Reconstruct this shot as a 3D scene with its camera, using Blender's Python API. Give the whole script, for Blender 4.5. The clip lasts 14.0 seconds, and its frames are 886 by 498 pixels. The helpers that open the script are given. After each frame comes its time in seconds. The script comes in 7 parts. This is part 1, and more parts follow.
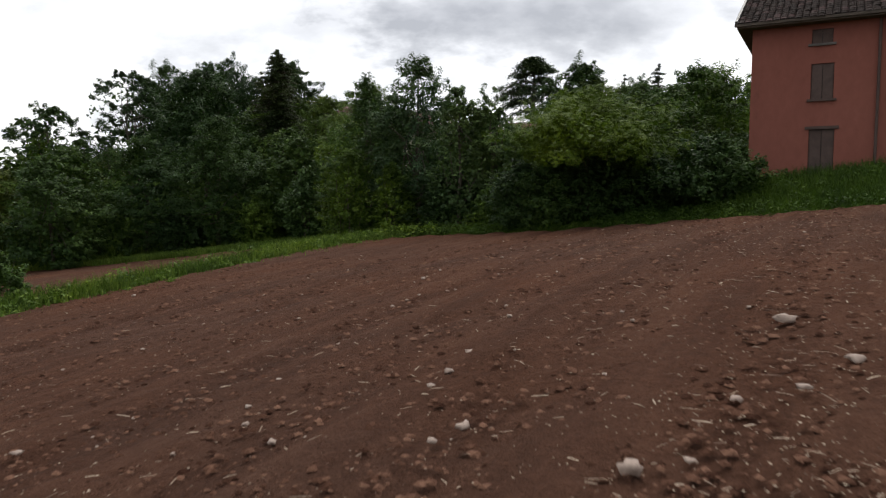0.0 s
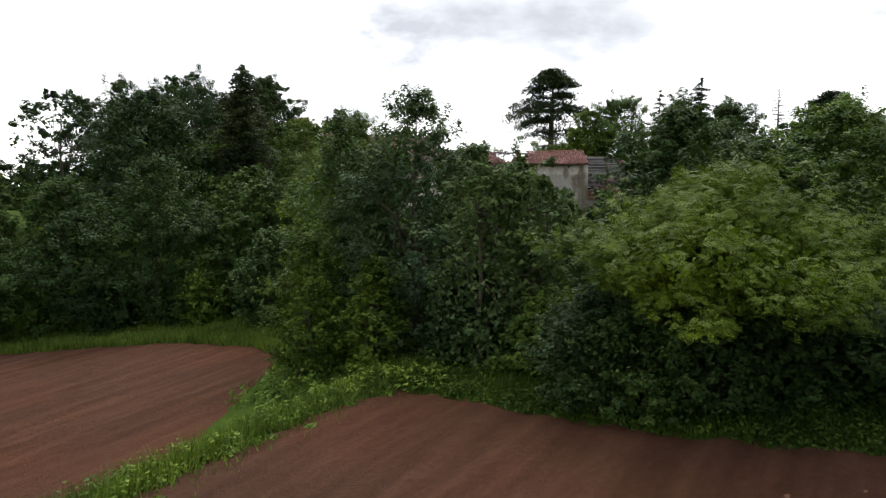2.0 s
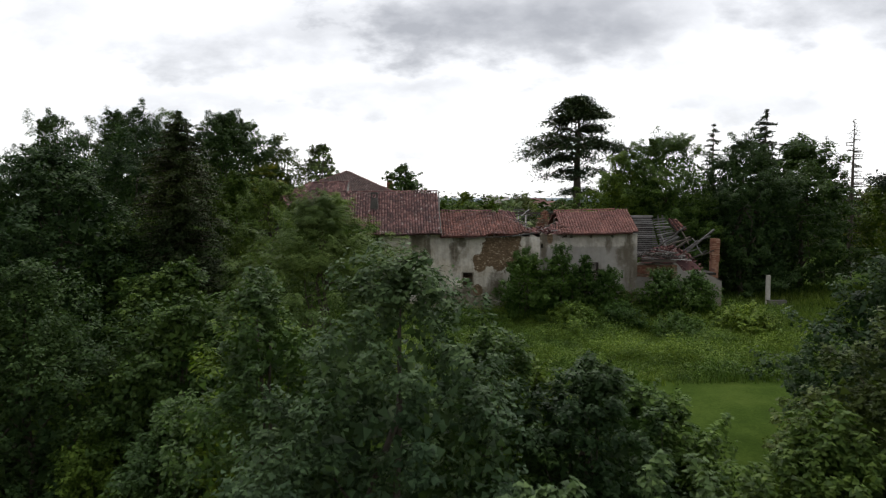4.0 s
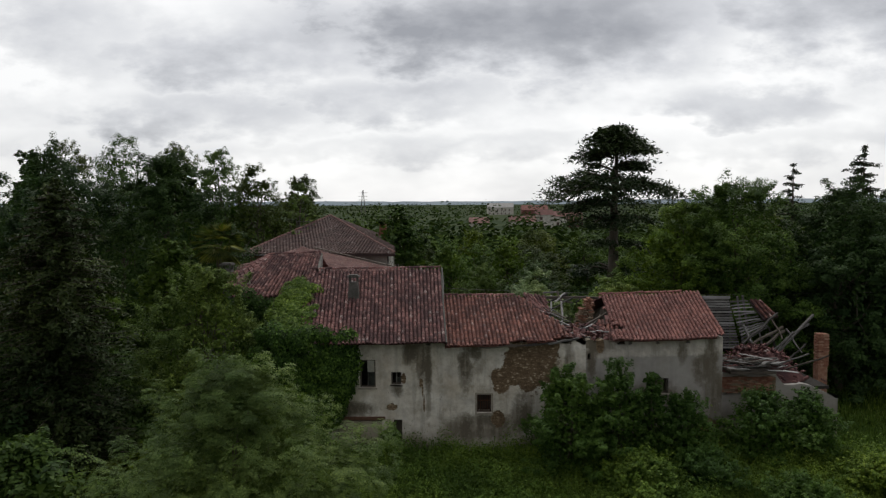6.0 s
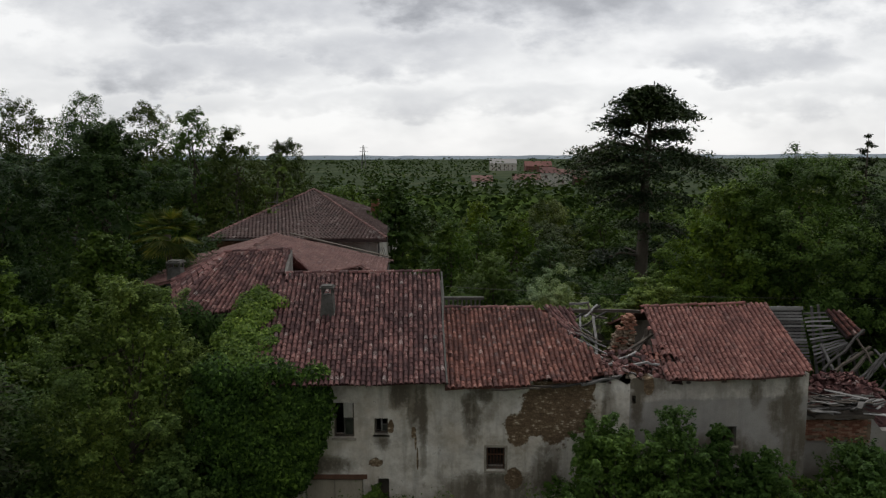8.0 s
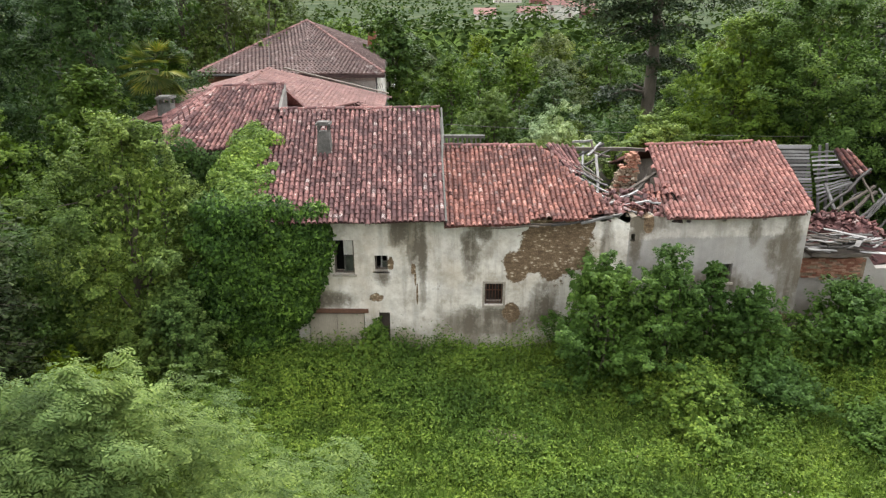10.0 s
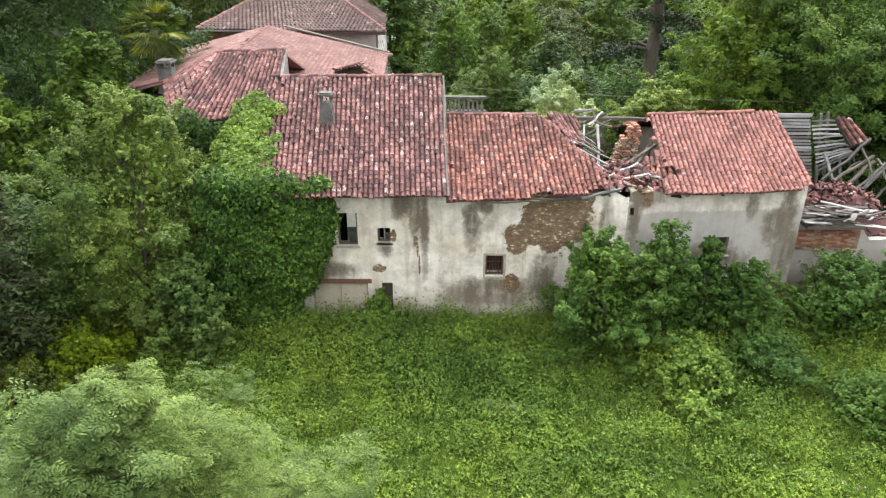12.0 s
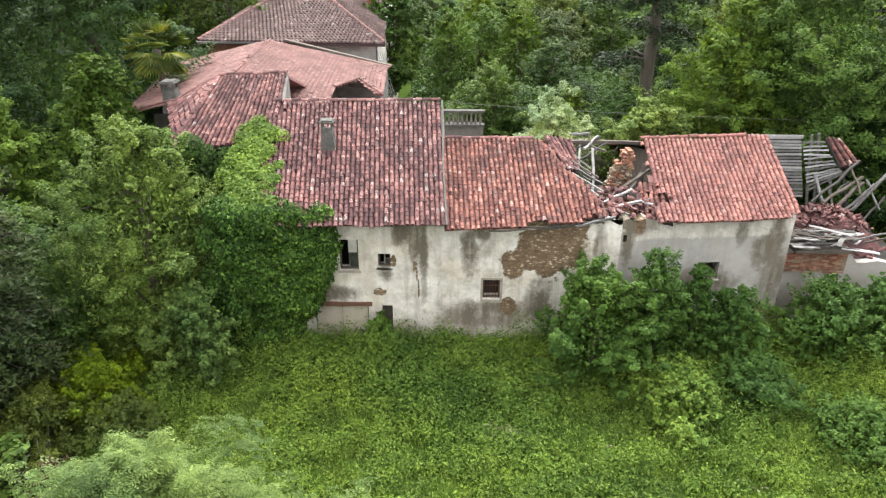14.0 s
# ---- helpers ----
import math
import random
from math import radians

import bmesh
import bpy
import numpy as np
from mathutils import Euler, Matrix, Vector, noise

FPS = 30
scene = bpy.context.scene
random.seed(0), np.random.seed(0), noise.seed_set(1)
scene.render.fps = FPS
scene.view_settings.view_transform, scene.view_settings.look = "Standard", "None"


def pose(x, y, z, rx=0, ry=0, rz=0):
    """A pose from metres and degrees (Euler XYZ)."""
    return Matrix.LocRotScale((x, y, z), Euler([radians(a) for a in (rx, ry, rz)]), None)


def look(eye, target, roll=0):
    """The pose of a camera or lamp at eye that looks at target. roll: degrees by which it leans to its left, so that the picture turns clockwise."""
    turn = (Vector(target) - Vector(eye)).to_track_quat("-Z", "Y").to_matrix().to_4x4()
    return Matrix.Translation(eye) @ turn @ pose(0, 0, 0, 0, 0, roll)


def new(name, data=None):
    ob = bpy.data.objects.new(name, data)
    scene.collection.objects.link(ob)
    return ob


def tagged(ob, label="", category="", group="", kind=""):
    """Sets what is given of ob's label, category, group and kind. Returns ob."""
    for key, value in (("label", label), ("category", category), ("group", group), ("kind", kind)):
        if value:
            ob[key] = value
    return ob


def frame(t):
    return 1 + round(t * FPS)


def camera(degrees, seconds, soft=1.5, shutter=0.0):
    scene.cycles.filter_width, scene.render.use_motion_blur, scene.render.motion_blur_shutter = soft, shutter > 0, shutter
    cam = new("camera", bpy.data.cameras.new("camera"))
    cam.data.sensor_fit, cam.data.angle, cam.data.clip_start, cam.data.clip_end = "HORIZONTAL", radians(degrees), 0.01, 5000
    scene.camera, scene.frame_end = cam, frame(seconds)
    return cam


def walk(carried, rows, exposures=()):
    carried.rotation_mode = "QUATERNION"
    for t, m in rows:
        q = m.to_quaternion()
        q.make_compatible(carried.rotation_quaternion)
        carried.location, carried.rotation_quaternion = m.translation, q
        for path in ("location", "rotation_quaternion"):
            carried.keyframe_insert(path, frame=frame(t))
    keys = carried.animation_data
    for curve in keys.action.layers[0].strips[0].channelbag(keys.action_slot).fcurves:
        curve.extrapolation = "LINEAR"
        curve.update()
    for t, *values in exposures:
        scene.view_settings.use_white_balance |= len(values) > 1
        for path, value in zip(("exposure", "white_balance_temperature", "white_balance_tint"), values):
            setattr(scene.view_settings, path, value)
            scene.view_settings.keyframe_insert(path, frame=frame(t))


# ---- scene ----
cam = camera(64.2, 14.0, 1.25, 0.12)
METRES, EYE, TILT, LEAN, TURN = 54.0, 1.8, -4.2, -0.3, 0.0
ROWS = [
    (0.0, 0.0, 0.0, 0.0, 0.0, 0.0, -0.0),
    (0.5, -0.0007, 0.0569, 0.0185, 0.06, 0.01, 0.01),
    (1.0, -0.0021, 0.1154, 0.0402, 0.08, 0.04, 0.0),
    (1.5, -0.0038, 0.175, 0.0625, 0.09, 0.07, 0.01),
    (2.0, -0.0054, 0.2371, 0.0854, 0.11, 0.13, 0.0),
    (2.5, -0.0074, 0.2996, 0.1098, 0.1, 0.17, -0.01),
    (3.0, -0.0085, 0.3639, 0.1388, 0.13, 0.17, 0.06),
    (5.5, -0.0107, 0.6699, 0.2682, 0.53, 0.44, 0.58),
    (6.0, -0.0116, 0.7285, 0.2874, 0.57, 0.46, 0.6),
    (6.5, -0.0119, 0.7814, 0.3056, 0.65, 0.4, 0.62),
    (7.0, -0.0125, 0.8261, 0.3181, 0.66, 0.38, 0.55),
    (7.5, -0.0122, 0.8564, 0.3216, 0.69, -0.37, 0.51),
    (8.0, -0.0115, 0.873, 0.3222, 0.71, -3.22, 0.44),
    (8.5, -0.0108, 0.8792, 0.32, 0.7, -7.2, 0.41),
    (9.0, -0.0103, 0.8809, 0.3169, 0.73, -11.34, 0.43),
    (11.5, -0.0123, 0.8808, 0.3329, 0.8, -19.28, 0.15),
    (12.0, -0.0125, 0.8803, 0.3408, 0.78, -20.89, 0.12),
    (12.5, -0.0125, 0.8796, 0.3486, 0.78, -22.16, 0.09),
    (13.0, -0.0125, 0.879, 0.3565, 0.76, -22.38, 0.08),
    (13.5, -0.012, 0.8783, 0.3642, 0.77, -22.19, 0.09),
    (14.0, -0.0117, 0.8776, 0.371, 0.75, -22.18, 0.1),
]
EXPOSURES = [(0.0, 0.3), (1.0, 0.5), (1.5, 0.75), (2.5, 0.65), (3.0, 0.5), (5.5, -0.2), (7.5, -0.38), (8.0, -0.35), (8.5, 0.0), (9.0, 0.8), (11.5, 2.22), (14.0, 2.22)]
walk(cam, [(t, pose(0, 0, EYE, TILT, LEAN, TURN) @ pose(METRES * x, METRES * y, METRES * z, 90 + pitch, roll, yaw)) for t, x, y, z, yaw, pitch, roll in ROWS], EXPOSURES)

# ---- world, sun ----


def node(nt, kind, ins=None, **props):
    n = nt.nodes.new(kind)
    if "operation" in props:
        n.operation = props["operation"]
    if "data_type" in props:
        n.data_type, n.blend_type = props["data_type"], props["blend_type"]
    if "interpolation_type" in props:
        n.interpolation_type = props["interpolation_type"]
    for k, v in (ins or {}).items():
        if isinstance(v, bpy.types.NodeSocket):
            nt.links.new(v, n.inputs[k])
        else:
            n.inputs[k].default_value = v
    return n


def maths(nt, op, a, b=0.0, c=0.0, clamp=False):
    n = node(nt, "ShaderNodeMath", {0: a, 1: b, 2: c}, operation=op)
    n.use_clamp = clamp
    return n.outputs[0]


def ramp(nt, fac, stops):
    n = node(nt, "ShaderNodeValToRGB", {0: fac})
    el = n.color_ramp.elements
    while len(el) < len(stops):
        el.new(0.5)
    for e, (p, c) in zip(el, stops):
        e.position = p
        e.color = (*c, 1) if len(c) == 3 else c
    return n.outputs[0]


def mix(nt, fac, a, b, blend="MIX"):
    n = node(nt, "ShaderNodeMix", data_type="RGBA", blend_type=blend)
    for k, v in ((0, fac), (6, a), (7, b)):
        if isinstance(v, bpy.types.NodeSocket):
            nt.links.new(v, n.inputs[k])
        else:
            n.inputs[k].default_value = v if k == 0 or len(v) == 4 else (*v, 1)
    return n.outputs[2]


def noise_tex(nt, vec, scale, detail=4.0, rough=0.55, distort=0.0):
    return node(nt, "ShaderNodeTexNoise", {"Vector": vec, "Scale": scale, "Detail": detail, "Roughness": rough, "Distortion": distort}).outputs[0]


def build_sky():
    w = bpy.data.worlds.new("overcast_sky")
    scene.world = w
    w.use_nodes = True
    nt = w.node_tree
    nt.nodes.clear()
    d = node(nt, "ShaderNodeTexCoord").outputs["Generated"]
    s = node(nt, "ShaderNodeSeparateXYZ", {0: d})
    y = maths(nt, "MAXIMUM", maths(nt, "ABSOLUTE", s.outputs[1]), 0.12)
    u, v = maths(nt, "DIVIDE", s.outputs[0], y), maths(nt, "DIVIDE", s.outputs[2], y)
    flat = node(nt, "ShaderNodeCombineXYZ", {0: u, 1: maths(nt, "MULTIPLY", v, 2.0), 2: 0.3}).outputs[0]
    n1 = noise_tex(nt, flat, 3.4, 8, 0.52)
    n2 = noise_tex(nt, flat, 8.5, 7, 0.55)
    n3 = noise_tex(nt, flat, 20.0, 6, 0.55)
    warp = maths(nt, "MULTIPLY_ADD", n2, 0.34, -0.17)
    warp2 = maths(nt, "MULTIPLY_ADD", n3, 0.12, -0.06)
    off = maths(nt, "ADD", warp, warp2)
    uu, vv = maths(nt, "ADD", u, maths(nt, "MULTIPLY", off, 0.9)), maths(nt, "ADD", v, maths(nt, "MULTIPLY", off, 0.3))
    dark = None
    # the heavier cloud masses: direction (x/y, z/y), half sizes, weight
    for cu, cv, ru, rv, wt in ((0.13, 0.26, 0.27, 0.085, 1.0), (0.02, 0.32, 0.3, 0.07, 0.6), (0.58, 0.27, 0.24, 0.07, 0.9), (0.42, 0.13, 0.11, 0.028, 0.75),
                               (-0.08, 0.145, 0.13, 0.03, 0.65), (-0.32, 0.125, 0.17, 0.03, 0.6), (-0.25, 0.22, 0.2, 0.05, 0.5), (-0.56, 0.235, 0.12, 0.06, 0.55), (0.0, 0.075, 0.7, 0.02, 0.35)):
        a = maths(nt, "DIVIDE", maths(nt, "SUBTRACT", uu, cu), ru)
        b = maths(nt, "DIVIDE", maths(nt, "SUBTRACT", vv, cv), rv)
        r = maths(nt, "ADD", maths(nt, "MULTIPLY", a, a), maths(nt, "MULTIPLY", b, b))
        m = node(nt, "ShaderNodeMapRange", {0: r, 1: 0.0, 2: 2.1, 3: wt, 4: 0.0}, interpolation_type="SMOOTHSTEP").outputs[0]
        dark = m if dark is None else maths(nt, "MAXIMUM", dark, m)
    front = node(nt, "ShaderNodeMapRange", {0: s.outputs[1], 1: 0.2, 2: 0.5}).outputs[0]
    dark = maths(nt, "MULTIPLY", dark, front)
    puff = maths(nt, "ADD", maths(nt, "MULTIPLY_ADD", n1, 1.1, -0.55), maths(nt, "ADD", maths(nt, "MULTIPLY_ADD", n2, 0.75, -0.375), maths(nt, "MULTIPLY_ADD", n3, 0.3, -0.15)))
    tone = maths(nt, "ADD", maths(nt, "MULTIPLY", dark, 0.62), maths(nt, "MULTIPLY", puff, maths(nt, "MULTIPLY_ADD", dark, 0.3, 0.85)))
    tone = maths(nt, "ADD", tone, 0.13, clamp=True)
    cloud = ramp(nt, tone, [(0.0, (1.06, 1.06, 1.06)), (0.22, (0.9, 0.905, 0.915)), (0.5, (0.69, 0.70, 0.73)), (0.78, (0.47, 0.48, 0.51)), (1.0, (0.35, 0.36, 0.39))])
    air = node(nt, "ShaderNodeTexSky")
    air.sky_type, air.sun_disc, air.sun_elevation, air.sun_rotation = "NISHITA", False, radians(50), radians(7)
    sky = air.outputs[0]
    # the veiled sun stands ahead: that half of the cloud cover is brighter
    ahead = node(nt, "ShaderNodeVectorMath", {0: d, 1: Vector((0.09, 0.72, 0.69)).normalized()}, operation="DOT_PRODUCT").outputs["Value"]
    glow = node(nt, "ShaderNodeMapRange", {0: ahead, 1: -0.4, 2: 0.92, 3: 0.56 * SKY, 4: 1.16 * SKY}, interpolation_type="SMOOTHSTEP").outputs[0]
    bg1 = node(nt, "ShaderNodeBackground", {0: cloud, 1: glow})
    bg2 = node(nt, "ShaderNodeBackground", {0: sky, 1: 0.05})
    both = node(nt, "ShaderNodeMixShader", {0: 0.12})
    nt.links.new(bg1.outputs[0], both.inputs[1])
    nt.links.new(bg2.outputs[0], both.inputs[2])
    nt.links.new(both.outputs[0], node(nt, "ShaderNodeOutputWorld").inputs[0])


SKY = 1.12
build_sky()
sun = new("sun", bpy.data.lights.new("sun", "SUN"))
sun.data.energy, sun.data.angle, sun.data.color = 1.25, radians(24), (1.0, 0.96, 0.9)
sun.matrix_world = look((20, 172, 206), (0, 0, 0))


# ---- materials ----
def material(name, rough=0.8, spec=0.3, metal=0.0):
    m = bpy.data.materials.new(name)
    m.use_nodes = True
    nt = m.node_tree
    b = nt.nodes["Principled BSDF"]
    b.inputs["Roughness"].default_value, b.inputs["Specular IOR Level"].default_value, b.inputs["Metallic"].default_value = rough, spec, metal
    return m, nt, b


def bump(nt, b, height, strength, distance):
    nt.links.new(node(nt, "ShaderNodeBump", {"Height": height, "Strength": strength, "Distance": distance}).outputs[0], b.inputs["Normal"])


def where(nt):
    return node(nt, "ShaderNodeNewGeometry").outputs["Position"]


def leaf_mat(name, c1, c2, c3, trans=0.22, vary=1.0, spec=0.12, patchy=1.0, tint=(0.87, 0.88, 0.98)):
    m, nt, b = material(name, 0.6, spec)
    isl = node(nt, "ShaderNodeNewGeometry").outputs["Random Per Island"]
    ob = node(nt, "ShaderNodeObjectInfo").outputs["Random"]
    p = noise_tex(nt, where(nt), 0.7, 3)
    c1, c2, c3 = (tuple(v * k for v, k in zip(c, tint)) for c in (c1, c2, c3))
    col = ramp(nt, isl, [(0.0, c1), (0.55, c2), (1.0, c3)])
    big = ramp(nt, p, [(0.3, (0.72, 0.76, 0.7)), (0.7, (1.2, 1.18, 1.05))])
    col = mix(nt, 1.0, col, big, "MULTIPLY")
    small = ramp(nt, noise_tex(nt, where(nt), 2.6, 2), [(0.32, (0.8, 0.82, 0.82)), (0.68, (1.2, 1.17, 1.06))])
    col = mix(nt, 1.0, col, small, "MULTIPLY")
    wide = ramp(nt, noise_tex(nt, where(nt), 0.2, 3), [(0.36, (1 - 0.28 * patchy, 1 - 0.2 * patchy, 1 - 0.14 * patchy)), (0.64, (1 + 0.26 * patchy, 1 + 0.2 * patchy, 1.04))])
    col = mix(nt, 1.0, col, wide, "MULTIPLY")
    hsv = node(nt, "ShaderNodeHueSaturation", {"Hue": maths(nt, "MULTIPLY_ADD", ob, -0.04 * vary, 0.5 + 0.02 * vary), "Saturation": maths(nt, "MULTIPLY_ADD", ob, 0.2 * vary, 1.0 - 0.12 * vary), "Value": maths(nt, "MULTIPLY_ADD", ob, 0.6 * vary, 1.0 - 0.3 * vary), "Color": col})
    col = hsv.outputs[0]
    nt.links.new(col, b.inputs["Base Color"])
    tr = node(nt, "ShaderNodeBsdfTranslucent", {"Color": mix(nt, 1.0, col, (1.1, 1.25, 0.6), "MULTIPLY")})
    mx = node(nt, "ShaderNodeMixShader", {0: trans})
    out = nt.nodes["Material Output"]
    nt.links.new(b.outputs[0], mx.inputs[1])
    nt.links.new(tr.outputs[0], mx.inputs[2])
    nt.links.new(mx.outputs[0], out.inputs[0])
    return m


LEAF_MID = leaf_mat("leaf_green", (0.0440, 0.0822, 0.0155), (0.0755, 0.1329, 0.0234), (0.1197, 0.1897, 0.0350))
LEAF_DARK = leaf_mat("leaf_deep_green", (0.0274, 0.0573, 0.0153), (0.0500, 0.0923, 0.0225), (0.0752, 0.1247, 0.0308))
LEAF_LIME = leaf_mat("leaf_yellow_green", (0.0466, 0.0876, 0.0116), (0.0777, 0.1402, 0.0167), (0.1167, 0.1841, 0.0259), tint=(0.8, 0.76, 0.75))
LEAF_ASH = leaf_mat("leaf_pale_green", (0.06, 0.1, 0.028), (0.1, 0.15, 0.042), (0.15, 0.205, 0.066), vary=0.0)
LEAF_MAPLE = leaf_mat("maple_leaf", (0.05, 0.085, 0.019), (0.112, 0.168, 0.04), (0.2, 0.268, 0.072), vary=0.0, patchy=1.3)
LEAF_SILVER = leaf_mat("leaf_silver", (0.13, 0.18, 0.085), (0.2, 0.26, 0.135), (0.3, 0.36, 0.225))
LEAF_OLIVE = leaf_mat("leaf_olive", (0.0539, 0.0724, 0.0132), (0.0809, 0.1084, 0.0181), (0.1132, 0.1446, 0.0247))
NEEDLE = leaf_mat("needle_dark", (0.0190, 0.0320, 0.0098), (0.0297, 0.0456, 0.0137), (0.0460, 0.0638, 0.0181), 0.1)
CEDAR = leaf_mat("needle_cedar", (0.0156, 0.0296, 0.0147), (0.0254, 0.0434, 0.0207), (0.0392, 0.0591, 0.0265), 0.1)
IVY = leaf_mat("ivy_leaf", (0.0166, 0.0373, 0.0059), (0.0512, 0.1011, 0.0169), (0.1330, 0.2246, 0.0387), 0.25, vary=0.0)
ROUGH = leaf_mat("rough_grass", (0.0269, 0.0531, 0.0088), (0.0448, 0.0863, 0.0122), (0.0784, 0.1273, 0.0199), vary=0.0)
GRASS = leaf_mat("grass_blade", (0.055, 0.094, 0.0176), (0.122, 0.19, 0.0352), (0.22, 0.28, 0.0738), vary=0.0, patchy=1.0, tint=(0.75, 0.77, 0.76))
LEAF_FRESH = leaf_mat("leaf_fresh_green", (0.0904, 0.1286, 0.0213), (0.1231, 0.1828, 0.0307), (0.1961, 0.2600, 0.0530), vary=0.4, tint=(0.8, 0.83, 1.0))
LEAF_ELDER = leaf_mat("elder_leaf", (0.0432, 0.0778, 0.0153), (0.0720, 0.1210, 0.0238), (0.1200, 0.1782, 0.0382), vary=0.15, tint=(0.74, 0.86, 0.9))
LEAF_BLUE = leaf_mat("leaf_blue_green", (0.0381, 0.0694, 0.0286), (0.0627, 0.1075, 0.0440), (0.1008, 0.1568, 0.0660))
LEAF_DRY = leaf_mat("withered_leaf", (0.06, 0.035, 0.025), (0.1, 0.062, 0.045), (0.17, 0.115, 0.085), vary=0.0)
LEAF_FAR = leaf_mat("far_canopy", (0.026, 0.041, 0.0145), (0.038, 0.058, 0.019), (0.058, 0.083, 0.026), 0.1, 0.0, 0.0)
WEED = leaf_mat("weed_leaf", (0.05, 0.09, 0.0179), (0.105, 0.168, 0.0335), (0.19, 0.26, 0.0599), vary=0.0, patchy=1.0, tint=(0.95, 0.96, 0.84))
FROND = leaf_mat("palm_frond", (0.0490, 0.0788, 0.0140), (0.0882, 0.1155, 0.0245), (0.1568, 0.1575, 0.0420))


def simple(name, stops, scale=2.0, rough=0.85, bumpy=0.4, fine=14.0, vary=0.0, island=False, spec=0.3, stretch=(1, 1, 1)):
    m, nt, b = material(name, rough, spec)
    vec = node(nt, "ShaderNodeMapping", {"Vector": where(nt), "Scale": stretch}).outputs[0]
    a, f = noise_tex(nt, vec, scale, 6, 0.6), noise_tex(nt, vec, scale * fine, 4, 0.6)
    t = maths(nt, "ADD", maths(nt, "MULTIPLY", a, 0.62), maths(nt, "MULTIPLY", f, 0.38))
    if vary:
        r = node(nt, "ShaderNodeNewGeometry").outputs["Random Per Island"] if island else node(nt, "ShaderNodeObjectInfo").outputs["Random"]
        t = maths(nt, "ADD", t, maths(nt, "MULTIPLY_ADD", r, vary, -vary / 2))
    t = maths(nt, "MULTIPLY_ADD", t, 2.1, -0.55, clamp=True)
    nt.links.new(ramp(nt, t, stops), b.inputs["Base Color"])
    bump(nt, b, f, bumpy, 0.02)
    return m


BARK = simple("bark", [(0.0, (0.03, 0.025, 0.02)), (1.0, (0.13, 0.11, 0.085))], 4, stretch=(1, 1, 0.3))
WOOD = simple("weathered_wood", [(0.0, (0.04, 0.037, 0.034)), (0.5, (0.09, 0.086, 0.082)), (1.0, (0.2, 0.193, 0.187))], 3, vary=0.7, stretch=(0.4, 1, 1))
WOOD_PALE = simple("bleached_wood", [(0.0, (0.1, 0.096, 0.092)), (0.5, (0.19, 0.185, 0.18)), (1.0, (0.33, 0.325, 0.32))], 3, vary=0.5, stretch=(0.4, 1, 1))
# near-black base colour that stands in for deep shade
VOID = simple("void_shade", [(0.0, (0.004, 0.0035, 0.003)), (1.0, (0.016, 0.013, 0.011))], 3)
OCHRE = simple("ochre_rubble_masonry", [(0.0, (0.07, 0.045, 0.03)), (0.4, (0.16, 0.115, 0.076)), (0.75, (0.24, 0.185, 0.13)), (1.0, (0.36, 0.31, 0.25))], 3.5, fine=5, bumpy=0.9)
WOOD_DARK = simple("dark_timber", [(0.0, (0.03, 0.025, 0.022)), (1.0, (0.12, 0.1, 0.08))], 3, vary=0.3)
STONE = simple("field_stone", [(0.0, (0.2, 0.14, 0.11)), (1.0, (0.45, 0.365, 0.31))], 9, vary=0.15)
STRAW = simple("straw", [(0.0, (0.12, 0.07, 0.047)), (1.0, (0.46, 0.36, 0.27))], 6, vary=0.4, island=True)
CLOD = simple("soil_clod", [(0.0, (0.045, 0.021, 0.014)), (0.5, (0.1, 0.05, 0.033)), (1.0, (0.19, 0.103, 0.07))], 5, vary=0.5, island=True, bumpy=0.8, spec=0.02, rough=1.0)
RUBBLE_PALE = simple("pale_mortared_stone", [(0.0, (0.12, 0.09, 0.065)), (0.5, (0.27, 0.225, 0.17)), (1.0, (0.42, 0.38, 0.31))], 6, vary=0.3)
BRICK = simple("brick", [(0.0, (0.13, 0.052, 0.034)), (0.5, (0.24, 0.108, 0.068)), (1.0, (0.38, 0.26, 0.19))], 5, vary=0.3)
CONCRETE = simple("grey_render", [(0.0, (0.06, 0.056, 0.05)), (0.5, (0.13, 0.123, 0.113)), (1.0, (0.22, 0.208, 0.19))], 3)
SOOTY = simple("sooty_render", [(0.0, (0.03, 0.029, 0.026)), (0.5, (0.075, 0.073, 0.066)), (1.0, (0.15, 0.145, 0.132))], 4)
DRY = simple("dry_pale_earth", [(0.0, (0.1, 0.085, 0.055)), (1.0, (0.28, 0.24, 0.18))], 6, vary=0.5, island=True)
# near-black floors and window backs: indoor shade put into the base colour
DARK = simple("interior_shade", [(0.0, (0.015, 0.013, 0.011)), (1.0, (0.05, 0.045, 0.04))], 2)
SILL = simple("worn_stone_sill", [(0.0, (0.17, 0.15, 0.12)), (0.5, (0.28, 0.25, 0.205)), (1.0, (0.42, 0.39, 0.34))], 4)
IRON = simple("rusty_iron", [(0.0, (0.06, 0.03, 0.02)), (1.0, (0.16, 0.08, 0.05))], 8, rough=0.7)
ZINC = simple("old_gutter", [(0.0, (0.06, 0.057, 0.055)), (1.0, (0.16, 0.155, 0.15))], 3, rough=0.5)


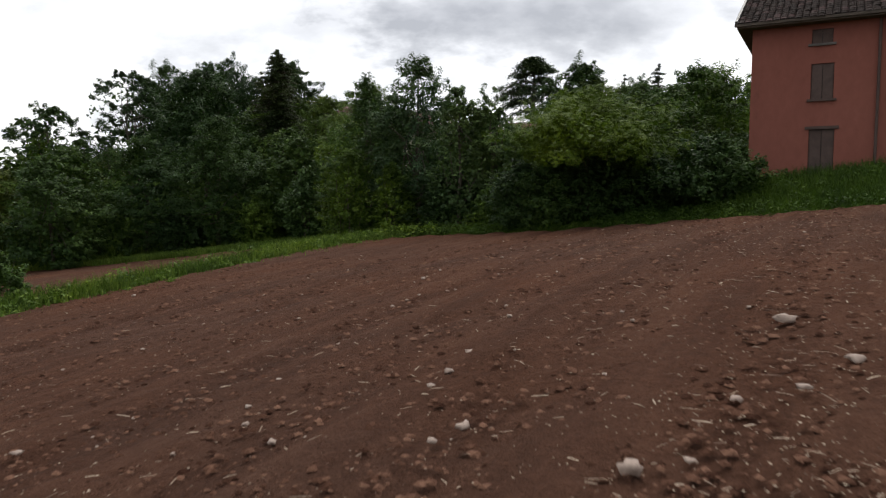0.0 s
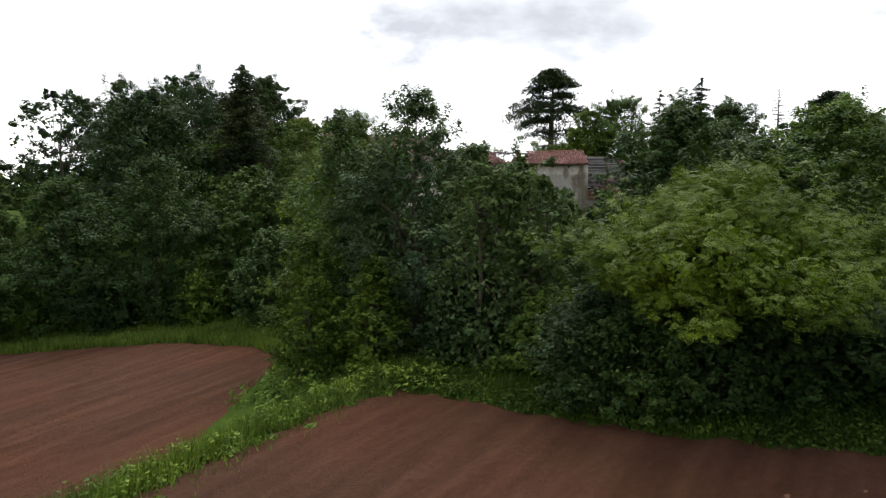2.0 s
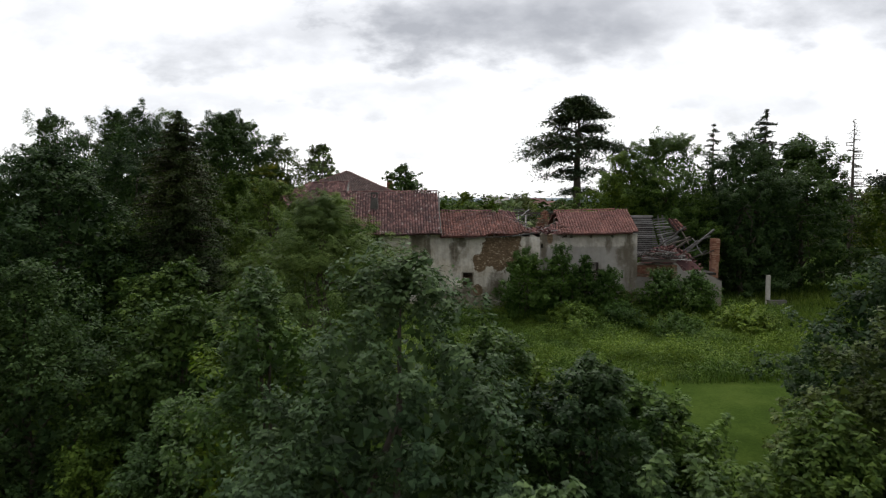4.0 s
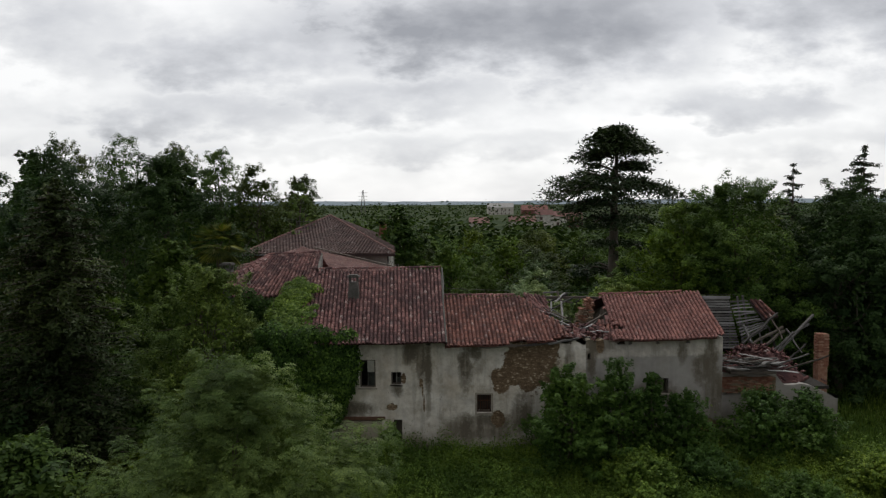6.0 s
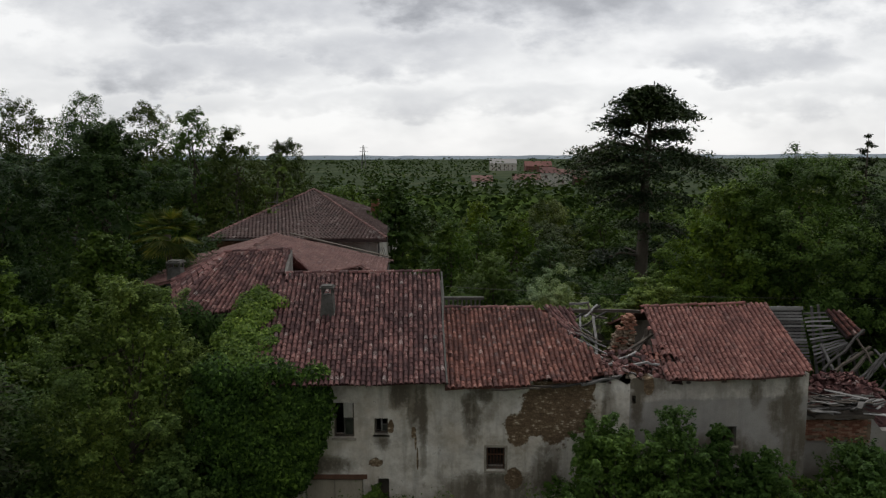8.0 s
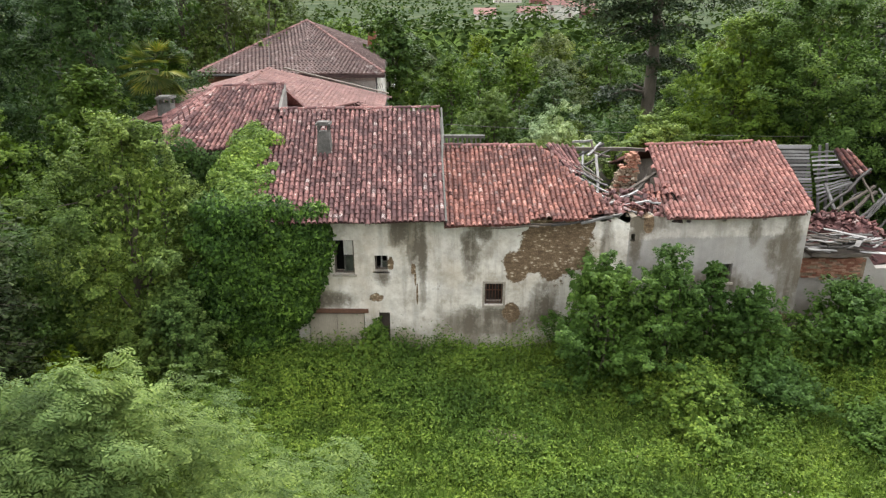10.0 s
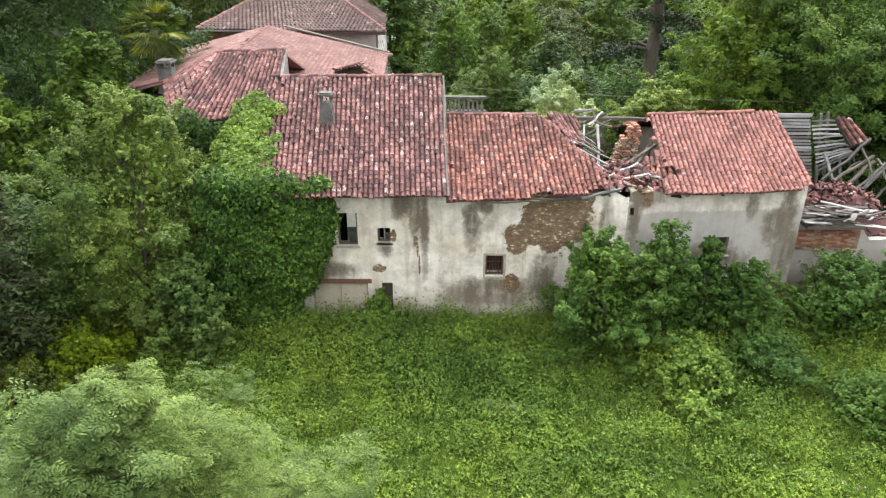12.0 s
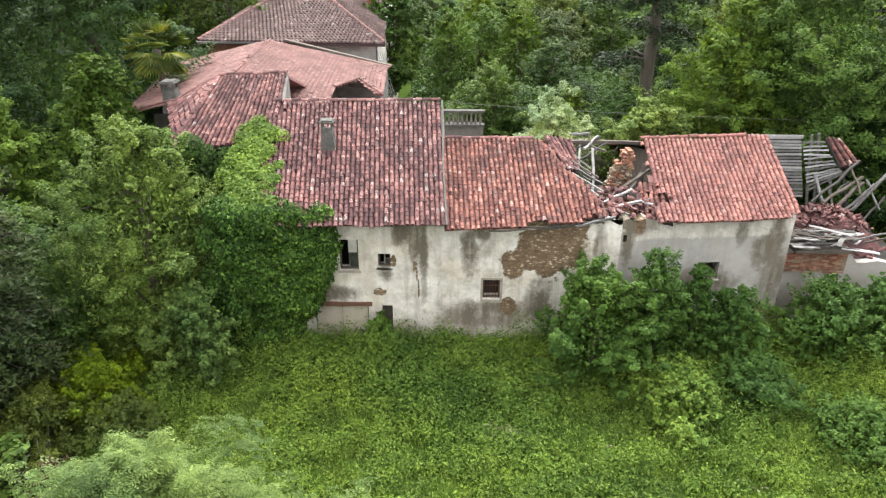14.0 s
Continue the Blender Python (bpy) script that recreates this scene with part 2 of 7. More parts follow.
def tile_mat(name, stops, lichen=0.25, vary=0.7, spec=0.2):
    m, nt, b = material(name, 0.85, spec)
    g = node(nt, "ShaderNodeNewGeometry")
    pos = g.outputs["Position"]
    r = maths(nt, "FRACT", maths(nt, "ADD", node(nt, "ShaderNodeObjectInfo").outputs["Random"], g.outputs["Random Per Island"]))
    a, f = noise_tex(nt, pos, 0.75, 7, 0.68), noise_tex(nt, pos, 22, 4, 0.65)
    t = maths(nt, "ADD", maths(nt, "MULTIPLY_ADD", a, 1.5, -0.5), maths(nt, "MULTIPLY_ADD", r, vary, -vary / 2))
    t = maths(nt, "ADD", t, maths(nt, "MULTIPLY_ADD", f, 0.5, -0.25), clamp=True)
    col = ramp(nt, t, stops)
    s = node(nt, "ShaderNodeMapRange", {0: maths(nt, "ADD", f, maths(nt, "MULTIPLY_ADD", r, 0.24, -0.12)), 1: 0.66, 2: 0.76}).outputs[0]
    col = mix(nt, maths(nt, "MULTIPLY", s, lichen), col, (0.5, 0.45, 0.41))
    pale = node(nt, "ShaderNodeMapRange", {0: maths(nt, "FRACT", maths(nt, "MULTIPLY", r, 13.7)), 1: 0.955, 2: 0.985}).outputs[0]
    col = mix(nt, maths(nt, "MULTIPLY", pale, maths(nt, "MULTIPLY", maths(nt, "MULTIPLY_ADD", f, 3.2, -1.3, clamp=True), lichen)), col, (0.55, 0.5, 0.47))
    burnt = node(nt, "ShaderNodeMapRange", {0: maths(nt, "FRACT", maths(nt, "MULTIPLY", r, 5.3)), 1: 0.72, 2: 0.9}).outputs[0]
    col = mix(nt, maths(nt, "MULTIPLY", burnt, 0.45), col, (0.085, 0.05, 0.05))
    d = node(nt, "ShaderNodeMapRange", {0: noise_tex(nt, pos, 5.0, 5, 0.7), 1: 0.5, 2: 0.72}).outputs[0]
    col = mix(nt, maths(nt, "MULTIPLY", d, 0.55), col, (0.05, 0.032, 0.028))
    nt.links.new(col, b.inputs["Base Color"])
    bump(nt, b, f, 0.5, 0.01)
    return m


TILE_OLD = tile_mat("old_roof_tile", [(0.0, (0.06, 0.03, 0.031)), (0.35, (0.14, 0.066, 0.062)), (0.7, (0.235, 0.112, 0.1)), (1.0, (0.33, 0.2, 0.178))], 0.9, 0.6)
TILE_ORANGE = tile_mat("orange_roof_tile", [(0.0, (0.067, 0.029, 0.026)), (0.4, (0.165, 0.067, 0.053)), (0.75, (0.285, 0.12, 0.09)), (1.0, (0.37, 0.2, 0.155))], 0.7, 0.6)
TILE_RED = tile_mat("red_roof_tile", [(0.0, (0.135, 0.059, 0.052)), (0.4, (0.235, 0.104, 0.088)), (0.75, (0.315, 0.148, 0.123)), (1.0, (0.39, 0.215, 0.18))], 0.4, 0.4)
TILE_PALE = tile_mat("pale_red_roof_tile", [(0.0, (0.13, 0.07, 0.063)), (0.5, (0.21, 0.113, 0.1)), (1.0, (0.28, 0.168, 0.147))], 0.3, 0.25)
TILE_BROWN = tile_mat("brown_roof_tile", [(0.0, (0.062, 0.043, 0.04)), (0.5, (0.102, 0.068, 0.062)), (1.0, (0.155, 0.11, 0.1))], 0.5, 0.5)
TILE_UMBER = tile_mat("umber_roof_tile", [(0.0, (0.014, 0.01, 0.009)), (0.5, (0.026, 0.018, 0.016)), (1.0, (0.045, 0.03, 0.026))], 0.1, 0.4, 0.03)
# darker copy for decks: shade between the tiles is put into the colour
TILE_SHADE = tile_mat("shaded_deck_tile", [(0.0, (0.03, 0.021, 0.02)), (0.5, (0.058, 0.038, 0.035)), (1.0, (0.1, 0.067, 0.06))], 0.2, 0.4)


def soil_mat():
    m, nt, b = material("ploughed_soil", 1.0, 0.07)
    pos = where(nt)
    turned = node(nt, "ShaderNodeMapping", {"Vector": pos, "Rotation": (0, 0, radians(30))}).outputs[0]
    rows = node(nt, "ShaderNodeMapping", {"Vector": turned, "Scale": (1.5, 0.14, 1.0)}).outputs[0]
    a, c, f = noise_tex(nt, rows, 1.2, 5, 0.6), noise_tex(nt, pos, 7.0, 6, 0.7), noise_tex(nt, pos, 40.0, 4, 0.7)
    t = maths(nt, "ADD", maths(nt, "MULTIPLY", a, 0.42), maths(nt, "ADD", maths(nt, "MULTIPLY", c, 0.26), maths(nt, "MULTIPLY", f, 0.32)))
    t = maths(nt, "MULTIPLY_ADD", t, 2.4, -0.7, clamp=True)
    col = ramp(nt, t, [(0.0, (0.04, 0.0195, 0.013)), (0.5, (0.088, 0.043, 0.028)), (1.0, (0.145, 0.076, 0.051))])
    wide = noise_tex(nt, pos, 0.12, 3)
    col = mix(nt, node(nt, "ShaderNodeMapRange", {0: wide, 1: 0.4, 2: 0.65}).outputs[0], col, mix(nt, 1.0, col, (1.2, 1.05, 0.9), "MULTIPLY"))
    nt.links.new(col, b.inputs["Base Color"])
    bump(nt, b, maths(nt, "ADD", maths(nt, "MULTIPLY", c, 0.7), maths(nt, "MULTIPLY", f, 0.3)), 1.0, 0.22)
    return m


SOIL = soil_mat()
TURF = simple("turf_under_grass", [(0.0, (0.018, 0.032, 0.006)), (0.5, (0.036, 0.062, 0.01)), (1.0, (0.07, 0.1, 0.02))], 0.5, fine=20, bumpy=0.9, spec=0.02, rough=1.0)
# blue-grey of distant haze, put into the hills' base colour
HILL = simple("far_hill_haze", [(0.0, (0.17, 0.21, 0.24)), (1.0, (0.26, 0.3, 0.33))], 0.004, bumpy=0.0, spec=0.0, rough=1.0)
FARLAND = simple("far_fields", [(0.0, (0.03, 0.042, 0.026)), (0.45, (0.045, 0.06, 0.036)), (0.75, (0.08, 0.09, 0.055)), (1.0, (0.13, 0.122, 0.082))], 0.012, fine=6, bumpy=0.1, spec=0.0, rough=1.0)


def plaster_mat(name, patches, base=((0.31, 0.27, 0.215), (0.56, 0.52, 0.455), (0.76, 0.735, 0.685)), low=3.6, stains=(), wash=None):
    """Old lime plaster: rain streaks, damp foot, bare patches and stains (x, z, half width, half height)."""
    m, nt, b = material(name, 0.92, 0.15)
    pos = where(nt)
    s = node(nt, "ShaderNodeSeparateXYZ", {0: pos})
    n1, n2, n3 = noise_tex(nt, pos, 0.8, 6, 0.6), noise_tex(nt, pos, 3.4, 7, 0.7), noise_tex(nt, pos, 24.0, 4, 0.6)

    def spot(px, pz, rx, rz, rough, soft):
        a = maths(nt, "DIVIDE", maths(nt, "SUBTRACT", s.outputs[0], px), rx)
        c = maths(nt, "DIVIDE", maths(nt, "SUBTRACT", s.outputs[2], pz), rz)
        r = maths(nt, "ADD", maths(nt, "MULTIPLY", a, a), maths(nt, "MULTIPLY", c, c))
        r = maths(nt, "ADD", r, maths(nt, "MULTIPLY_ADD", maths(nt, "ADD", n2, n1), rough, -rough))
        return node(nt, "ShaderNodeMapRange", {0: r, 1: 1.0 + soft, 2: 1.0 - soft}, interpolation_type="SMOOTHSTEP").outputs[0]

    t = maths(nt, "ADD", maths(nt, "MULTIPLY", n1, 0.55), maths(nt, "MULTIPLY", n2, 0.45))
    col = ramp(nt, maths(nt, "MULTIPLY_ADD", t, 3.2, -1.1, clamp=True), [(0.0, base[0]), (0.45, base[1]), (1.0, base[2])])
    streak = noise_tex(nt, node(nt, "ShaderNodeMapping", {"Vector": pos, "Scale": (2.4, 2.4, 0.2)}).outputs[0], 1.0, 6, 0.65)
    sm = node(nt, "ShaderNodeMapRange", {0: streak, 1: 0.52, 2: 0.7}).outputs[0]
    col = mix(nt, maths(nt, "MULTIPLY", sm, 0.5), col, (0.17, 0.155, 0.13))
    ochre = node(nt, "ShaderNodeMapRange", {0: noise_tex(nt, pos, 0.45, 4), 1: 0.5, 2: 0.68}).outputs[0]
    col = mix(nt, maths(nt, "MULTIPLY", ochre, 0.42), col, (0.37, 0.285, 0.175))
    if wash:
        wet = node(nt, "ShaderNodeMapRange", {0: maths(nt, "ADD", s.outputs[2], maths(nt, "MULTIPLY_ADD", n2, 0.3, -0.15)), 1: wash + 0.06, 2: wash - 0.06}, interpolation_type="SMOOTHSTEP").outputs[0]
        col = mix(nt, maths(nt, "MULTIPLY", wet, 0.72), col, (0.27, 0.262, 0.25))
    smudge = node(nt, "ShaderNodeMapRange", {0: noise_tex(nt, pos, 1.5, 9, 0.62), 1: 0.47, 2: 0.68}).outputs[0]
    col = mix(nt, maths(nt, "MULTIPLY", smudge, 0.55), col, (0.27, 0.245, 0.21))
    for st in stains:
        col = mix(nt, maths(nt, "MULTIPLY", spot(*st, 3.0, 0.85), maths(nt, "MULTIPLY_ADD", maths(nt, "ADD", streak, n2), 2.3, -1.35, clamp=True)), col, (0.13, 0.112, 0.085))
    damp = node(nt, "ShaderNodeMapRange", {0: maths(nt, "ADD", s.outputs[2], maths(nt, "MULTIPLY", n1, 1.9)), 1: low + 2.1, 2: low + 0.7}, interpolation_type="SMOOTHSTEP").outputs[0]
    col = mix(nt, maths(nt, "MULTIPLY", damp, 0.65), col, (0.17, 0.145, 0.11))
    speck = node(nt, "ShaderNodeMapRange", {0: n2, 1: 0.62, 2: 0.7}).outputs[0]
    col = mix(nt, maths(nt, "MULTIPLY", speck, 0.55), col, (0.2, 0.165, 0.12))
    bare = None
    for p in patches:
        k = spot(*p, 2.6, 0.14)
        bare = k if bare is None else maths(nt, "MAXIMUM", bare, k)
    h = n3
    if bare is not None:
        stones = node(nt, "ShaderNodeTexVoronoi", {"Vector": node(nt, "ShaderNodeMapping", {"Vector": pos, "Scale": (5.0, 5.0, 11.0)}).outputs[0], "Scale": 1.0}).outputs["Distance"]
        mott = maths(nt, "ADD", maths(nt, "MULTIPLY", maths(nt, "ADD", n3, n2), 1.5), maths(nt, "MULTIPLY_ADD", stones, -0.5, -0.85), clamp=True)
        br = ramp(nt, mott, [(0.0, (0.085, 0.058, 0.036)), (0.5, (0.17, 0.12, 0.074)), (0.8, (0.27, 0.205, 0.14)), (1.0, (0.5, 0.43, 0.34))])
        fleck = maths(nt, "MULTIPLY", node(nt, "ShaderNodeMapRange", {0: stones, 1: 0.34, 2: 0.2}).outputs[0], node(nt, "ShaderNodeMapRange", {0: n2, 1: 0.46, 2: 0.56}).outputs[0])
        br = mix(nt, maths(nt, "MULTIPLY", fleck, 0.75), br, (0.55, 0.47, 0.36))
        col = mix(nt, bare, col, br)
        h = maths(nt, "ADD", maths(nt, "MULTIPLY", n3, 0.5), maths(nt, "MULTIPLY", bare, maths(nt, "MULTIPLY_ADD", stones, -0.6, -0.8)))
    nt.links.new(col, b.inputs["Base Color"])
    bump(nt, b, h, 0.6, 0.05)
    return m


PLASTER = plaster_mat("old_plaster", [(2.8, 7.25, 1.2, 1.25), (1.6, 6.6, 0.5, 0.6), (3.6, 7.9, 0.6, 0.45), (1.38, 4.78, 0.3, 0.36), (-3.3, 5.33, 0.26, 0.17), (-2.78, 6.6, 0.12, 0.25), (-1.99, 6.42, 0.09, 0.22), (-1.93, 6.05, 0.04, 0.34), (-1.87, 5.5, 0.034, 0.45)], stains=((-2.0, 7.5, 0.2, 1.1), (-1.68, 6.6, 0.15, 1.7), (-2.5, 7.8, 0.35, 0.6), (-0.05, 7.2, 0.28, 1.1), (0.35, 7.9, 0.3, 0.5), (2.5, 5.1, 0.45, 1.0), (4.6, 7.5, 0.22, 0.9), (-4.9, 5.2, 0.9, 0.35), (0.6, 4.4, 1.4, 0.6), (-3.1, 6.1, 0.3, 0.3), (1.0, 4.75, 0.5, 0.25)))
PLASTER_GREY = plaster_mat("grey_plaster", [(5.95, 8.05, 0.16, 0.3), (10.9, 4.3, 0.5, 0.35)], ((0.26, 0.235, 0.2), (0.47, 0.435, 0.39), (0.68, 0.645, 0.59)), 4.2,
                           ((10.6, 6.9, 0.4, 0.6), (11.0, 7.3, 0.3, 1.2), (5.55, 7.6, 0.22, 0.9), (8.6, 5.6, 1.2, 0.6), (9.7, 7.6, 0.2, 0.5), (5.6, 8.1, 0.9, 0.35), (11.2, 5.6, 0.5, 1.0)), 7.5)
PLASTER_WHITE = plaster_mat("white_plaster", [], ((0.36, 0.345, 0.31), (0.5, 0.48, 0.44), (0.62, 0.6, 0.56)), 1.0)
RED_WALL = simple("red_render", [(0.0, (0.15, 0.052, 0.039)), (0.3, (0.21, 0.073, 0.054)), (0.7, (0.24, 0.086, 0.064)), (1.0, (0.29, 0.118, 0.092))], 0.5, fine=10, bumpy=0.25, stretch=(1, 1, 0.5))
SHUTTER = simple("brown_shutter", [(0.0, (0.05, 0.034, 0.03)), (1.0, (0.11, 0.075, 0.065))], 3, rough=0.7)
PANEL = simple("faded_door_board", [(0.0, (0.22, 0.19, 0.15)), (1.0, (0.44, 0.39, 0.31))], 2, stretch=(1, 1, 0.3), vary=0.3)


def glass_mat():
    m, nt, b = material("old_pane", 0.12, 0.5)
    nt.links.new(ramp(nt, noise_tex(nt, where(nt), 3.0), [(0.3, (0.02, 0.022, 0.022)), (0.7, (0.06, 0.062, 0.06))]), b.inputs["Base Color"])
    return m


GLASS = glass_mat()

# ---- building blocks ----
def smooth(a, b, v):
    k = np.clip((v - a) / (b - a), 0, 1)
    return k * k * (3 - 2 * k)


def mesh_of(name, verts, faces, mats, index=None, shade=False):
    me = bpy.data.meshes.new(name)
    me.from_pydata(np.asarray(verts, float).tolist(), [], np.asarray(faces).tolist() if isinstance(faces, np.ndarray) else faces)
    for m in (mats if isinstance(mats, (list, tuple)) else [mats]):
        me.materials.append(m)
    if index is not None:
        me.polygons.foreach_set("material_index", np.asarray(index, np.int32))
    if shade:
        me.polygons.foreach_set("use_smooth", np.ones(len(me.polygons), bool))
    me.update()
    return me


def thing(name, x, y, z, label, category, group="", kind=""):
    ob = new(name)
    ob.empty_display_size = 0.2
    ob.matrix_basis = pose(x, y, z)
    return tagged(ob, label, category, group, kind)


def part(name, me, parent, label=""):
    """A mesh in world coordinates as a part of a thing or of one of its parts."""
    ob = new(name, me)
    ob.parent = parent
    if parent.parent is None:
        ob.matrix_parent_inverse = parent.matrix_basis.inverted()
    return tagged(ob, label)


def boxes(items):
    """Verts and faces of boxes (x0, y0, z0, x1, y1, z1)."""
    V, F = [], []
    for x0, y0, z0, x1, y1, z1 in items:
        k = len(V)
        V += [(x0, y0, z0), (x1, y0, z0), (x1, y1, z0), (x0, y1, z0), (x0, y0, z1), (x1, y0, z1), (x1, y1, z1), (x0, y1, z1)]
        F += [(k, k + 3, k + 2, k + 1), (k + 4, k + 5, k + 6, k + 7), (k, k + 1, k + 5, k + 4), (k + 1, k + 2, k + 6, k + 5), (k + 2, k + 3, k + 7, k + 6), (k + 3, k, k + 4, k + 7)]
    return V, F


def box_mesh(name, items, mat, m=None):
    V, F = boxes(items)
    if m is not None:
        V = [m @ Vector(v) for v in V]
    return mesh_of(name, V, F, mat)


def beam(name, a, b, w, h, mat, wobble=0.0, seed=0, roll=0.0):
    """A sawn timber from a to b, slightly bowed."""
    rng = np.random.default_rng(seed)
    a, b = Vector(a), Vector(b)
    d = (b - a).normalized()
    side = d.cross(Vector((0, 0, 1)))
    side = side.normalized() if side.length > 0.01 else Vector((1, 0, 0))
    up = side.cross(d)
    side, up = side * math.cos(roll) + up * math.sin(roll), up * math.cos(roll) - side * math.sin(roll)
    V, F, n = [], [], 4
    for i in range(n + 1):
        c = a.lerp(b, i / n) + (side * rng.normal() + up * rng.normal()) * wobble
        k = 1 - 0.12 * i / n
        V += [c + side * sx * w / 2 * k + up * sy * h / 2 * k for sx, sy in ((-1, -1), (1, -1), (1, 1), (-1, 1))]
        if i:
            o = 4 * (i - 1)
            F += [(o + j, o + (j + 1) % 4, o + 4 + (j + 1) % 4, o + 4 + j) for j in range(4)]
    F += [(3, 2, 1, 0), (4 * n, 4 * n + 1, 4 * n + 2, 4 * n + 3)]
    return mesh_of(name, V, F, mat)


def wall_mesh(name, x0, x1, y0, y1, z0, top, openings, mat, m=None):
    """A wall along x with openings (x0, x1, z0, z1) through it; top(x) is its height."""
    xs = sorted({x0, x1, *(o[0] for o in openings), *(o[1] for o in openings), *np.arange(x0 + 0.4, x1, 0.4).round(3)})
    zs = sorted({z0, *(o[2] for o in openings), *(o[3] for o in openings)}) + [None]
    nx, nz = len(xs), len(zs)
    V = [(x, y, top(x) if z is None else z) for y in (y0, y1) for z in zs for x in xs]

    def k(s, j, i):
        return (s * nz + j) * nx + i

    solid = {(i, j) for i in range(nx - 1) for j in range(nz - 1)
             if not any(o[0] - 1e-6 < xs[i] and xs[i + 1] < o[1] + 1e-6 and o[2] - 1e-6 < zs[j] and zs[j + 1] is not None and zs[j + 1] < o[3] + 1e-6 for o in openings)}
    F = []
    for i, j in solid:
        F += [(k(0, j, i), k(0, j, i + 1), k(0, j + 1, i + 1), k(0, j + 1, i)), (k(1, j, i + 1), k(1, j, i), k(1, j + 1, i), k(1, j + 1, i + 1))]
        for di, dj, a, b in ((-1, 0, (j + 1, i), (j, i)), (1, 0, (j, i + 1), (j + 1, i + 1)), (0, -1, (j, i), (j, i + 1)), (0, 1, (j + 1, i + 1), (j + 1, i))):
            if (i + di, j + dj) not in solid:
                F.append((k(0, *a), k(1, *a), k(1, *b), k(0, *b))[::-1])
    used = sorted({v for f in F for v in f})
    at = {v: n for n, v in enumerate(used)}
    V = [V[v] if m is None else m @ Vector(V[v]) for v in used]
    return mesh_of(name, V, [tuple(at[v] for v in f) for f in F], mat)


# ---- the lie of the land ----
EDGE_X = [-4.0, -1.5, 1.3, 3.9, 6.0, 8.9, 13.0, 18.0]
EDGE_Y = [31.5, 33.2, 30.5, 28.2, 26.5, 25.0, 20.7, 14.0]


def strip_side(x, y):
    return (x + 2.5) * 0.844 - (y - 34.5) * 0.537


def field_edge(x):
    return np.interp(x, EDGE_X, EDGE_Y)


def far_edge(x):
    return np.interp(x, [-60, -35, -20.5, -14.0, -9.0, -7.0], [58, 54.0, 51.0, 49.0, 45.0, 42.0])


def ground(x, y):
    x, y = np.asarray(x, float), np.asarray(y, float)
    b = np.interp(y, [-30, 0, 8, 30, 60], [0.19, 0.19, 0.18, 0.085, 0.085])
    xx = 30 * np.tanh(x / 30)
    z1 = 0.12 + b * xx - 0.03 * np.clip(y - 31, 0, 12)
    z2 = -2.0 + 0.13 * (28 * np.tanh((x + 14.3) / 28))
    s = strip_side(x, y)
    z = z1 + (z2 - z1) * smooth(0.9, -1.2, s)
    z = z + 1.35 * smooth(0.0, 7.5, y - field_edge(x)) * smooth(6.0, 11.0, x)
    y0 = np.interp(x, [-30, -12, -5, 0, 5, 12, 20], [56, 53, 46, 41, 38, 36, 38])
    up = 2.75 + 0.4 * smooth(66, 71.5, y) + 0.1 * np.sin(x * 0.35) * np.cos(y * 0.28)
    z = z + (up - z) * smooth(0, 15, y - y0)
    return z


def height(x, y):
    return float(ground(x, y))


def spread(lo, hi, step, far_lo, far_hi):
    """Coordinates at an even step between lo and hi that widen towards the distance."""
    mid = list(np.arange(lo, hi + step / 2, step))
    out, v, s = [], hi, step
    while v < far_hi:
        s *= 1.35
        v += s
        out.append(min(v, far_hi))
    back, v, s = [], lo, step
    while v > far_lo:
        s *= 1.35
        v -= s
        back.append(max(v, far_lo))
    return np.array(back[::-1] + mid + out)


def worn(x, y):
    """Distance from the worn track through the meadow, in widths of it."""
    best = np.full(np.shape(x), 9.0)
    for x0, y0, x1, y1, w in ((0.4, 66.7, 1.3, 66.5, 0.4), (3.4, 65.95, 5.9, 65.6, 0.24), (5.9, 65.6, 9.6, 63.7, 0.22), (9.6, 63.7, 13.0, 62.6, 0.2)):
        t = np.clip(((x - x0) * (x1 - x0) + (y - y0) * (y1 - y0)) / ((x1 - x0) ** 2 + (y1 - y0) ** 2), 0, 1)
        best = np.minimum(best, np.hypot(x - x0 - t * (x1 - x0), y - y0 - t * (y1 - y0)) / w)
    return best


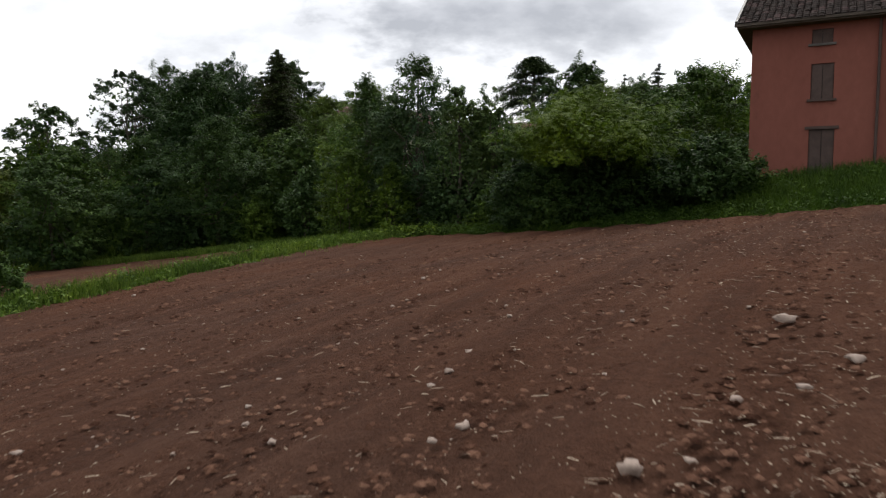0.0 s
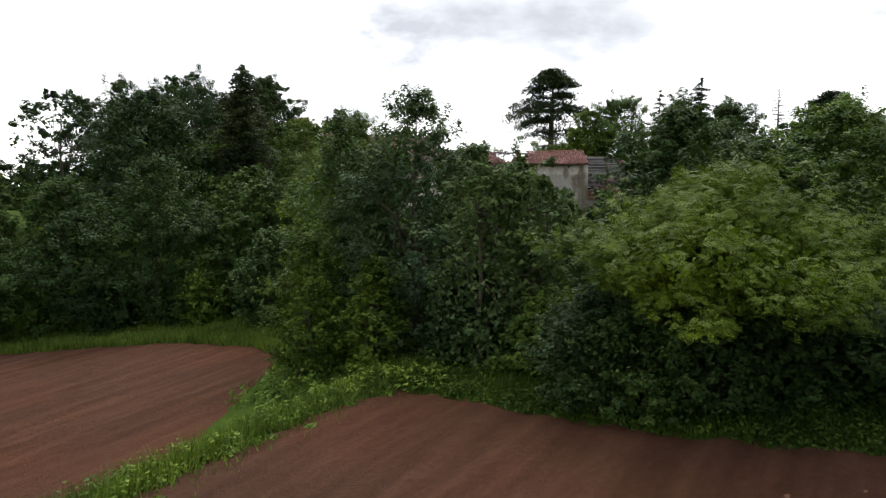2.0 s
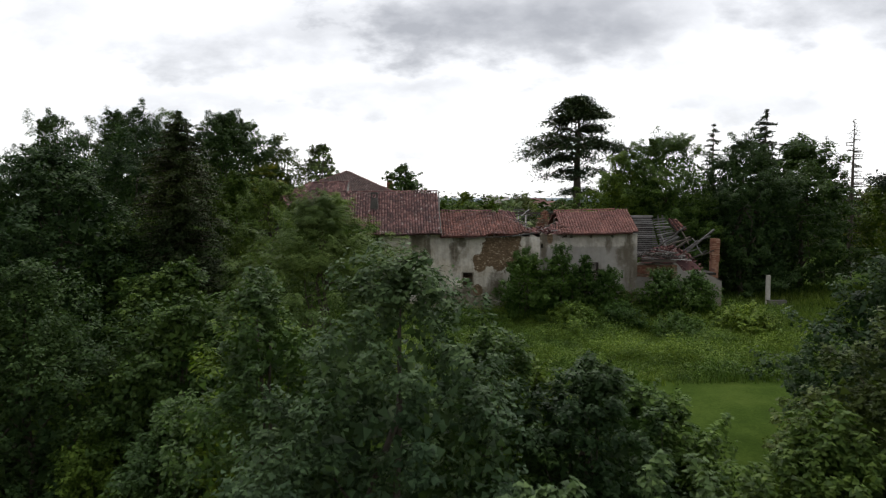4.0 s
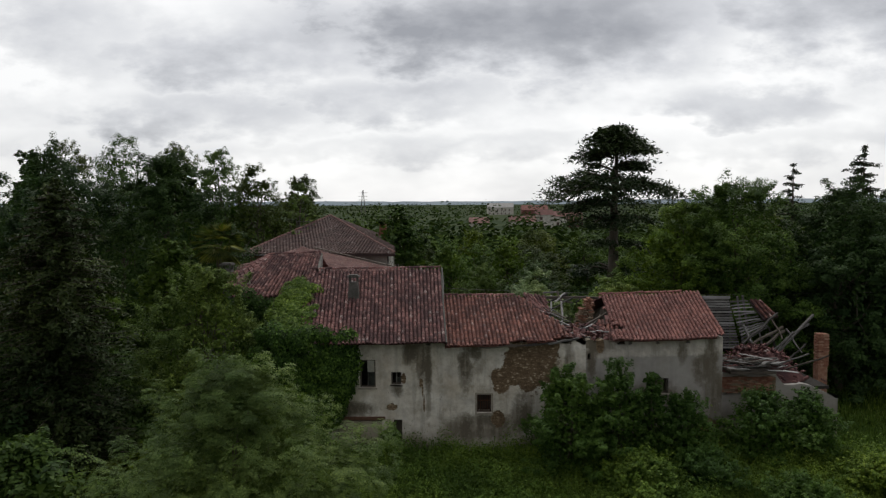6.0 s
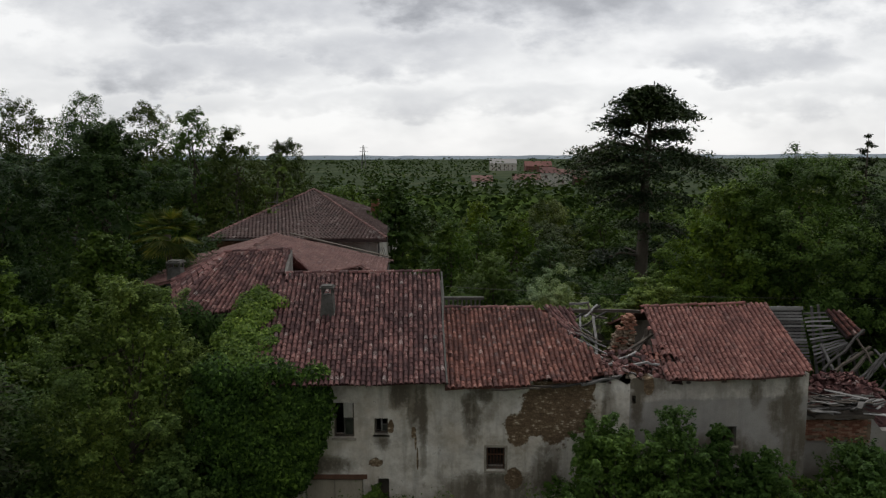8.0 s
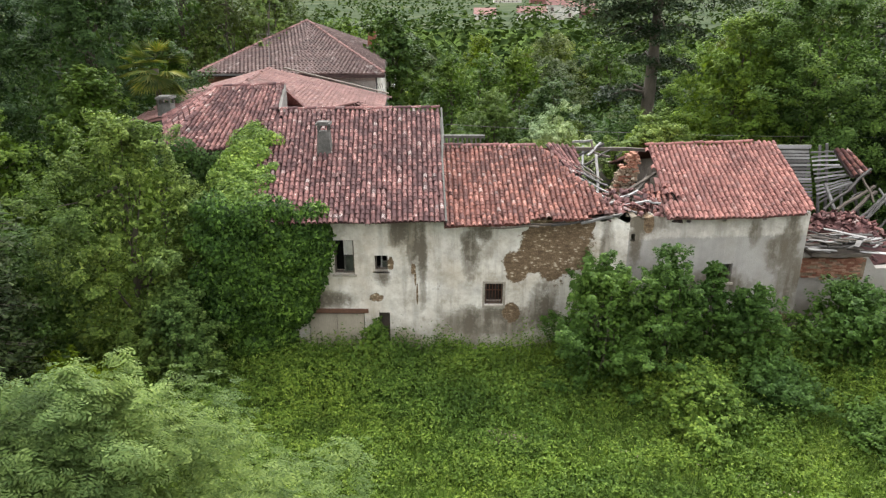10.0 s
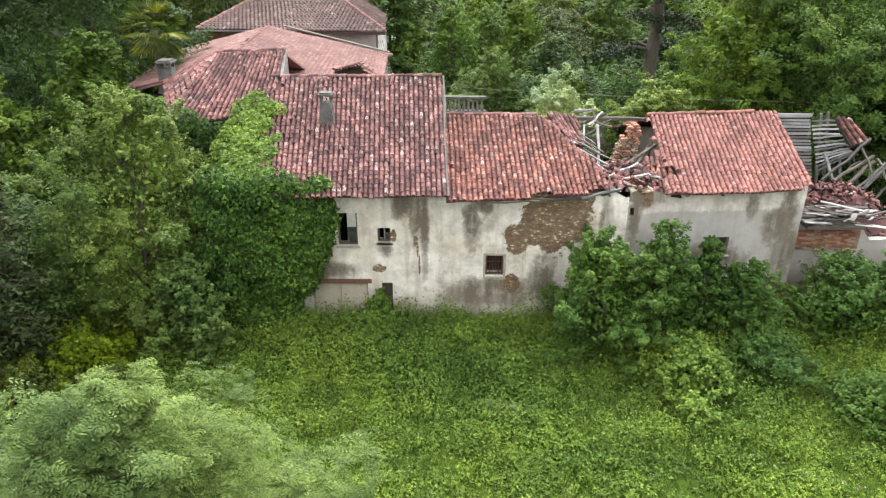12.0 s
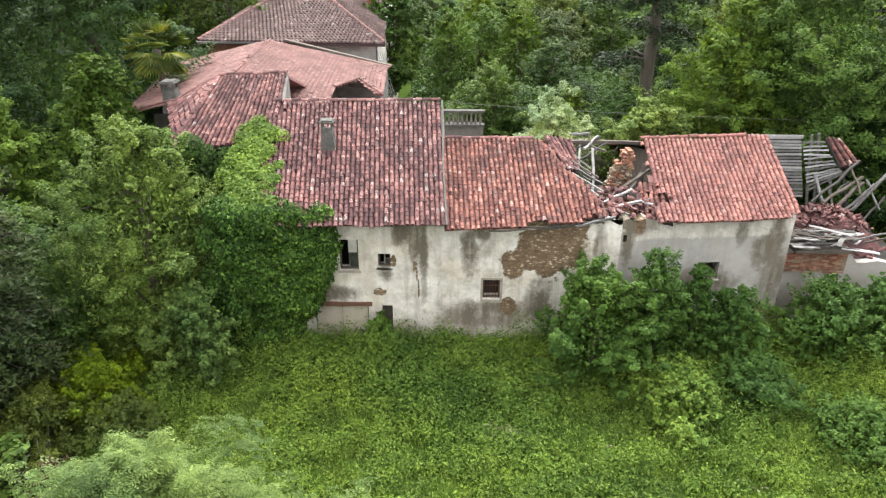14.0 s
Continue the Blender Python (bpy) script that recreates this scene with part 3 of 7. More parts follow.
def build_ground():
    xs, ys = spread(-32, 22, 0.33, -4500, 4500), spread(1, 74, 0.33, -3000, 4800)
    X, Y = np.meshgrid(xs, ys)
    Z = ground(X, Y)
    in1 = (strip_side(X, Y) > 0.75) & (Y < field_edge(X))
    in2 = (strip_side(X, Y) < -0.75) & (Y < far_edge(X)) & (X < -6.8)
    rng = np.random.default_rng(3)
    across = X * 0.866 - Y * 0.5
    rough = rng.normal(size=X.shape) * 0.02 + 0.028 * np.sin(across * 2 * math.pi / 1.9) - 0.05 * np.exp(-((np.mod(across, 3.7) - 1.2) / 0.3) ** 2)
    near = (np.abs(X) < 40) & (Y < 80)
    Z = Z + np.where(in1 | in2, rough, 0) + np.where(near & ~(in1 | in2), rng.normal(size=X.shape) * 0.03, 0)
    ny, nx = X.shape
    V = np.stack([X, Y, Z], -1).reshape(-1, 3)
    k = (np.arange(ny - 1)[:, None] * nx + np.arange(nx - 1)[None, :]).ravel()
    F = np.stack([k, k + 1, k + nx + 1, k + nx], 1)
    c = V[F].mean(1)
    soil = ((strip_side(c[:, 0], c[:, 1]) > 0.75) & (c[:, 1] < field_edge(c[:, 0]))) | ((strip_side(c[:, 0], c[:, 1]) < -0.75) & (c[:, 1] < far_edge(c[:, 0])) & (c[:, 0] < -6.8))
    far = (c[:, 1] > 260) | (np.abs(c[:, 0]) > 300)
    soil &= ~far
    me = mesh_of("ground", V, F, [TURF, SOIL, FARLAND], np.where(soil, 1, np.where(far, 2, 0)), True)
    tagged(new("ground", me), "sloping land of ploughed brown soil and rough green turf", "ground", kind="structure")


build_ground()


# ---- vegetation ----
def leaf_quads(rng, P, N, size, slim=0.5, jitter=0.7, fine=False):
    """Pointed leaves at the points P that face roughly along N; fine ones are three-cornered."""
    n = len(P)
    N = N + rng.normal(size=(n, 3)) * jitter
    N /= np.linalg.norm(N, axis=1, keepdims=True) + 1e-9
    A = np.cross(N, rng.normal(size=(n, 3)))
    A /= np.linalg.norm(A, axis=1, keepdims=True) + 1e-9
    B = np.cross(N, A)
    L = size * rng.uniform(0.6, 1.3, (n, 1))
    fold = N * L * 0.12
    if fine:
        V = np.stack([P - A * L * 0.5 + B * L * slim * 0.5, P + A * L * 0.5 + fold, P - A * L * 0.5 - B * L * slim * 0.5], 1).reshape(-1, 3)
        return V, np.arange(3 * n).reshape(n, 3)
    V = np.stack([P - A * L * 0.5, P + B * L * slim * 0.5 + fold, P + A * L * 0.5, P - B * L * slim * 0.5 + fold], 1).reshape(-1, 3)
    return V, np.arange(4 * n).reshape(n, 4)


def fronds(rng, P, N, size):
    """Feathered leaves: four pairs of leaflets and one at the tip along a drooping stalk."""
    n = len(P)
    N = N + rng.normal(size=(n, 3)) * 0.25
    N /= np.linalg.norm(N, axis=1, keepdims=True)
    A = np.cross(N, rng.normal(size=(n, 3)))
    A /= np.linalg.norm(A, axis=1, keepdims=True)
    B = np.cross(N, A)
    L = size * rng.uniform(0.7, 1.25, (n, 1))
    V = []
    for i in range(5):
        q = P + A * L * (0.25 * i - 0.5) - N * L * 0.12 * (0.25 * i) ** 2
        for side in ((-1, 1) if i < 4 else (0,)):
            d = B * side * 0.85 + A * (0.45 if side else 1.0) - N * 0.1
            d /= np.linalg.norm(d, axis=1, keepdims=True)
            w = np.cross(N, d)
            k = L * (0.46 - 0.04 * i)
            V.append(np.stack([q, q + d * k * 0.45 + w * k * 0.17, q + d * k, q + d * k * 0.45 - w * k * 0.17], 1))
    V = np.stack(V, 1).reshape(-1, 3)
    return V, np.arange(len(V)).reshape(-1, 4)


def tube(points, radii, sides=6):
    V, F = [], []
    for i, (p, r) in enumerate(zip(points, radii)):
        p = Vector(p)
        d = (Vector(points[min(i + 1, len(points) - 1)]) - Vector(points[max(i - 1, 0)])).normalized()
        a = d.cross(Vector((0.3, 1, 0.1))).normalized()
        b = d.cross(a)
        V += [p + (a * math.cos(2 * math.pi * j / sides) + b * math.sin(2 * math.pi * j / sides)) * r for j in range(sides)]
        if i:
            o = sides * (i - 1)
            F += [(o + j, o + (j + 1) % sides, o + sides + (j + 1) % sides, o + sides + j) for j in range(sides)]
    return V, F


def join(pieces):
    V, F, k = [], [], 0
    for v, f in pieces:
        V.append(np.asarray([tuple(p) for p in v], float) if not isinstance(v, np.ndarray) else v)
        F += [tuple(int(i) + k for i in q) for q in f]
        k += len(v)
    return np.concatenate(V), F


def wobbly(rng, a, b, n, amount):
    a, b = np.array(a, float), np.array(b, float)
    return [a + (b - a) * i / n + (rng.normal(size=3) * amount if 0 < i < n else 0) for i in range(n + 1)]


def broadleaf(seed, H, R, low=0.2, leaves=9000, leaf=0.24, mat=None, clumps=85, point=0.5, gaps=0.0, slim=0.8, stems=1, lean=0.0, fine=True, foot=None, pinnate=0.0, shoot=1.0):
    """Meshes of a broad-leaved tree, base at the origin: tapered trunk with limbs, and a crown of many leaf clumps."""
    rng = np.random.default_rng(seed)
    if fine:
        leaves, leaf = leaves * 2, leaf * 0.74
    hb, foot, power = H * low, foot or (0.8 if low < 0.1 else 0.45), 2.7 - 1.7 * point
    C, P, N, S = [], [], [], []

    def outline(t, a):
        f = foot + (1 - foot) * math.sin(math.pi / 2 * t / 0.42) if t < 0.42 else max(0.12, 1 - ((t - 0.42) / 0.6) ** power)
        return R * f * (1 + 0.16 * math.sin(2 * a + seed) + 0.12 * math.sin(3 * a + 5 * t + seed))

    each = max(8, int(leaves / (clumps * 4)))
    up = np.array([0, 0, 1.0])
    for i in range(clumps):
        t = rng.uniform(0.02, 1.0) ** 0.92
        a, k = rng.uniform(0, 2 * math.pi), rng.uniform(0.66, 1.0) if rng.uniform() < 0.88 else rng.uniform(0.2, 0.6)
        q = outline(t, a) * k * 0.84
        c = np.array([math.cos(a) * q + lean * t, math.sin(a) * q, hb + t * (H - hb) * 0.96 - 0.04 * R * t - 0.01 * H * t])
        o = np.array([math.cos(a) * k, math.sin(a) * k, 0.0])
        r = R * rng.uniform(0.15, 0.3) * (1 - 0.25 * gaps) * (0.7 + 0.3 * q / R)
        C.append(c)
        for j in range(4):
            # leafy shoots that rise and spread from the clump
            d = o * 0.95 * (1.2 - t) + up * (0.22 + 0.4 * t) * shoot + rng.normal(size=3) * 0.45
            d /= np.linalg.norm(d)
            s, L = c + rng.normal(size=3) * r * np.array([0.6, 0.6, 0.28]), r * rng.uniform(0.6, 1.25) * (0.6 + 0.4 * shoot)
            h = rng.uniform(size=(each, 1)) ** 0.8
            e = rng.normal(size=(each, 3)) + o * 0.35
            e /= np.linalg.norm(e, axis=1, keepdims=True)
            P.append(s + d * L * h + e * r * np.array([0.62, 0.62, 0.4]) * (1 - 0.55 * h) * rng.uniform(0.55, 1.05, (each, 1)))
            N.append(e * 0.6 + up * 0.95 + d * 0.2)
            S.append(np.full((each, 1), leaf))
    # enlarged leaves added inside the crown to block light and darken its gaps
    n = int(max(200, leaves * 0.1) * (1 - 0.8 * gaps))
    t, a = rng.uniform(0.05, 0.9, n), rng.uniform(0, 2 * math.pi, n)
    q = np.array([outline(u, v) for u, v in zip(t, a)]) * 0.74 * rng.uniform(0.2, 1.0, n) ** 0.5
    P.append(np.stack([np.cos(a) * q + lean * t, np.sin(a) * q, hb + t * (H - hb) * 0.92], 1))
    N.append(rng.normal(size=(n, 3)))
    S.append(np.full((n, 1), leaf * 1.7))
    # far larger leaf blades added about the limbs as light blockers for the crown's heart
    n = int(150 * (1 - gaps))
    if n:
        t, a = rng.uniform(0.08, 0.8, n), rng.uniform(0, 2 * math.pi, n)
        q = np.array([outline(u, v) for u, v in zip(t, a)]) * 0.5 * rng.uniform(0.1, 1.0, n) ** 0.5
        P.append(np.stack([np.cos(a) * q + lean * t, np.sin(a) * q, hb + t * (H - hb) * 0.85], 1))
        N.append(rng.normal(size=(n, 3)) + up)
        S.append(np.full((n, 1), 0.16 * R))
    if pinnate:
        V, F = fronds(rng, np.concatenate(P[:-2])[::6], np.concatenate(N[:-2])[::6], pinnate)
        v, f = leaf_quads(rng, np.concatenate(P[-2:]), np.concatenate(N[-2:]), np.concatenate(S[-2:]), slim, 0.3)
        V, F = np.concatenate([V, v]), np.concatenate([F, f + len(V)])
    else:
        V, F = leaf_quads(rng, np.concatenate(P), np.concatenate(N), np.concatenate(S), slim, 0.3, fine)
    crown = mesh_of("crown", V, F, mat)
    pieces = []
    for s in range(stems):
        off = rng.normal(size=2) * 0.1 * R * (stems > 1)
        top = (off[0] * 2 + lean, off[1] * 2, H * 0.82)
        pts = wobbly(rng, (off[0], off[1], -0.15), top, 6, R * 0.03)
        r0 = max(0.05, H * 0.016) / math.sqrt(stems)
        pieces.append(tube(pts, [r0 * (1.25 if i == 0 else 1 - 0.14 * i) for i in range(7)], 7))
        for i in range(14 if stems == 1 else 5):
            t = rng.uniform(0.2, 0.95)
            p = pts[int(t * 6)]
            c = C[rng.integers(len(C))]
            pieces.append(tube(wobbly(rng, p, p + (c - p) * 0.9, 3, R * 0.04), [r0 * 0.4 * (1 - 0.25 * j) for j in range(4)], 4))
    V, F = join(pieces)
    return mesh_of("trunk", V, F, BARK, None, True), crown


def conifer(seed, H, R, mat, tiers=22, per=9, low=0.1, droop=0.35, leaf=0.3, bare=0.0, cap=1.0):
    rng = np.random.default_rng(seed)
    P, N, pieces = [], [], [tube([(0, 0, -0.2), (0, 0, H * 0.5), (0, 0, H * 0.98)], [H * 0.018, H * 0.011, 0.015], 7)]
    for i in range(tiers):
        t = i / (tiers - 1)
        z = H * (low + (1 - low) * t * 0.97)
        reach = R * min(cap, (1 - t) ** 0.6) * rng.uniform(0.85, 1.1) + 0.15
        for j in range(max(4, int(per * (1 - 0.5 * t)))):
            a = rng.uniform(0, 2 * math.pi)
            L = reach * rng.uniform(0.55, 1.1)
            z = H * (low + (1 - low) * min(1.0, t + rng.uniform(-0.5, 0.5) / tiers) * 0.97)
            d = np.array([math.cos(a), math.sin(a), 0])
            n = int(8 + L * 36 * (1 - bare))
            k = rng.uniform(0.12, 1.0, n)
            q = np.outer(k * L, d) + np.stack([np.zeros(n), np.zeros(n), z - droop * (k ** 1.5) * L + 0.15 * L * k], 1)
            q += rng.normal(size=(n, 3)) * np.array([0.1, 0.1, 0.05]) * (0.6 + L * 0.35)
            P.append(q)
            N.append(np.tile([0, 0, 1.0], (n, 1)) + d * 0.3)
            if L > 0.7:
                pieces.append(tube([(0, 0, z), tuple(d * L * 0.9 + np.array([0, 0, z - 0.75 * droop * L + 0.13 * L]))], [0.045, 0.012], 4))
    V, F = leaf_quads(rng, np.concatenate(P), np.concatenate(N), leaf, 0.45, 0.55, True)
    tv, tf = join(pieces)
    return mesh_of("trunk", tv, tf, BARK, None, True), mesh_of("crown", V, F, mat)


def cedar_meshes(seed, H, R):
    """A cedar: bare stout stem below, spreading limbs and broad ragged plates of needles above."""
    rng = np.random.default_rng(seed)
    P, N, pieces = [], [], [tube(wobbly(rng, (0, 0, -0.2), (0.2, 0, H * 0.95), 6, 0.12), [0.55, 0.48, 0.42, 0.36, 0.28, 0.18, 0.05], 9)]
    # storeys of boughs: share of the height, reach, count, droop at the tips
    storeys = ((0.985, 0.2, 5, 0.3), (0.957, 0.42, 9, 0.3), (0.925, 0.56, 9, 0.34), (0.885, 0.5, 5, 0.34), (0.835, 0.64, 5, 0.36), (0.785, 0.98, 7, 0.36), (0.745, 1.24, 12, 0.36), (0.68, 0.85, 7, 0.42), (0.6, 0.75, 6, 0.45), (0.48, 0.6, 4, 0.4), (0.38, 0.5, 4, 0.3))
    for level, wide, count, hang in [st for st in storeys for _ in range(st[2])]:
        z = H * (level + rng.uniform(-0.014, 0.014))
        reach = R * wide * rng.uniform(0.5, 1.08)
        a = rng.uniform(0, 2 * math.pi)
        d, s = np.array([math.cos(a), math.sin(a), 0]), np.array([-math.sin(a), math.cos(a), 0])
        rise = rng.uniform(-0.05, 0.2)
        pieces.append(tube([(0, 0, z - 0.3), tuple(d * reach * 0.5 + np.array([0, 0, z + rise * reach * 0.5])), tuple(d * reach * 0.92 + np.array([0, 0, z + rise * reach * 0.5 - hang * 0.5 * reach]))], [0.12, 0.07, 0.02], 5))
        for j in range(8):
            k = rng.uniform(0.25, 1.0)
            wdt = reach * 0.34 * math.sin(math.pi * min(k, 0.9)) + 0.3
            c = d * reach * k + s * rng.normal() * wdt * 0.7 + np.array([0, 0, z + rise * reach * min(k, 0.6) - hang * max(0, k - 0.45) * reach + rng.normal() * 0.12])
            n = 52
            q = c + rng.normal(size=(n, 3)) * np.array([0.52, 0.52, 0.15]) * (0.6 + reach * 0.07)
            q[:, 2] -= 0.36 * ((q[:, 0] - c[0]) ** 2 + (q[:, 1] - c[1]) ** 2)
            P.append(q)
            N.append(np.tile([0, 0, 1.0], (n, 1)))
    V, F = leaf_quads(rng, np.concatenate(P), np.concatenate(N), 0.28, 0.5, 0.5, True)
    tv, tf = join(pieces)
    return mesh_of("trunk", tv, tf, BARK, None, True), mesh_of("crown", V, F, CEDAR)


def plant(name, meshes, x, y, label, category, size=1.0, wide=1.0, turn=0.0, group="", sink=0.0):
    ob = new(name)
    tagged(ob, label, category, group)
    for nm, me in zip(("trunk", "crown"), meshes):
        p = new(nm, me)
        p.parent = ob
    ob.matrix_basis = pose(x, y, height(x, y) - sink, 0, 0, turn) @ Matrix.Diagonal((size * wide, size * wide, size, 1))
    return ob


def grow(name, x, y, top, R, mat, label, category="tree", seed=0, **kw):
    """One tree of its own shape whose tip reaches the level top."""
    H = top - height(x, y)
    return plant(name, broadleaf(seed, H, R, mat=mat, **kw), x, y, label, category)


BUSHY = dict(low=0.02, stems=3, shoot=1.9)
# the tree line at the head of the ploughed field
grow("walnut_tree", 5.9, 28.7, 5.9, 3.8, LEAF_LIME, "broad yellow-green tree spreading over the field edge", "tree", 11, leaves=56000, leaf=0.11, clumps=150, low=0.5, point=0.9, foot=0.97, pinnate=0.17)
# dark shrubs added beneath the crown to stand in for its deep shade
for k, (x, y, top, r) in enumerate(((3.4, 30.2, 3.2, 1.6), (4.6, 29.2, 3.5, 1.7), (6.0, 28.7, 3.6, 1.8), (7.5, 28.6, 3.6, 1.7), (8.7, 29.2, 3.4, 1.6), (5.4, 31.0, 3.9, 2.2), (7.6, 31.0, 4.0, 2.2))):
    grow("shrub", x, y, top, r, LEAF_DARK, "dark shrub added to fill the shade under the spreading tree", "shrub", 150 + 20 * k, leaves=6000, leaf=0.13, **BUSHY)
grow("alder_tree", -1.4, 39.8, 9.8, 3.3, LEAF_BLUE, "tall slender dark green tree in the thicket", "tree", 12, leaves=22000, leaf=0.15, clumps=140, low=0.0, point=0.3)
grow("alder_tree", 2.6, 42.3, 7.1, 2.5, LEAF_DARK, "dark green tree with upright twigs in the thicket", "tree", 13, leaves=15000, leaf=0.15, clumps=100, low=0.0, point=0.0)
grow("alder_tree", -4.3, 42.0, 9.2, 2.6, LEAF_MID, "green tree with a feathery top in the thicket", "tree", 14, leaves=14000, leaf=0.15, clumps=100, low=0.0)
grow("alder_tree", 0.5, 42.8, 7.5, 2.2, LEAF_DARK, "dark green tree filling the thicket", "tree", 71, leaves=11000, leaf=0.15, clumps=80, low=0.0, point=0.1)
grow("alder_tree", 0.8, 34.8, 7.4, 1.8, LEAF_BLUE, "slim dark green tree at the field edge", "tree", 72, leaves=9000, leaf=0.14, clumps=70, low=0.0, point=0.3)
grow("alder_tree", 2.4, 35.2, 7.4, 1.7, LEAF_BLUE, "slim dark green tree at the field edge", "tree", 73, leaves=9000, leaf=0.14, clumps=70, low=0.0, point=0.3)
grow("shrub", -12.9, 20.3, 0.2, 0.85, LEAF_MID, "rounded green shrub on the grassy bank", "shrub", 74, leaves=4000, leaf=0.12, **BUSHY)
grow("young_tree", 3.6, 37.5, 5.9, 2.1, LEAF_BLUE, "dark green young tree beside the spreading tree", "tree", 15, leaves=11000, leaf=0.15, clumps=80, low=0.0)
grow("shrub", -5.0, 37.8, 4.4, 1.7, LEAF_LIME, "yellow-green shrub at the corner of the field", "shrub", 16, leaves=9000, leaf=0.12, **BUSHY)
grow("shrub", -2.6, 36.6, 3.4, 1.5, LEAF_LIME, "light green shrub at the field edge", "shrub", 17, leaves=5000, leaf=0.16, **BUSHY)
grow("shrub", 0.6, 36.0, 3.3, 1.7, LEAF_DARK, "dark green shrub at the field edge", "shrub", 18, leaves=5000, leaf=0.17, **BUSHY)
grow("shrub", 3.0, 33.5, 2.7, 1.6, LEAF_MID, "low green shrub at the field edge", "shrub", 19, leaves=5000, leaf=0.17, **BUSHY)
grow("bramble", 10.2, 27.0, 4.0, 2.1, LEAF_DARK, "dark bramble mound beside the red house", "shrub", 20, leaves=7000, leaf=0.16, **BUSHY)
grow("hazel_tree", 9.6, 35.5, 7.4, 3.3, LEAF_DARK, "green bushy tree behind the field edge", "tree", 21, leaves=12000, leaf=0.18, clumps=90, low=0.0)
grow("hazel_tree", 6.5, 33.7, 8.3, 2.6, LEAF_DARK, "dark green bushy tree behind the spreading tree", "tree", 164, leaves=16000, leaf=0.15, clumps=100, low=0.0)
grow("hazel_tree", 13.3, 38.0, 8.8, 3.4, LEAF_MID, "green bushy tree behind the red house", "tree", 22, leaves=12000, leaf=0.18, clumps=90, low=0.0)
grow("hazel_tree", 12.3, 46.5, 9.0, 3.6, LEAF_DARK, "dark green bushy tree on the bank", "tree", 23, leaves=16000, leaf=0.18, clumps=110, low=0.0)
grow("hazel_tree", 10.4, 42.6, 8.3, 2.7, LEAF_OLIVE, "dull olive bushy tree on the bank", "tree", 160, leaves=14000, leaf=0.16, clumps=100, low=0.0)
grow("hazel_tree", 17.2, 45.5, 9.9, 4.2, LEAF_MID, "green bushy tree on the bank", "tree", 24, leaves=16000, leaf=0.2, clumps=110, low=0.0)
grow("shrub", 7.6, 42.0, 5.6, 2.6, LEAF_DARK, "dark green shrub on the wooded bank", "shrub", 25, leaves=8000, leaf=0.2, **BUSHY)
grow("shrub", 4.6, 45.0, 5.6, 2.4, LEAF_MID, "green shrub on the wooded bank", "shrub", 26, leaves=7000, leaf=0.2, **BUSHY)
grow("shrub", -0.4, 46.0, 5.2, 2.4, LEAF_MID, "green shrub on the wooded bank", "shrub", 27, leaves=7000, leaf=0.2, **BUSHY)
grow("shrub", 1.8, 50.0, 5.0, 2.2, LEAF_LIME, "yellow-green shrub on the wooded bank", "shrub", 28, leaves=6000, leaf=0.2, **BUSHY)
grow("hazel_tree", -6.6, 50.0, 7.4, 2.8, LEAF_MID, "green bushy tree above the lower field", "tree", 29, leaves=9000, leaf=0.22, low=0.05)
grow("shrub", -9.6, 50.2, 3.6, 2.3, LEAF_MID, "green shrub above the lower field", "shrub", 30, leaves=6000, leaf=0.2, **BUSHY)
# the left wood
grow("hazel_tree", -11.3, 55.6, 6.8, 3.4, LEAF_DARK, "dark green bushy tree above the lower field", "tree", 31, leaves=9000, leaf=0.24, low=0.02)
grow("hazel_tree", -17.7, 55.6, 7.8, 4.6, LEAF_DARK, "dull green bushy tree at the lower field", "tree", 32, leaves=17000, leaf=0.2, low=0.0, clumps=130)
grow("hazel_tree", -24.2, 57.6, 6.5, 4.2, LEAF_DARK, "dark green bushy tree at the lower field", "tree", 33, leaves=10000, leaf=0.26, low=0.0)
grow("hazel_tree", -30.0, 54.0, 5.0, 4.4, LEAF_DARK, "dark bushy tree at the end of the lower field", "tree", 34, leaves=9000, leaf=0.28, low=0.0)
grow("shrub", -13.8, 53.6, 1.9, 2.0, LEAF_MID, "low green shrub at the lower field", "shrub", 35, leaves=5000, leaf=0.18, **BUSHY)
grow("shrub", -20.4, 55.0, 1.6, 2.2, LEAF_DARK, "low dark shrub at the lower field", "shrub", 36, leaves=5000, leaf=0.18, **BUSHY)
grow("lime_tree", -22.0, 66.0, 13.7, 5.0, LEAF_DARK, "tall round-headed dark green tree", "tree", 37, leaves=15000, leaf=0.27, clumps=120, low=0.1, point=0.35)
grow("poplar_tree", -31.0, 70.0, 14.2, 4.6, LEAF_DARK, "tall open tree with gaps in its crown", "tree", 38, leaves=7000, leaf=0.3, clumps=50, low=0.3, gaps=1.0, point=0.3)
grow("poplar_tree", -37.5, 68.0, 10.5, 4.0, LEAF_DARK, "open dark tree with gaps in its crown", "tree", 39, leaves=5000, leaf=0.3, clumps=42, low=0.25, gaps=1.0, point=0.3)
grow("lime_tree", -33.0, 62.0, 6.0, 4.6, LEAF_DARK, "dark green tree at the edge of the wood", "tree", 40, leaves=8000, leaf=0.3, low=0.0)
grow("lime_tree", -40.5, 60.0, 6.4, 5.0, LEAF_OLIVE, "olive green tree at the edge of the wood", "tree", 41, leaves=8000, leaf=0.32, low=0.0)
grow("lime_tree", -13.5, 60.5, 7.6, 3.4, LEAF_DARK, "dark green tree in the wood", "tree", 42, leaves=8000, leaf=0.26, low=0.02)
plant("spruce", conifer(5, 15.7 - height(-15.5, 66.8), 4.4, NEEDLE, 44, 26, 0.03, 0.3, 0.2, 0.0, 0.55), -15.5, 66.8, "tall dark pointed spruce in the wood", "tree")
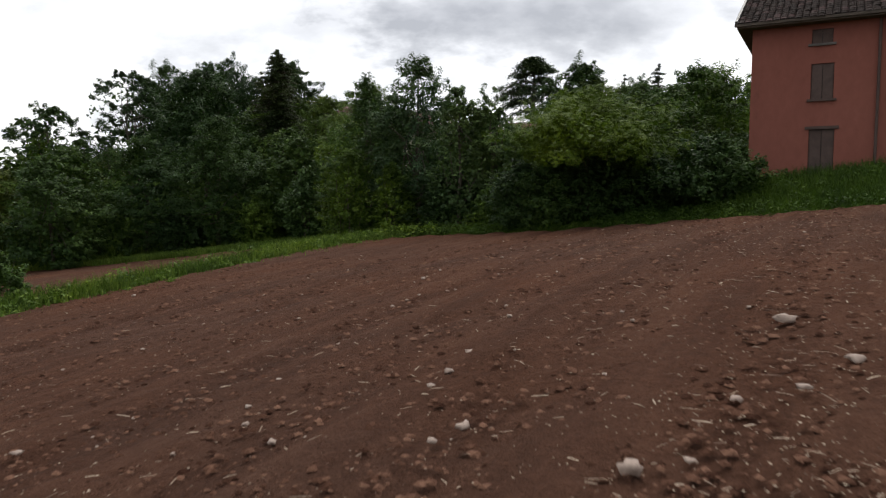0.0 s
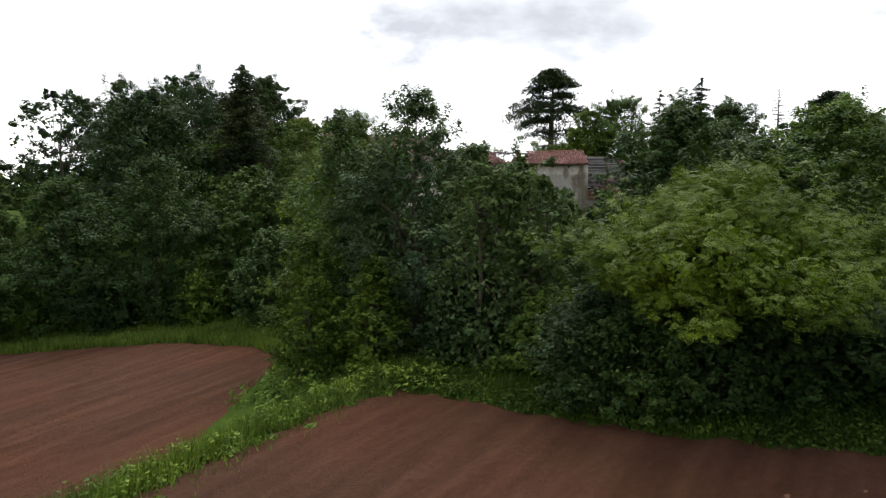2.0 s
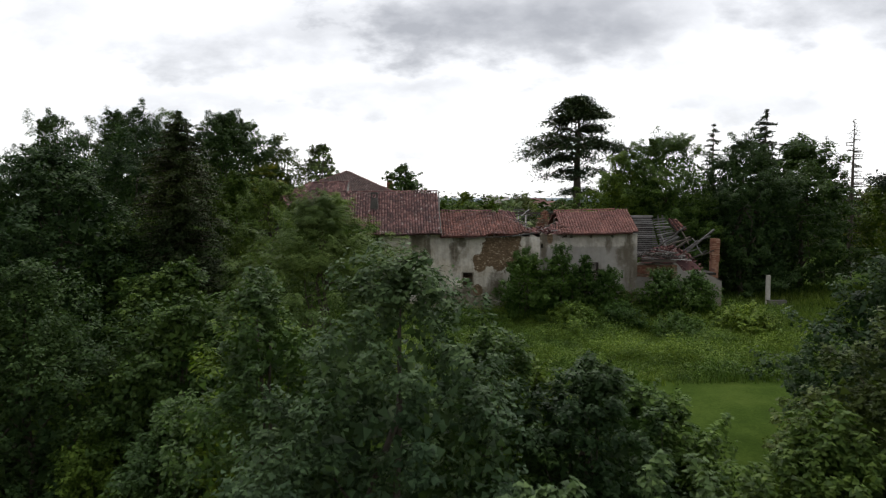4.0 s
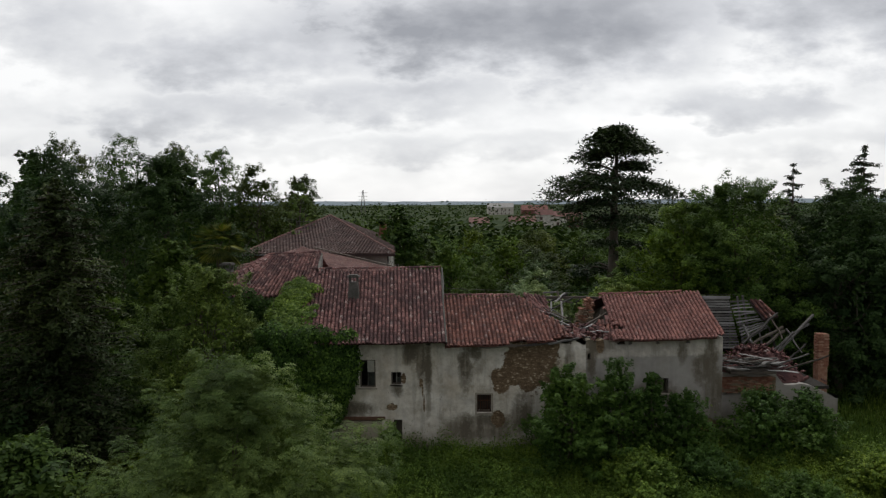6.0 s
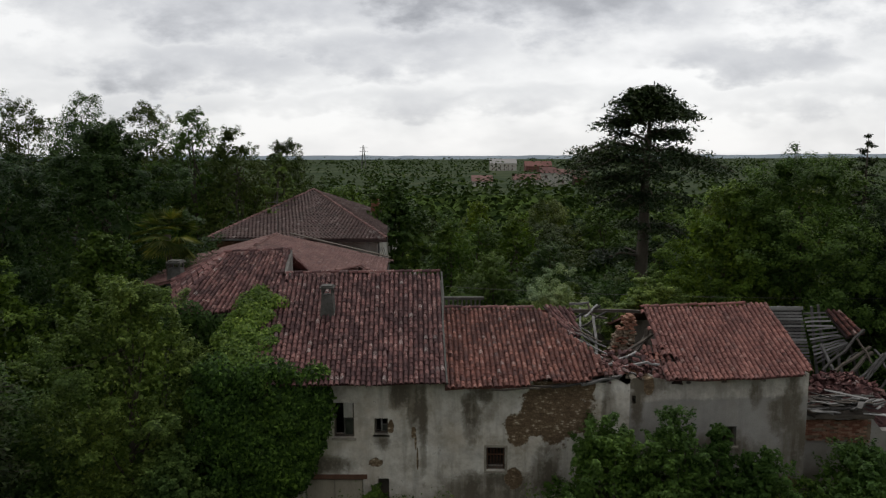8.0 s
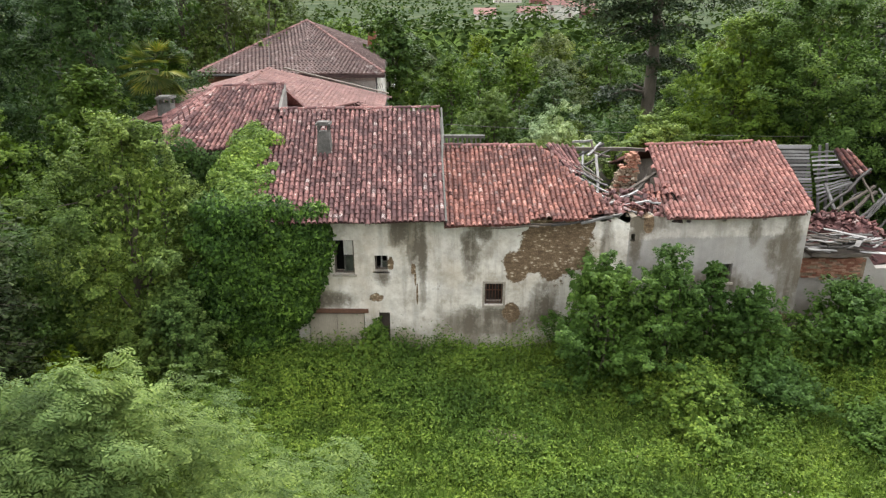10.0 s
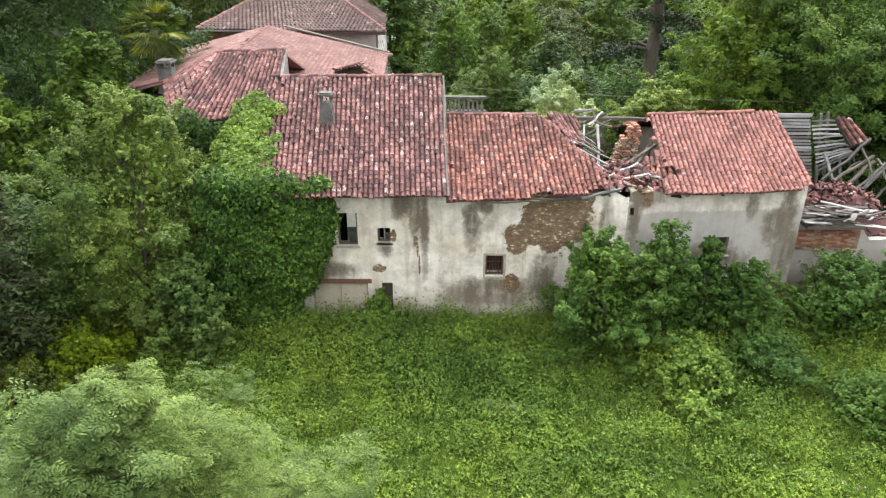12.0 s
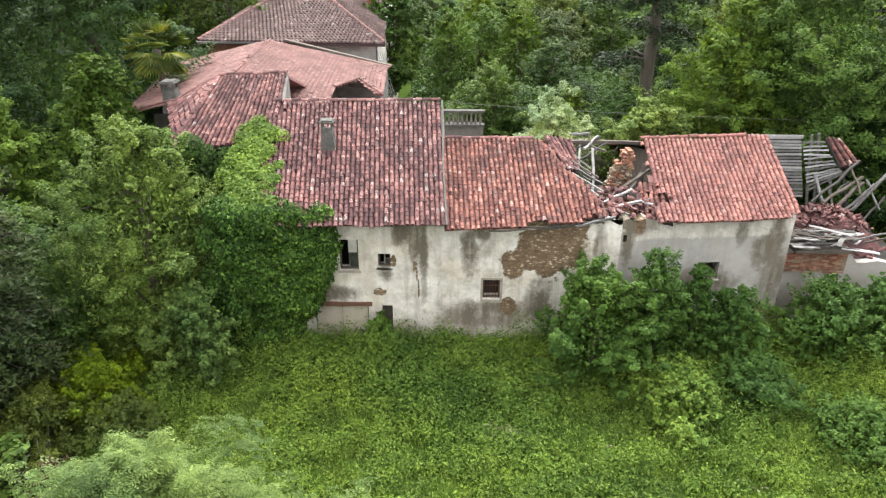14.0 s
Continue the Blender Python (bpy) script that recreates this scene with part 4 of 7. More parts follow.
# trees about the farmhouse
ash = grow("ash_tree", -5.8, 57.0, 10.9, 4.1, LEAF_ASH, "pale green feathery ash tree in the meadow", "tree", 43, leaves=60000, leaf=0.12, clumps=120, low=0.04, point=0.85, slim=0.42, pinnate=0.2)
ash.matrix_basis = ash.matrix_basis @ Matrix.Diagonal((1.15, 0.85, 1.0, 1.0))
grow("maple_tree", -11.5, 71.2, 12.2, 3.0, LEAF_MAPLE, "lush green tree beside the ivy-covered house corner", "tree", 44, leaves=42000, leaf=0.115, clumps=70, low=0.02, point=0.6, gaps=0.25, shoot=1.4)
grow("maple_tree", -16.6, 70.5, 8.8, 3.3, LEAF_MID, "green tree at the meadow's edge", "tree", 45, leaves=16000, leaf=0.16, clumps=120, low=0.02)
grow("shrub", -9.6, 69.4, 6.5, 1.5, LEAF_MAPLE, "green shrub under the ivy", "shrub", 46, leaves=10000, leaf=0.13, **BUSHY)
grow("shrub", -12.6, 67.6, 4.6, 1.6, LEAF_LIME, "olive green shrub at the meadow's edge", "shrub", 47, leaves=8000, leaf=0.15, **BUSHY)
grow("elder_shrub", 4.2, 69.7, 7.5, 1.9, LEAF_ELDER, "green elder shrub against the plastered wall", "shrub", 49, leaves=17000, leaf=0.115, clumps=60, **BUSHY)
grow("elder_shrub", 6.3, 70.0, 7.8, 1.5, LEAF_ELDER, "green elder shrub against the grey wall", "shrub", 50, leaves=10000, leaf=0.12, **BUSHY)
grow("elder_shrub", 8.0, 70.3, 7.2, 0.85, LEAF_ELDER, "narrow green shrub below the window", "shrub", 51, leaves=3500, leaf=0.15, **BUSHY)
grow("elder_shrub", 9.3, 70.1, 6.4, 1.2, LEAF_ELDER, "dark green shrub against the grey wall", "shrub", 52, leaves=6000, leaf=0.13, **BUSHY)
grow("elder_shrub", 12.9, 70.8, 6.2, 1.6, LEAF_ELDER, "green shrub before the collapsed wall", "shrub", 53, leaves=6000, leaf=0.15, **BUSHY)
grow("elder_shrub", 15.2, 71.3, 5.9, 1.5, LEAF_ELDER, "green shrub before the ruined wall", "shrub", 54, leaves=5000, leaf=0.15, **BUSHY)
grow("shrub", -13.5, 66.0, 4.8, 1.7, LEAF_OLIVE, "olive shrub with yellowing leaves in the meadow", "shrub", 161, leaves=7000, leaf=0.1, **BUSHY)
grow("shrub", -10.9, 66.2, 4.3, 1.1, LEAF_OLIVE, "small olive shrub in the meadow", "shrub", 162, leaves=3500, leaf=0.1, **BUSHY)
grow("dry_bramble", -12.3, 64.0, 3.9, 0.7, LEAF_DRY, "withered brown bramble in the meadow", "shrub", 156, leaves=1800, leaf=0.12, **BUSHY)
grow("elder_shrub", -3.3, 70.8, 4.75, 0.5, WEED, "green nettle clump before the small door", "shrub", 152, leaves=2500, leaf=0.12, **BUSHY)
grow("shrub", -2.5, 88.8, 7.6, 1.9, LEAF_MID, "green shrub behind the terrace", "shrub", 153, leaves=5000, leaf=0.2, **BUSHY)
grow("shrub", 9.6, 68.6, 4.2, 1.5, LEAF_ELDER, "dark green bramble in the meadow", "shrub", 154, leaves=5000, leaf=0.13, **BUSHY)
grow("shrub", 12.6, 66.4, 3.9, 1.6, LEAF_ELDER, "dark green bramble in the meadow", "shrub", 155, leaves=5000, leaf=0.13, **BUSHY)
grow("shrub", 6.8, 67.8, 4.3, 1.6, WEED, "low green bramble in the meadow", "shrub", 55, leaves=5000, leaf=0.15, **BUSHY)
grow("shrub", 17.0, 68.0, 4.2, 1.8, WEED, "low green bramble mound in the meadow", "shrub", 56, leaves=5000, leaf=0.16, **BUSHY)
grow("hazel_tree", -18.6, 66.6, 9.4, 2.8, LEAF_MID, "green bushy tree at the meadow's edge", "tree", 140, leaves=15000, leaf=0.15, clumps=110, low=0.0)
grow("hazel_tree", -20.2, 77.0, 12.0, 3.2, LEAF_MID, "green bushy tree behind the meadow", "tree", 141, leaves=13000, leaf=0.19, clumps=100, low=0.0)
grow("linden_tree", -15.9, 78.5, 13.0, 2.2, LEAF_LIME, "yellow-green young tree behind the house", "tree", 57, leaves=12000, leaf=0.2, low=0.1)
grow("linden_tree", -18.0, 84.0, 17.8, 4.6, LEAF_DARK, "tall green tree behind the house", "tree", 58, leaves=36000, leaf=0.17, clumps=58, low=0.1)
grow("linden_tree", -25.0, 83.0, 18.4, 5.6, LEAF_DARK, "tall broad green tree behind the house", "tree", 59, leaves=32000, leaf=0.18, clumps=55, low=0.1)
grow("linden_tree", -32.8, 86.0, 18.0, 4.6, LEAF_DARK, "broad dark green tree of the wood", "tree", 163, leaves=16000, leaf=0.2, clumps=80, low=0.05, point=0.35)
grow("poplar_tree", -28.5, 87.5, 18.4, 2.4, LEAF_DARK, "tall slender poplar behind the house", "tree", 60, leaves=6000, leaf=0.3, low=0.15, gaps=0.7)
for k, (x, y, top, r, m) in enumerate(((-42.0, 116.0, 22.0, 4.8, LEAF_OLIVE), (-36.5, 118.0, 22.4, 4.8, LEAF_MID), (-31.0, 119.0, 21.4, 4.6, LEAF_OLIVE), (-25.8, 117.0, 21.0, 4.6, LEAF_MID), (-21.0, 115.0, 19.0, 4.2, LEAF_OLIVE), (-16.8, 117.0, 17.8, 4.2, LEAF_OLIVE), (-27.5, 98.0, 17.6, 4.4, LEAF_DARK), (-36.0, 90.0, 16.0, 4.6, LEAF_DARK))):
    grow("linden_tree", x, y, top, r, m, "tall green tree of the wood behind the villa", "tree", 120 + k, leaves=13000, leaf=0.22, clumps=90, low=0.05, point=0.35)
grow("thin_tree", -12.8, 97.5, 16.5, 2.0, LEAF_ASH, "thin sparse tree behind the villa", "tree", 61, leaves=2600, leaf=0.24, clumps=34, low=0.45, gaps=1.0)
grow("silver_tree", 4.4, 82.0, 10.7, 2.5, LEAF_SILVER, "silvery grey-green tree behind the ruined roofs", "tree", 62, leaves=20000, leaf=0.12, clumps=50, low=0.1)
grow("apple_tree", 8.8, 82.0, 10.5, 3.0, LEAF_MAPLE, "light green tree behind the ruined roofs", "tree", 63, leaves=24000, leaf=0.14, clumps=45, low=0.1)
grow("apple_tree", 1.7, 89.0, 10.3, 2.3, LEAF_FRESH, "light green tree behind the terrace", "tree", 64, leaves=16000, leaf=0.15, low=0.1)
grow("linden_tree", 13.8, 85.0, 14.5, 3.6, LEAF_MID, "green tree behind the collapsed roof", "tree", 65, leaves=34000, leaf=0.16, clumps=90, low=0.05, point=0.2)
grow("linden_tree", 17.2, 84.5, 15.9, 5.2, LEAF_MID, "broad green tree behind the ruin", "tree", 66, leaves=50000, leaf=0.16, clumps=125, low=0.05, point=0.15)
grow("linden_tree", 22.5, 82.0, 15.6, 4.6, LEAF_DARK, "broad green tree beyond the ruin", "tree", 67, leaves=38000, leaf=0.17, clumps=105, low=0.02, point=0.2)
grow("linden_tree", 28.5, 85.0, 15.8, 5.4, LEAF_DARK, "broad green tree beyond the meadow", "tree", 68, leaves=16000, leaf=0.28, low=0.02)
grow("dark_tree", -5.2, 101.0, 14.4, 3.0, LEAF_DARK, "round dark green tree behind the villa", "tree", 69, leaves=6000, leaf=0.34, low=0.2, point=0.2)
plant("cedar_tree", cedar_meshes(7, 20.0 - height(11.7, 94), 5.2), 11.7, 94.0, "great dark cedar with flat layered boughs", "tree")
plant("spruce", conifer(8, 18.2 - height(25.8, 86), 3.4, NEEDLE, 30, 11, 0.12, 0.25, 0.24), 25.8, 86.0, "dark pointed spruce beyond the ruin", "tree")
plant("spruce", conifer(9, 17.1 - height(22.1, 87.6), 2.3, NEEDLE, 26, 8, 0.2, 0.2, 0.22), 22.1, 87.6, "slender pointed spruce beyond the ruin", "tree")
plant("dead_spruce", conifer(10, 18.0 - height(36.5, 92), 1.8, BARK, 24, 6, 0.3, 0.2, 0.16, 0.8), 36.5, 92.0, "bare grey dying spruce", "tree")
plant("dead_spruce", conifer(20, 16.5 - height(34.0, 92), 1.5, BARK, 20, 6, 0.3, 0.2, 0.16, 0.8), 34.0, 92.0, "bare grey dying spruce", "tree")
plant("cedar_tree", cedar_meshes(17, 15.4 - height(36, 80), 4.0), 36.0, 80.0, "dark cedar beyond the meadow", "tree")


def palm(x, y, top):
    rng = np.random.default_rng(70)
    H = top - height(x, y)
    ob = thing("palm_tree", x, y, height(x, y), "shaggy fan palm with brown dead fronds", "palm")
    V, F = tube([(0, 0, -0.2), (0.05, 0, H * 0.5), (0, 0, H * 0.9)], [0.2, 0.17, 0.15], 8)
    z0 = np.array([x, y, height(x, y)])
    part("trunk", mesh_of("trunk", np.array([tuple(v) for v in V]) + z0, F, BARK, None, True), ob)
    for i in range(42):
        a, el = rng.uniform(0, 2 * math.pi), rng.uniform(-0.9, 1.1)
        d = np.array([math.cos(a) * math.cos(el), math.sin(a) * math.cos(el), math.sin(el)])
        c = np.array([0, 0, H * 0.9]) + d * 0.9
        P = np.repeat(c[None], 14, 0)
        S = np.cross(d, [0, 0, 1.0])
        S /= np.linalg.norm(S)
        verts, faces = [], []
        for j in range(14):
            b = (j - 6.5) / 6.5 * 1.25
            e = d * math.cos(b) + S * math.sin(b)
            tip = c + e * 0.85 + np.array([0, 0, -0.14])
            w = np.cross(e, d + np.array([0, 0, 0.4])) * 0.05 + S * 0.035
            verts += [c, c + e * 0.35 + w, tip, c + e * 0.35 - w]
            faces.append((4 * j, 4 * j + 1, 4 * j + 2, 4 * j + 3))
        part("frond", mesh_of("frond", np.array(verts) + z0, faces, FROND), ob)


palm(-14.4, 82.0, 13.0)

# the wood behind, repeated from a few trees
WILD = [broadleaf(80 + i, 8.0, r, low=lo, leaves=4200, leaf=0.23, mat=m, clumps=64, point=pt) for i, (r, lo, m, pt) in enumerate(
    ((3.2, 0.05, LEAF_MID, 0.4), (2.8, 0.1, LEAF_DARK, 0.5), (3.4, 0.05, LEAF_OLIVE, 0.3), (2.6, 0.05, LEAF_LIME, 0.5), (2.4, 0.1, LEAF_MID, 0.8)))]


def wild_wood():
    rng = np.random.default_rng(90)
    spots = []
    for x0, x1, y0, y1, n, lo, hi in ((-62, -40, 72, 130, 14, 4.5, 7.5), (-40, -27, 100, 130, 10, 9.0, 13.0), (-26, -10, 118, 140, 10, 7.5, 10.0), (-8, 34, 96, 136, 38, 5.5, 8.6), (34, 68, 76, 136, 24, 7.5, 10.5), (20, 40, 50, 74, 12, 7.0, 9.5), (-55, -36, 44, 60, 8, 4, 6), (-2, 9, 84, 98, 6, 4.0, 6.0)):
        for _ in range(n * 30):
            if n <= 0:
                break
            x, y = rng.uniform(x0, x1), rng.uniform(y0, y1)
            if min([math.hypot(x - a, y - b) for a, b in spots] + [99]) < 3.6 or (-18 < x < -1 and 74 < y < 112) or (20 < x < 33 and 60 < y < 81) or (-6 < x < 3 and 82 < y < 93):
                continue
            spots.append((x, y))
            n -= 1
            k = rng.integers(len(WILD)) if y0 > 60 else 1
            h = rng.uniform(lo, hi)
            name = ("wild_tree", "dark green tree of the surrounding wood") if k == 1 else ("wild_tree", "green tree of the surrounding wood")
            plant(name[0], WILD[k], x, y, name[1], "tree", h / 8.0, rng.uniform(0.95, 1.3) * (8.0 / h) ** 0.35, rng.uniform(0, 360), "trees of the surrounding wood")


wild_wood()


def far_woods():
    """The wooded plain beyond, down to the horizon: one sheet of leafy clumps."""
    rng = np.random.default_rng(95)
    P, N, S = [], [], []
    for _ in range(1500):
        y = 132 + 1500 * rng.uniform() ** 2.2
        x = rng.uniform(-0.85, 0.95) * (y - 20)
        if 330 < y < 520 and 20 < x < 0.28 * y:
            continue
        h, r = rng.uniform(5, 9.5) * (1.0 if y < 300 else rng.uniform(0.9, 1.6)), rng.uniform(3, 5.5)
        n = 38 if y < 320 else 15
        d = rng.normal(size=(n, 3))
        d /= np.linalg.norm(d, axis=1, keepdims=True)
        d[:, 2] = np.abs(d[:, 2]) ** 0.7
        k = 1.0 + max(0, y - 300) / 700
        P.append(np.array([x, y, 2.6]) + d * np.array([r * k, r * k, h]) * rng.uniform(0.75, 1.05, (n, 1)))
        N.append(d + np.array([0, 0, 0.5]))
        S.append(np.full((n, 1), 1.4 * k))
    P, N, S = np.concatenate(P), np.concatenate(N), np.concatenate(S)
    V, F = leaf_quads(rng, P, N, S, 0.9, 0.25)
    tagged(new("far_woods", mesh_of("far_woods", V, F, LEAF_FAR)), "far green woods of the plain", "woods", kind="stuff")


far_woods()


def far_hills():
    """A low ridge on the horizon, with distance haze painted into its colour."""
    V, F = [], []
    n = 160
    for i in range(n + 1):
        x = -4200 + 8400 * i / n
        h = 24 + 7 * noise.noise(Vector((i * 0.11, 0.3, 0))) + 4 * noise.noise(Vector((i * 0.6, 1.3, 0)))
        V += [(x, 3900, 0), (x, 4000, h), (x, 4300, h * 0.6), (x, 4500, 0)]
        if i:
            k = 4 * (i - 1)
            F += [(k + j, k + 4 + j, k + 5 + j, k + 1 + j) for j in range(3)]
    tagged(new("far_hills", mesh_of("far_hills", V, F, HILL, None, True)), "low hills on the horizon, tinted blue-grey as haze", "hills", kind="structure")


far_hills()


# ---- grass ----
def blades(name, label, X, Y, tall, wide, mat, seed, z=None):
    rng = np.random.default_rng(seed)
    n = len(X)
    Z = ground(X, Y) - 0.03
    h = (tall * rng.uniform(0.45, 1.15, n))[:, None]
    a = rng.uniform(0, 2 * math.pi, n)
    w = np.stack([np.cos(a), np.sin(a), np.zeros(n)], 1) * wide
    lean = rng.normal(size=(n, 3)) * 0.32 * h
    lean[:, 2] = 0
    B = np.stack([X, Y, Z], 1)
    U = np.array([0, 0, 1.0])
    V = np.stack([B - w * 1.3, B + w * 1.3, B + U * h + lean], 1).reshape(-1, 3)
    F = np.arange(3 * n).reshape(n, 3)
    tagged(new(name, mesh_of(name, V, F, mat)), label, "grass", kind="stuff")


def weeds(name, label, X, Y, tall, size, mat, seed, each=34):
    """Leafy plants: each a small dome of leaves over the ground."""
    rng = np.random.default_rng(seed)
    n = len(X) // each
    tall = np.broadcast_to(tall, len(X))[::each][:n]
    X, Y = X[::each][:n], Y[::each][:n]
    B = np.stack([X, Y, ground(X, Y)], 1)
    w = 0.12 + 0.42 * tall * rng.uniform(0.6, 1.2, n)
    d = rng.normal(size=(n, each, 3))
    d /= np.linalg.norm(d, axis=2, keepdims=True)
    d[:, :, 2] = np.abs(d[:, :, 2])
    k = rng.uniform(0.6, 1.1, (n, each, 1))
    P = B[:, None] + d * k * np.stack([w, w, tall * rng.uniform(0.7, 1.2, n)], 1)[:, None]
    V, F = leaf_quads(rng, P.reshape(-1, 3), (d + np.array([0, 0, 0.5])).reshape(-1, 3), size, 0.6, 0.65, True)
    tagged(new(name, mesh_of(name, V, F, mat)), label, "weeds", kind="stuff")


def patchy(rng, X, Y, scale, keep):
    v = np.array([noise.noise(Vector((x * scale, y * scale, 3.1))) for x, y in zip(X, Y)])
    return v


def meadow():
    rng = np.random.default_rng(100)
    n = 11000
    X, Y = rng.uniform(-17, 20, n), 71.2 - 14.5 * rng.uniform(size=n)
    v = patchy(rng, X, Y, 0.3, 0) + 0.5 * patchy(rng, X, Y, 1.1, 0)
    bare = worn(X, Y) < 1.15
    lush = np.clip(v + 0.2, 0, 1) + 0.6 * smooth(66.8, 70.2, Y)
    ok = ~bare
    X, Y, lush = X[ok], Y[ok], lush[ok]
    tall = 0.12 + 0.85 * lush * rng.uniform(0.4, 1.35, len(X))
    half = rng.uniform(size=len(X)) < np.clip(lush * 2.2, 0.12, 0.95)
    for sel, nm, lb, mat, size, each in ((half, "meadow_weeds", "leafy nettles and brambles of the meadow", WEED, 0.098, 56), (~half, "meadow_herbs", "low green herbs of the meadow", GRASS, 0.078, 40)):
        k = int(sel.sum())
        weeds(nm, lb, np.repeat(X[sel], each), np.repeat(Y[sel], each), np.repeat(tall[sel], each), size, mat, 102 + each, each)
    n = 150
    X, Y = rng.uniform(-15, 18, n), rng.uniform(60, 70.4, n)
    tall = rng.uniform(0.4, 1.2, n) * (0.4 + 0.6 * smooth(-0.2, 0.4, patchy(rng, X, Y, 0.22, 0)))
    k = [int(8 + 14 * h) for h in tall]
    X, Y, tall = np.repeat(X, k) + rng.normal(size=sum(k)) * 0.42, np.repeat(Y, k) + rng.normal(size=sum(k)) * 0.36, np.repeat(tall, k) * rng.uniform(0.6, 1.15, sum(k))
    ok = Y < 70.9
    weeds("bramble_mounds", "green bramble mounds in the meadow", np.repeat(X[ok], 70), np.repeat(Y[ok], 70), np.repeat(tall[ok], 70), 0.085, WEED, 141, 70)
    n = 600
    X = rng.uniform(-8, 17, n)
    Y = np.where(X < 5.5, 70.95, 71.1 + 0.09 * (X - 5.3)) - np.abs(rng.normal(size=n)) * 0.5
    weeds("wall_foot_weeds", "tall nettles along the foot of the wall", np.repeat(X, 90), np.repeat(Y, 90), np.repeat(rng.uniform(0.5, 1.35, n) * (0.6 + 0.9 * smooth(-0.2, 0.5, patchy(rng, X, Y, 0.5, 0))), 90), 0.095, WEED, 140, 90)
    n = 62000
    X, Y = rng.uniform(-17, 24, n), 72 - 16 * rng.uniform(size=n)
    v = patchy(rng, X, Y, 0.3, 0)
    ok = worn(X, Y) > rng.uniform(-0.5, 1.0, n)
    X, Y, v = X[ok], Y[ok], v[ok]
    blades("meadow_grass", "tall rough green grass of the meadow", X, Y, 0.34 + 0.5 * np.clip(v + 0.2, 0, 1), 0.014, GRASS, 101)
    n = 3400
    X, Y = rng.uniform(-4, 28, n), 82.6 + 46 * rng.uniform(size=n)
    ok = ~((X < 1.2) & (Y > 85) & (Y < 87.5))
    weeds("garden_undergrowth", "overgrown green undergrowth behind the farmhouse", np.repeat(X[ok], 26), np.repeat(Y[ok], 26), np.repeat(rng.uniform(0.4, 1.6, int(ok.sum())), 26), 0.36, LEAF_MID, 142, 26)
    X, Y = rng.uniform(17.5, 36, 14000), rng.uniform(70, 88, 14000)
    blades("far_meadow_grass", "rough grass of the meadow beyond the ruin", X, Y, np.full(14000, 0.45), 0.03, GRASS, 103)


def verges():
    rng = np.random.default_rng(110)
    # the grassy bank between the two fields
    t, d = rng.uniform(-36, 2, 50000), rng.normal(size=50000) * 0.62
    X, Y = -2.5 + 0.537 * t + 0.844 * d, 34.5 + 0.844 * t - 0.537 * d
    k = 28000
    blades("bank_grass", "lush green grass on the bank between the fields", X[:k], Y[:k], 0.6 * np.exp(-(d[:k] / 1.1) ** 2) + 0.1, 0.014, GRASS, 111)
    weeds("bank_weeds", "leafy weeds on the bank between the fields", X[k:], Y[k:], 0.6 * np.exp(-(d[k:] / 0.8) ** 2) + 0.05, 0.12, WEED, 112)
    # the verge under the tree line and up to the red house
    X = rng.uniform(-5, 16, 46000)
    Y = field_edge(X) + np.abs(rng.normal(size=46000)) * np.where(X > 8, 4.5, 2.6) - 0.15
    blades("verge_grass", "rough grass of the verge at the field's head", X, Y, np.clip(0.12 + 0.2 * (Y - field_edge(X)), 0.1, 0.42), 0.012, ROUGH, 113)
    X = rng.uniform(-4, 18, 26000)
    Y = field_edge(X) + np.abs(rng.normal(size=26000)) * np.where(X > 8, 3.0, 1.8)
    weeds("verge_weeds", "dark uneven weeds of the verge at the field's head", X, Y, rng.uniform(0.1, 0.6, 26000), 0.1, ROUGH, 116)
    # the far side of the lower field
    X = rng.uniform(-40, -4, 40000)
    Y = far_edge(X) + rng.uniform(size=40000) ** 1.3 * 7.0 - 0.15
    blades("field_edge_grass", "bright green grass beyond the lower field", X, Y, np.full(40000, 0.5), 0.022, GRASS, 114)
    X, Y = rng.uniform(-9, 6, 16000), rng.uniform(33, 46, 16000)
    s = (Y > field_edge(X)) & ((strip_side(X, Y) > 0) | (X > -6.8))
    weeds("thicket_undergrowth", "leafy undergrowth of the thicket", X[s], Y[s], np.full(int(s.sum()), 0.7), 0.17, WEED, 115)


meadow()
verges()


# ---- roofs ----
def tile_piece(L=0.36, r0=0.092, r1=0.08, thick=0.012, seg=5):
    """A half-round clay tile along x, open end (wide) at +x."""
    V, F = [], []
    for x, r in ((0.0, r1), (L, r0)):
        V += [(x, -r * math.cos(math.pi * j / seg), r * math.sin(math.pi * j / seg) * 0.9) for j in range(seg + 1)]
    V += [(L, -(r0 - thick) * math.cos(math.pi * j / seg), (r0 - thick) * math.sin(math.pi * j / seg) * 0.9 - 0.004) for j in range(seg + 1)]
    n = seg + 1
    F = [(j, n + j, n + j + 1, j + 1) for j in range(seg)] + [(n + j, 2 * n + j, 2 * n + j + 1, n + j + 1) for j in range(seg)]
    return np.array(V), F


TILE_V, TILE_F = tile_piece()


def patch(ridge0, ridge1, eave0, eave1, sag=0.0, wave=0.03):
    """A slightly sunken roof slope: u along the ridge, v from ridge to eave."""
    R0, R1, E0, E1 = (np.array(p, float) for p in (ridge0, ridge1, eave0, eave1))

    def at(u, v):
        p = (R0 * (1 - u) + R1 * u) * (1 - v) + (E0 * (1 - u) + E1 * u) * v
        p = p.copy()
        p[2] += -sag * 4 * u * (1 - u) * (0.4 + 0.6 * math.sin(math.pi * v)) + wave * noise.noise(Vector((u * 5 + R0[0], v * 3.5, 1.7)))
        return p
    return at


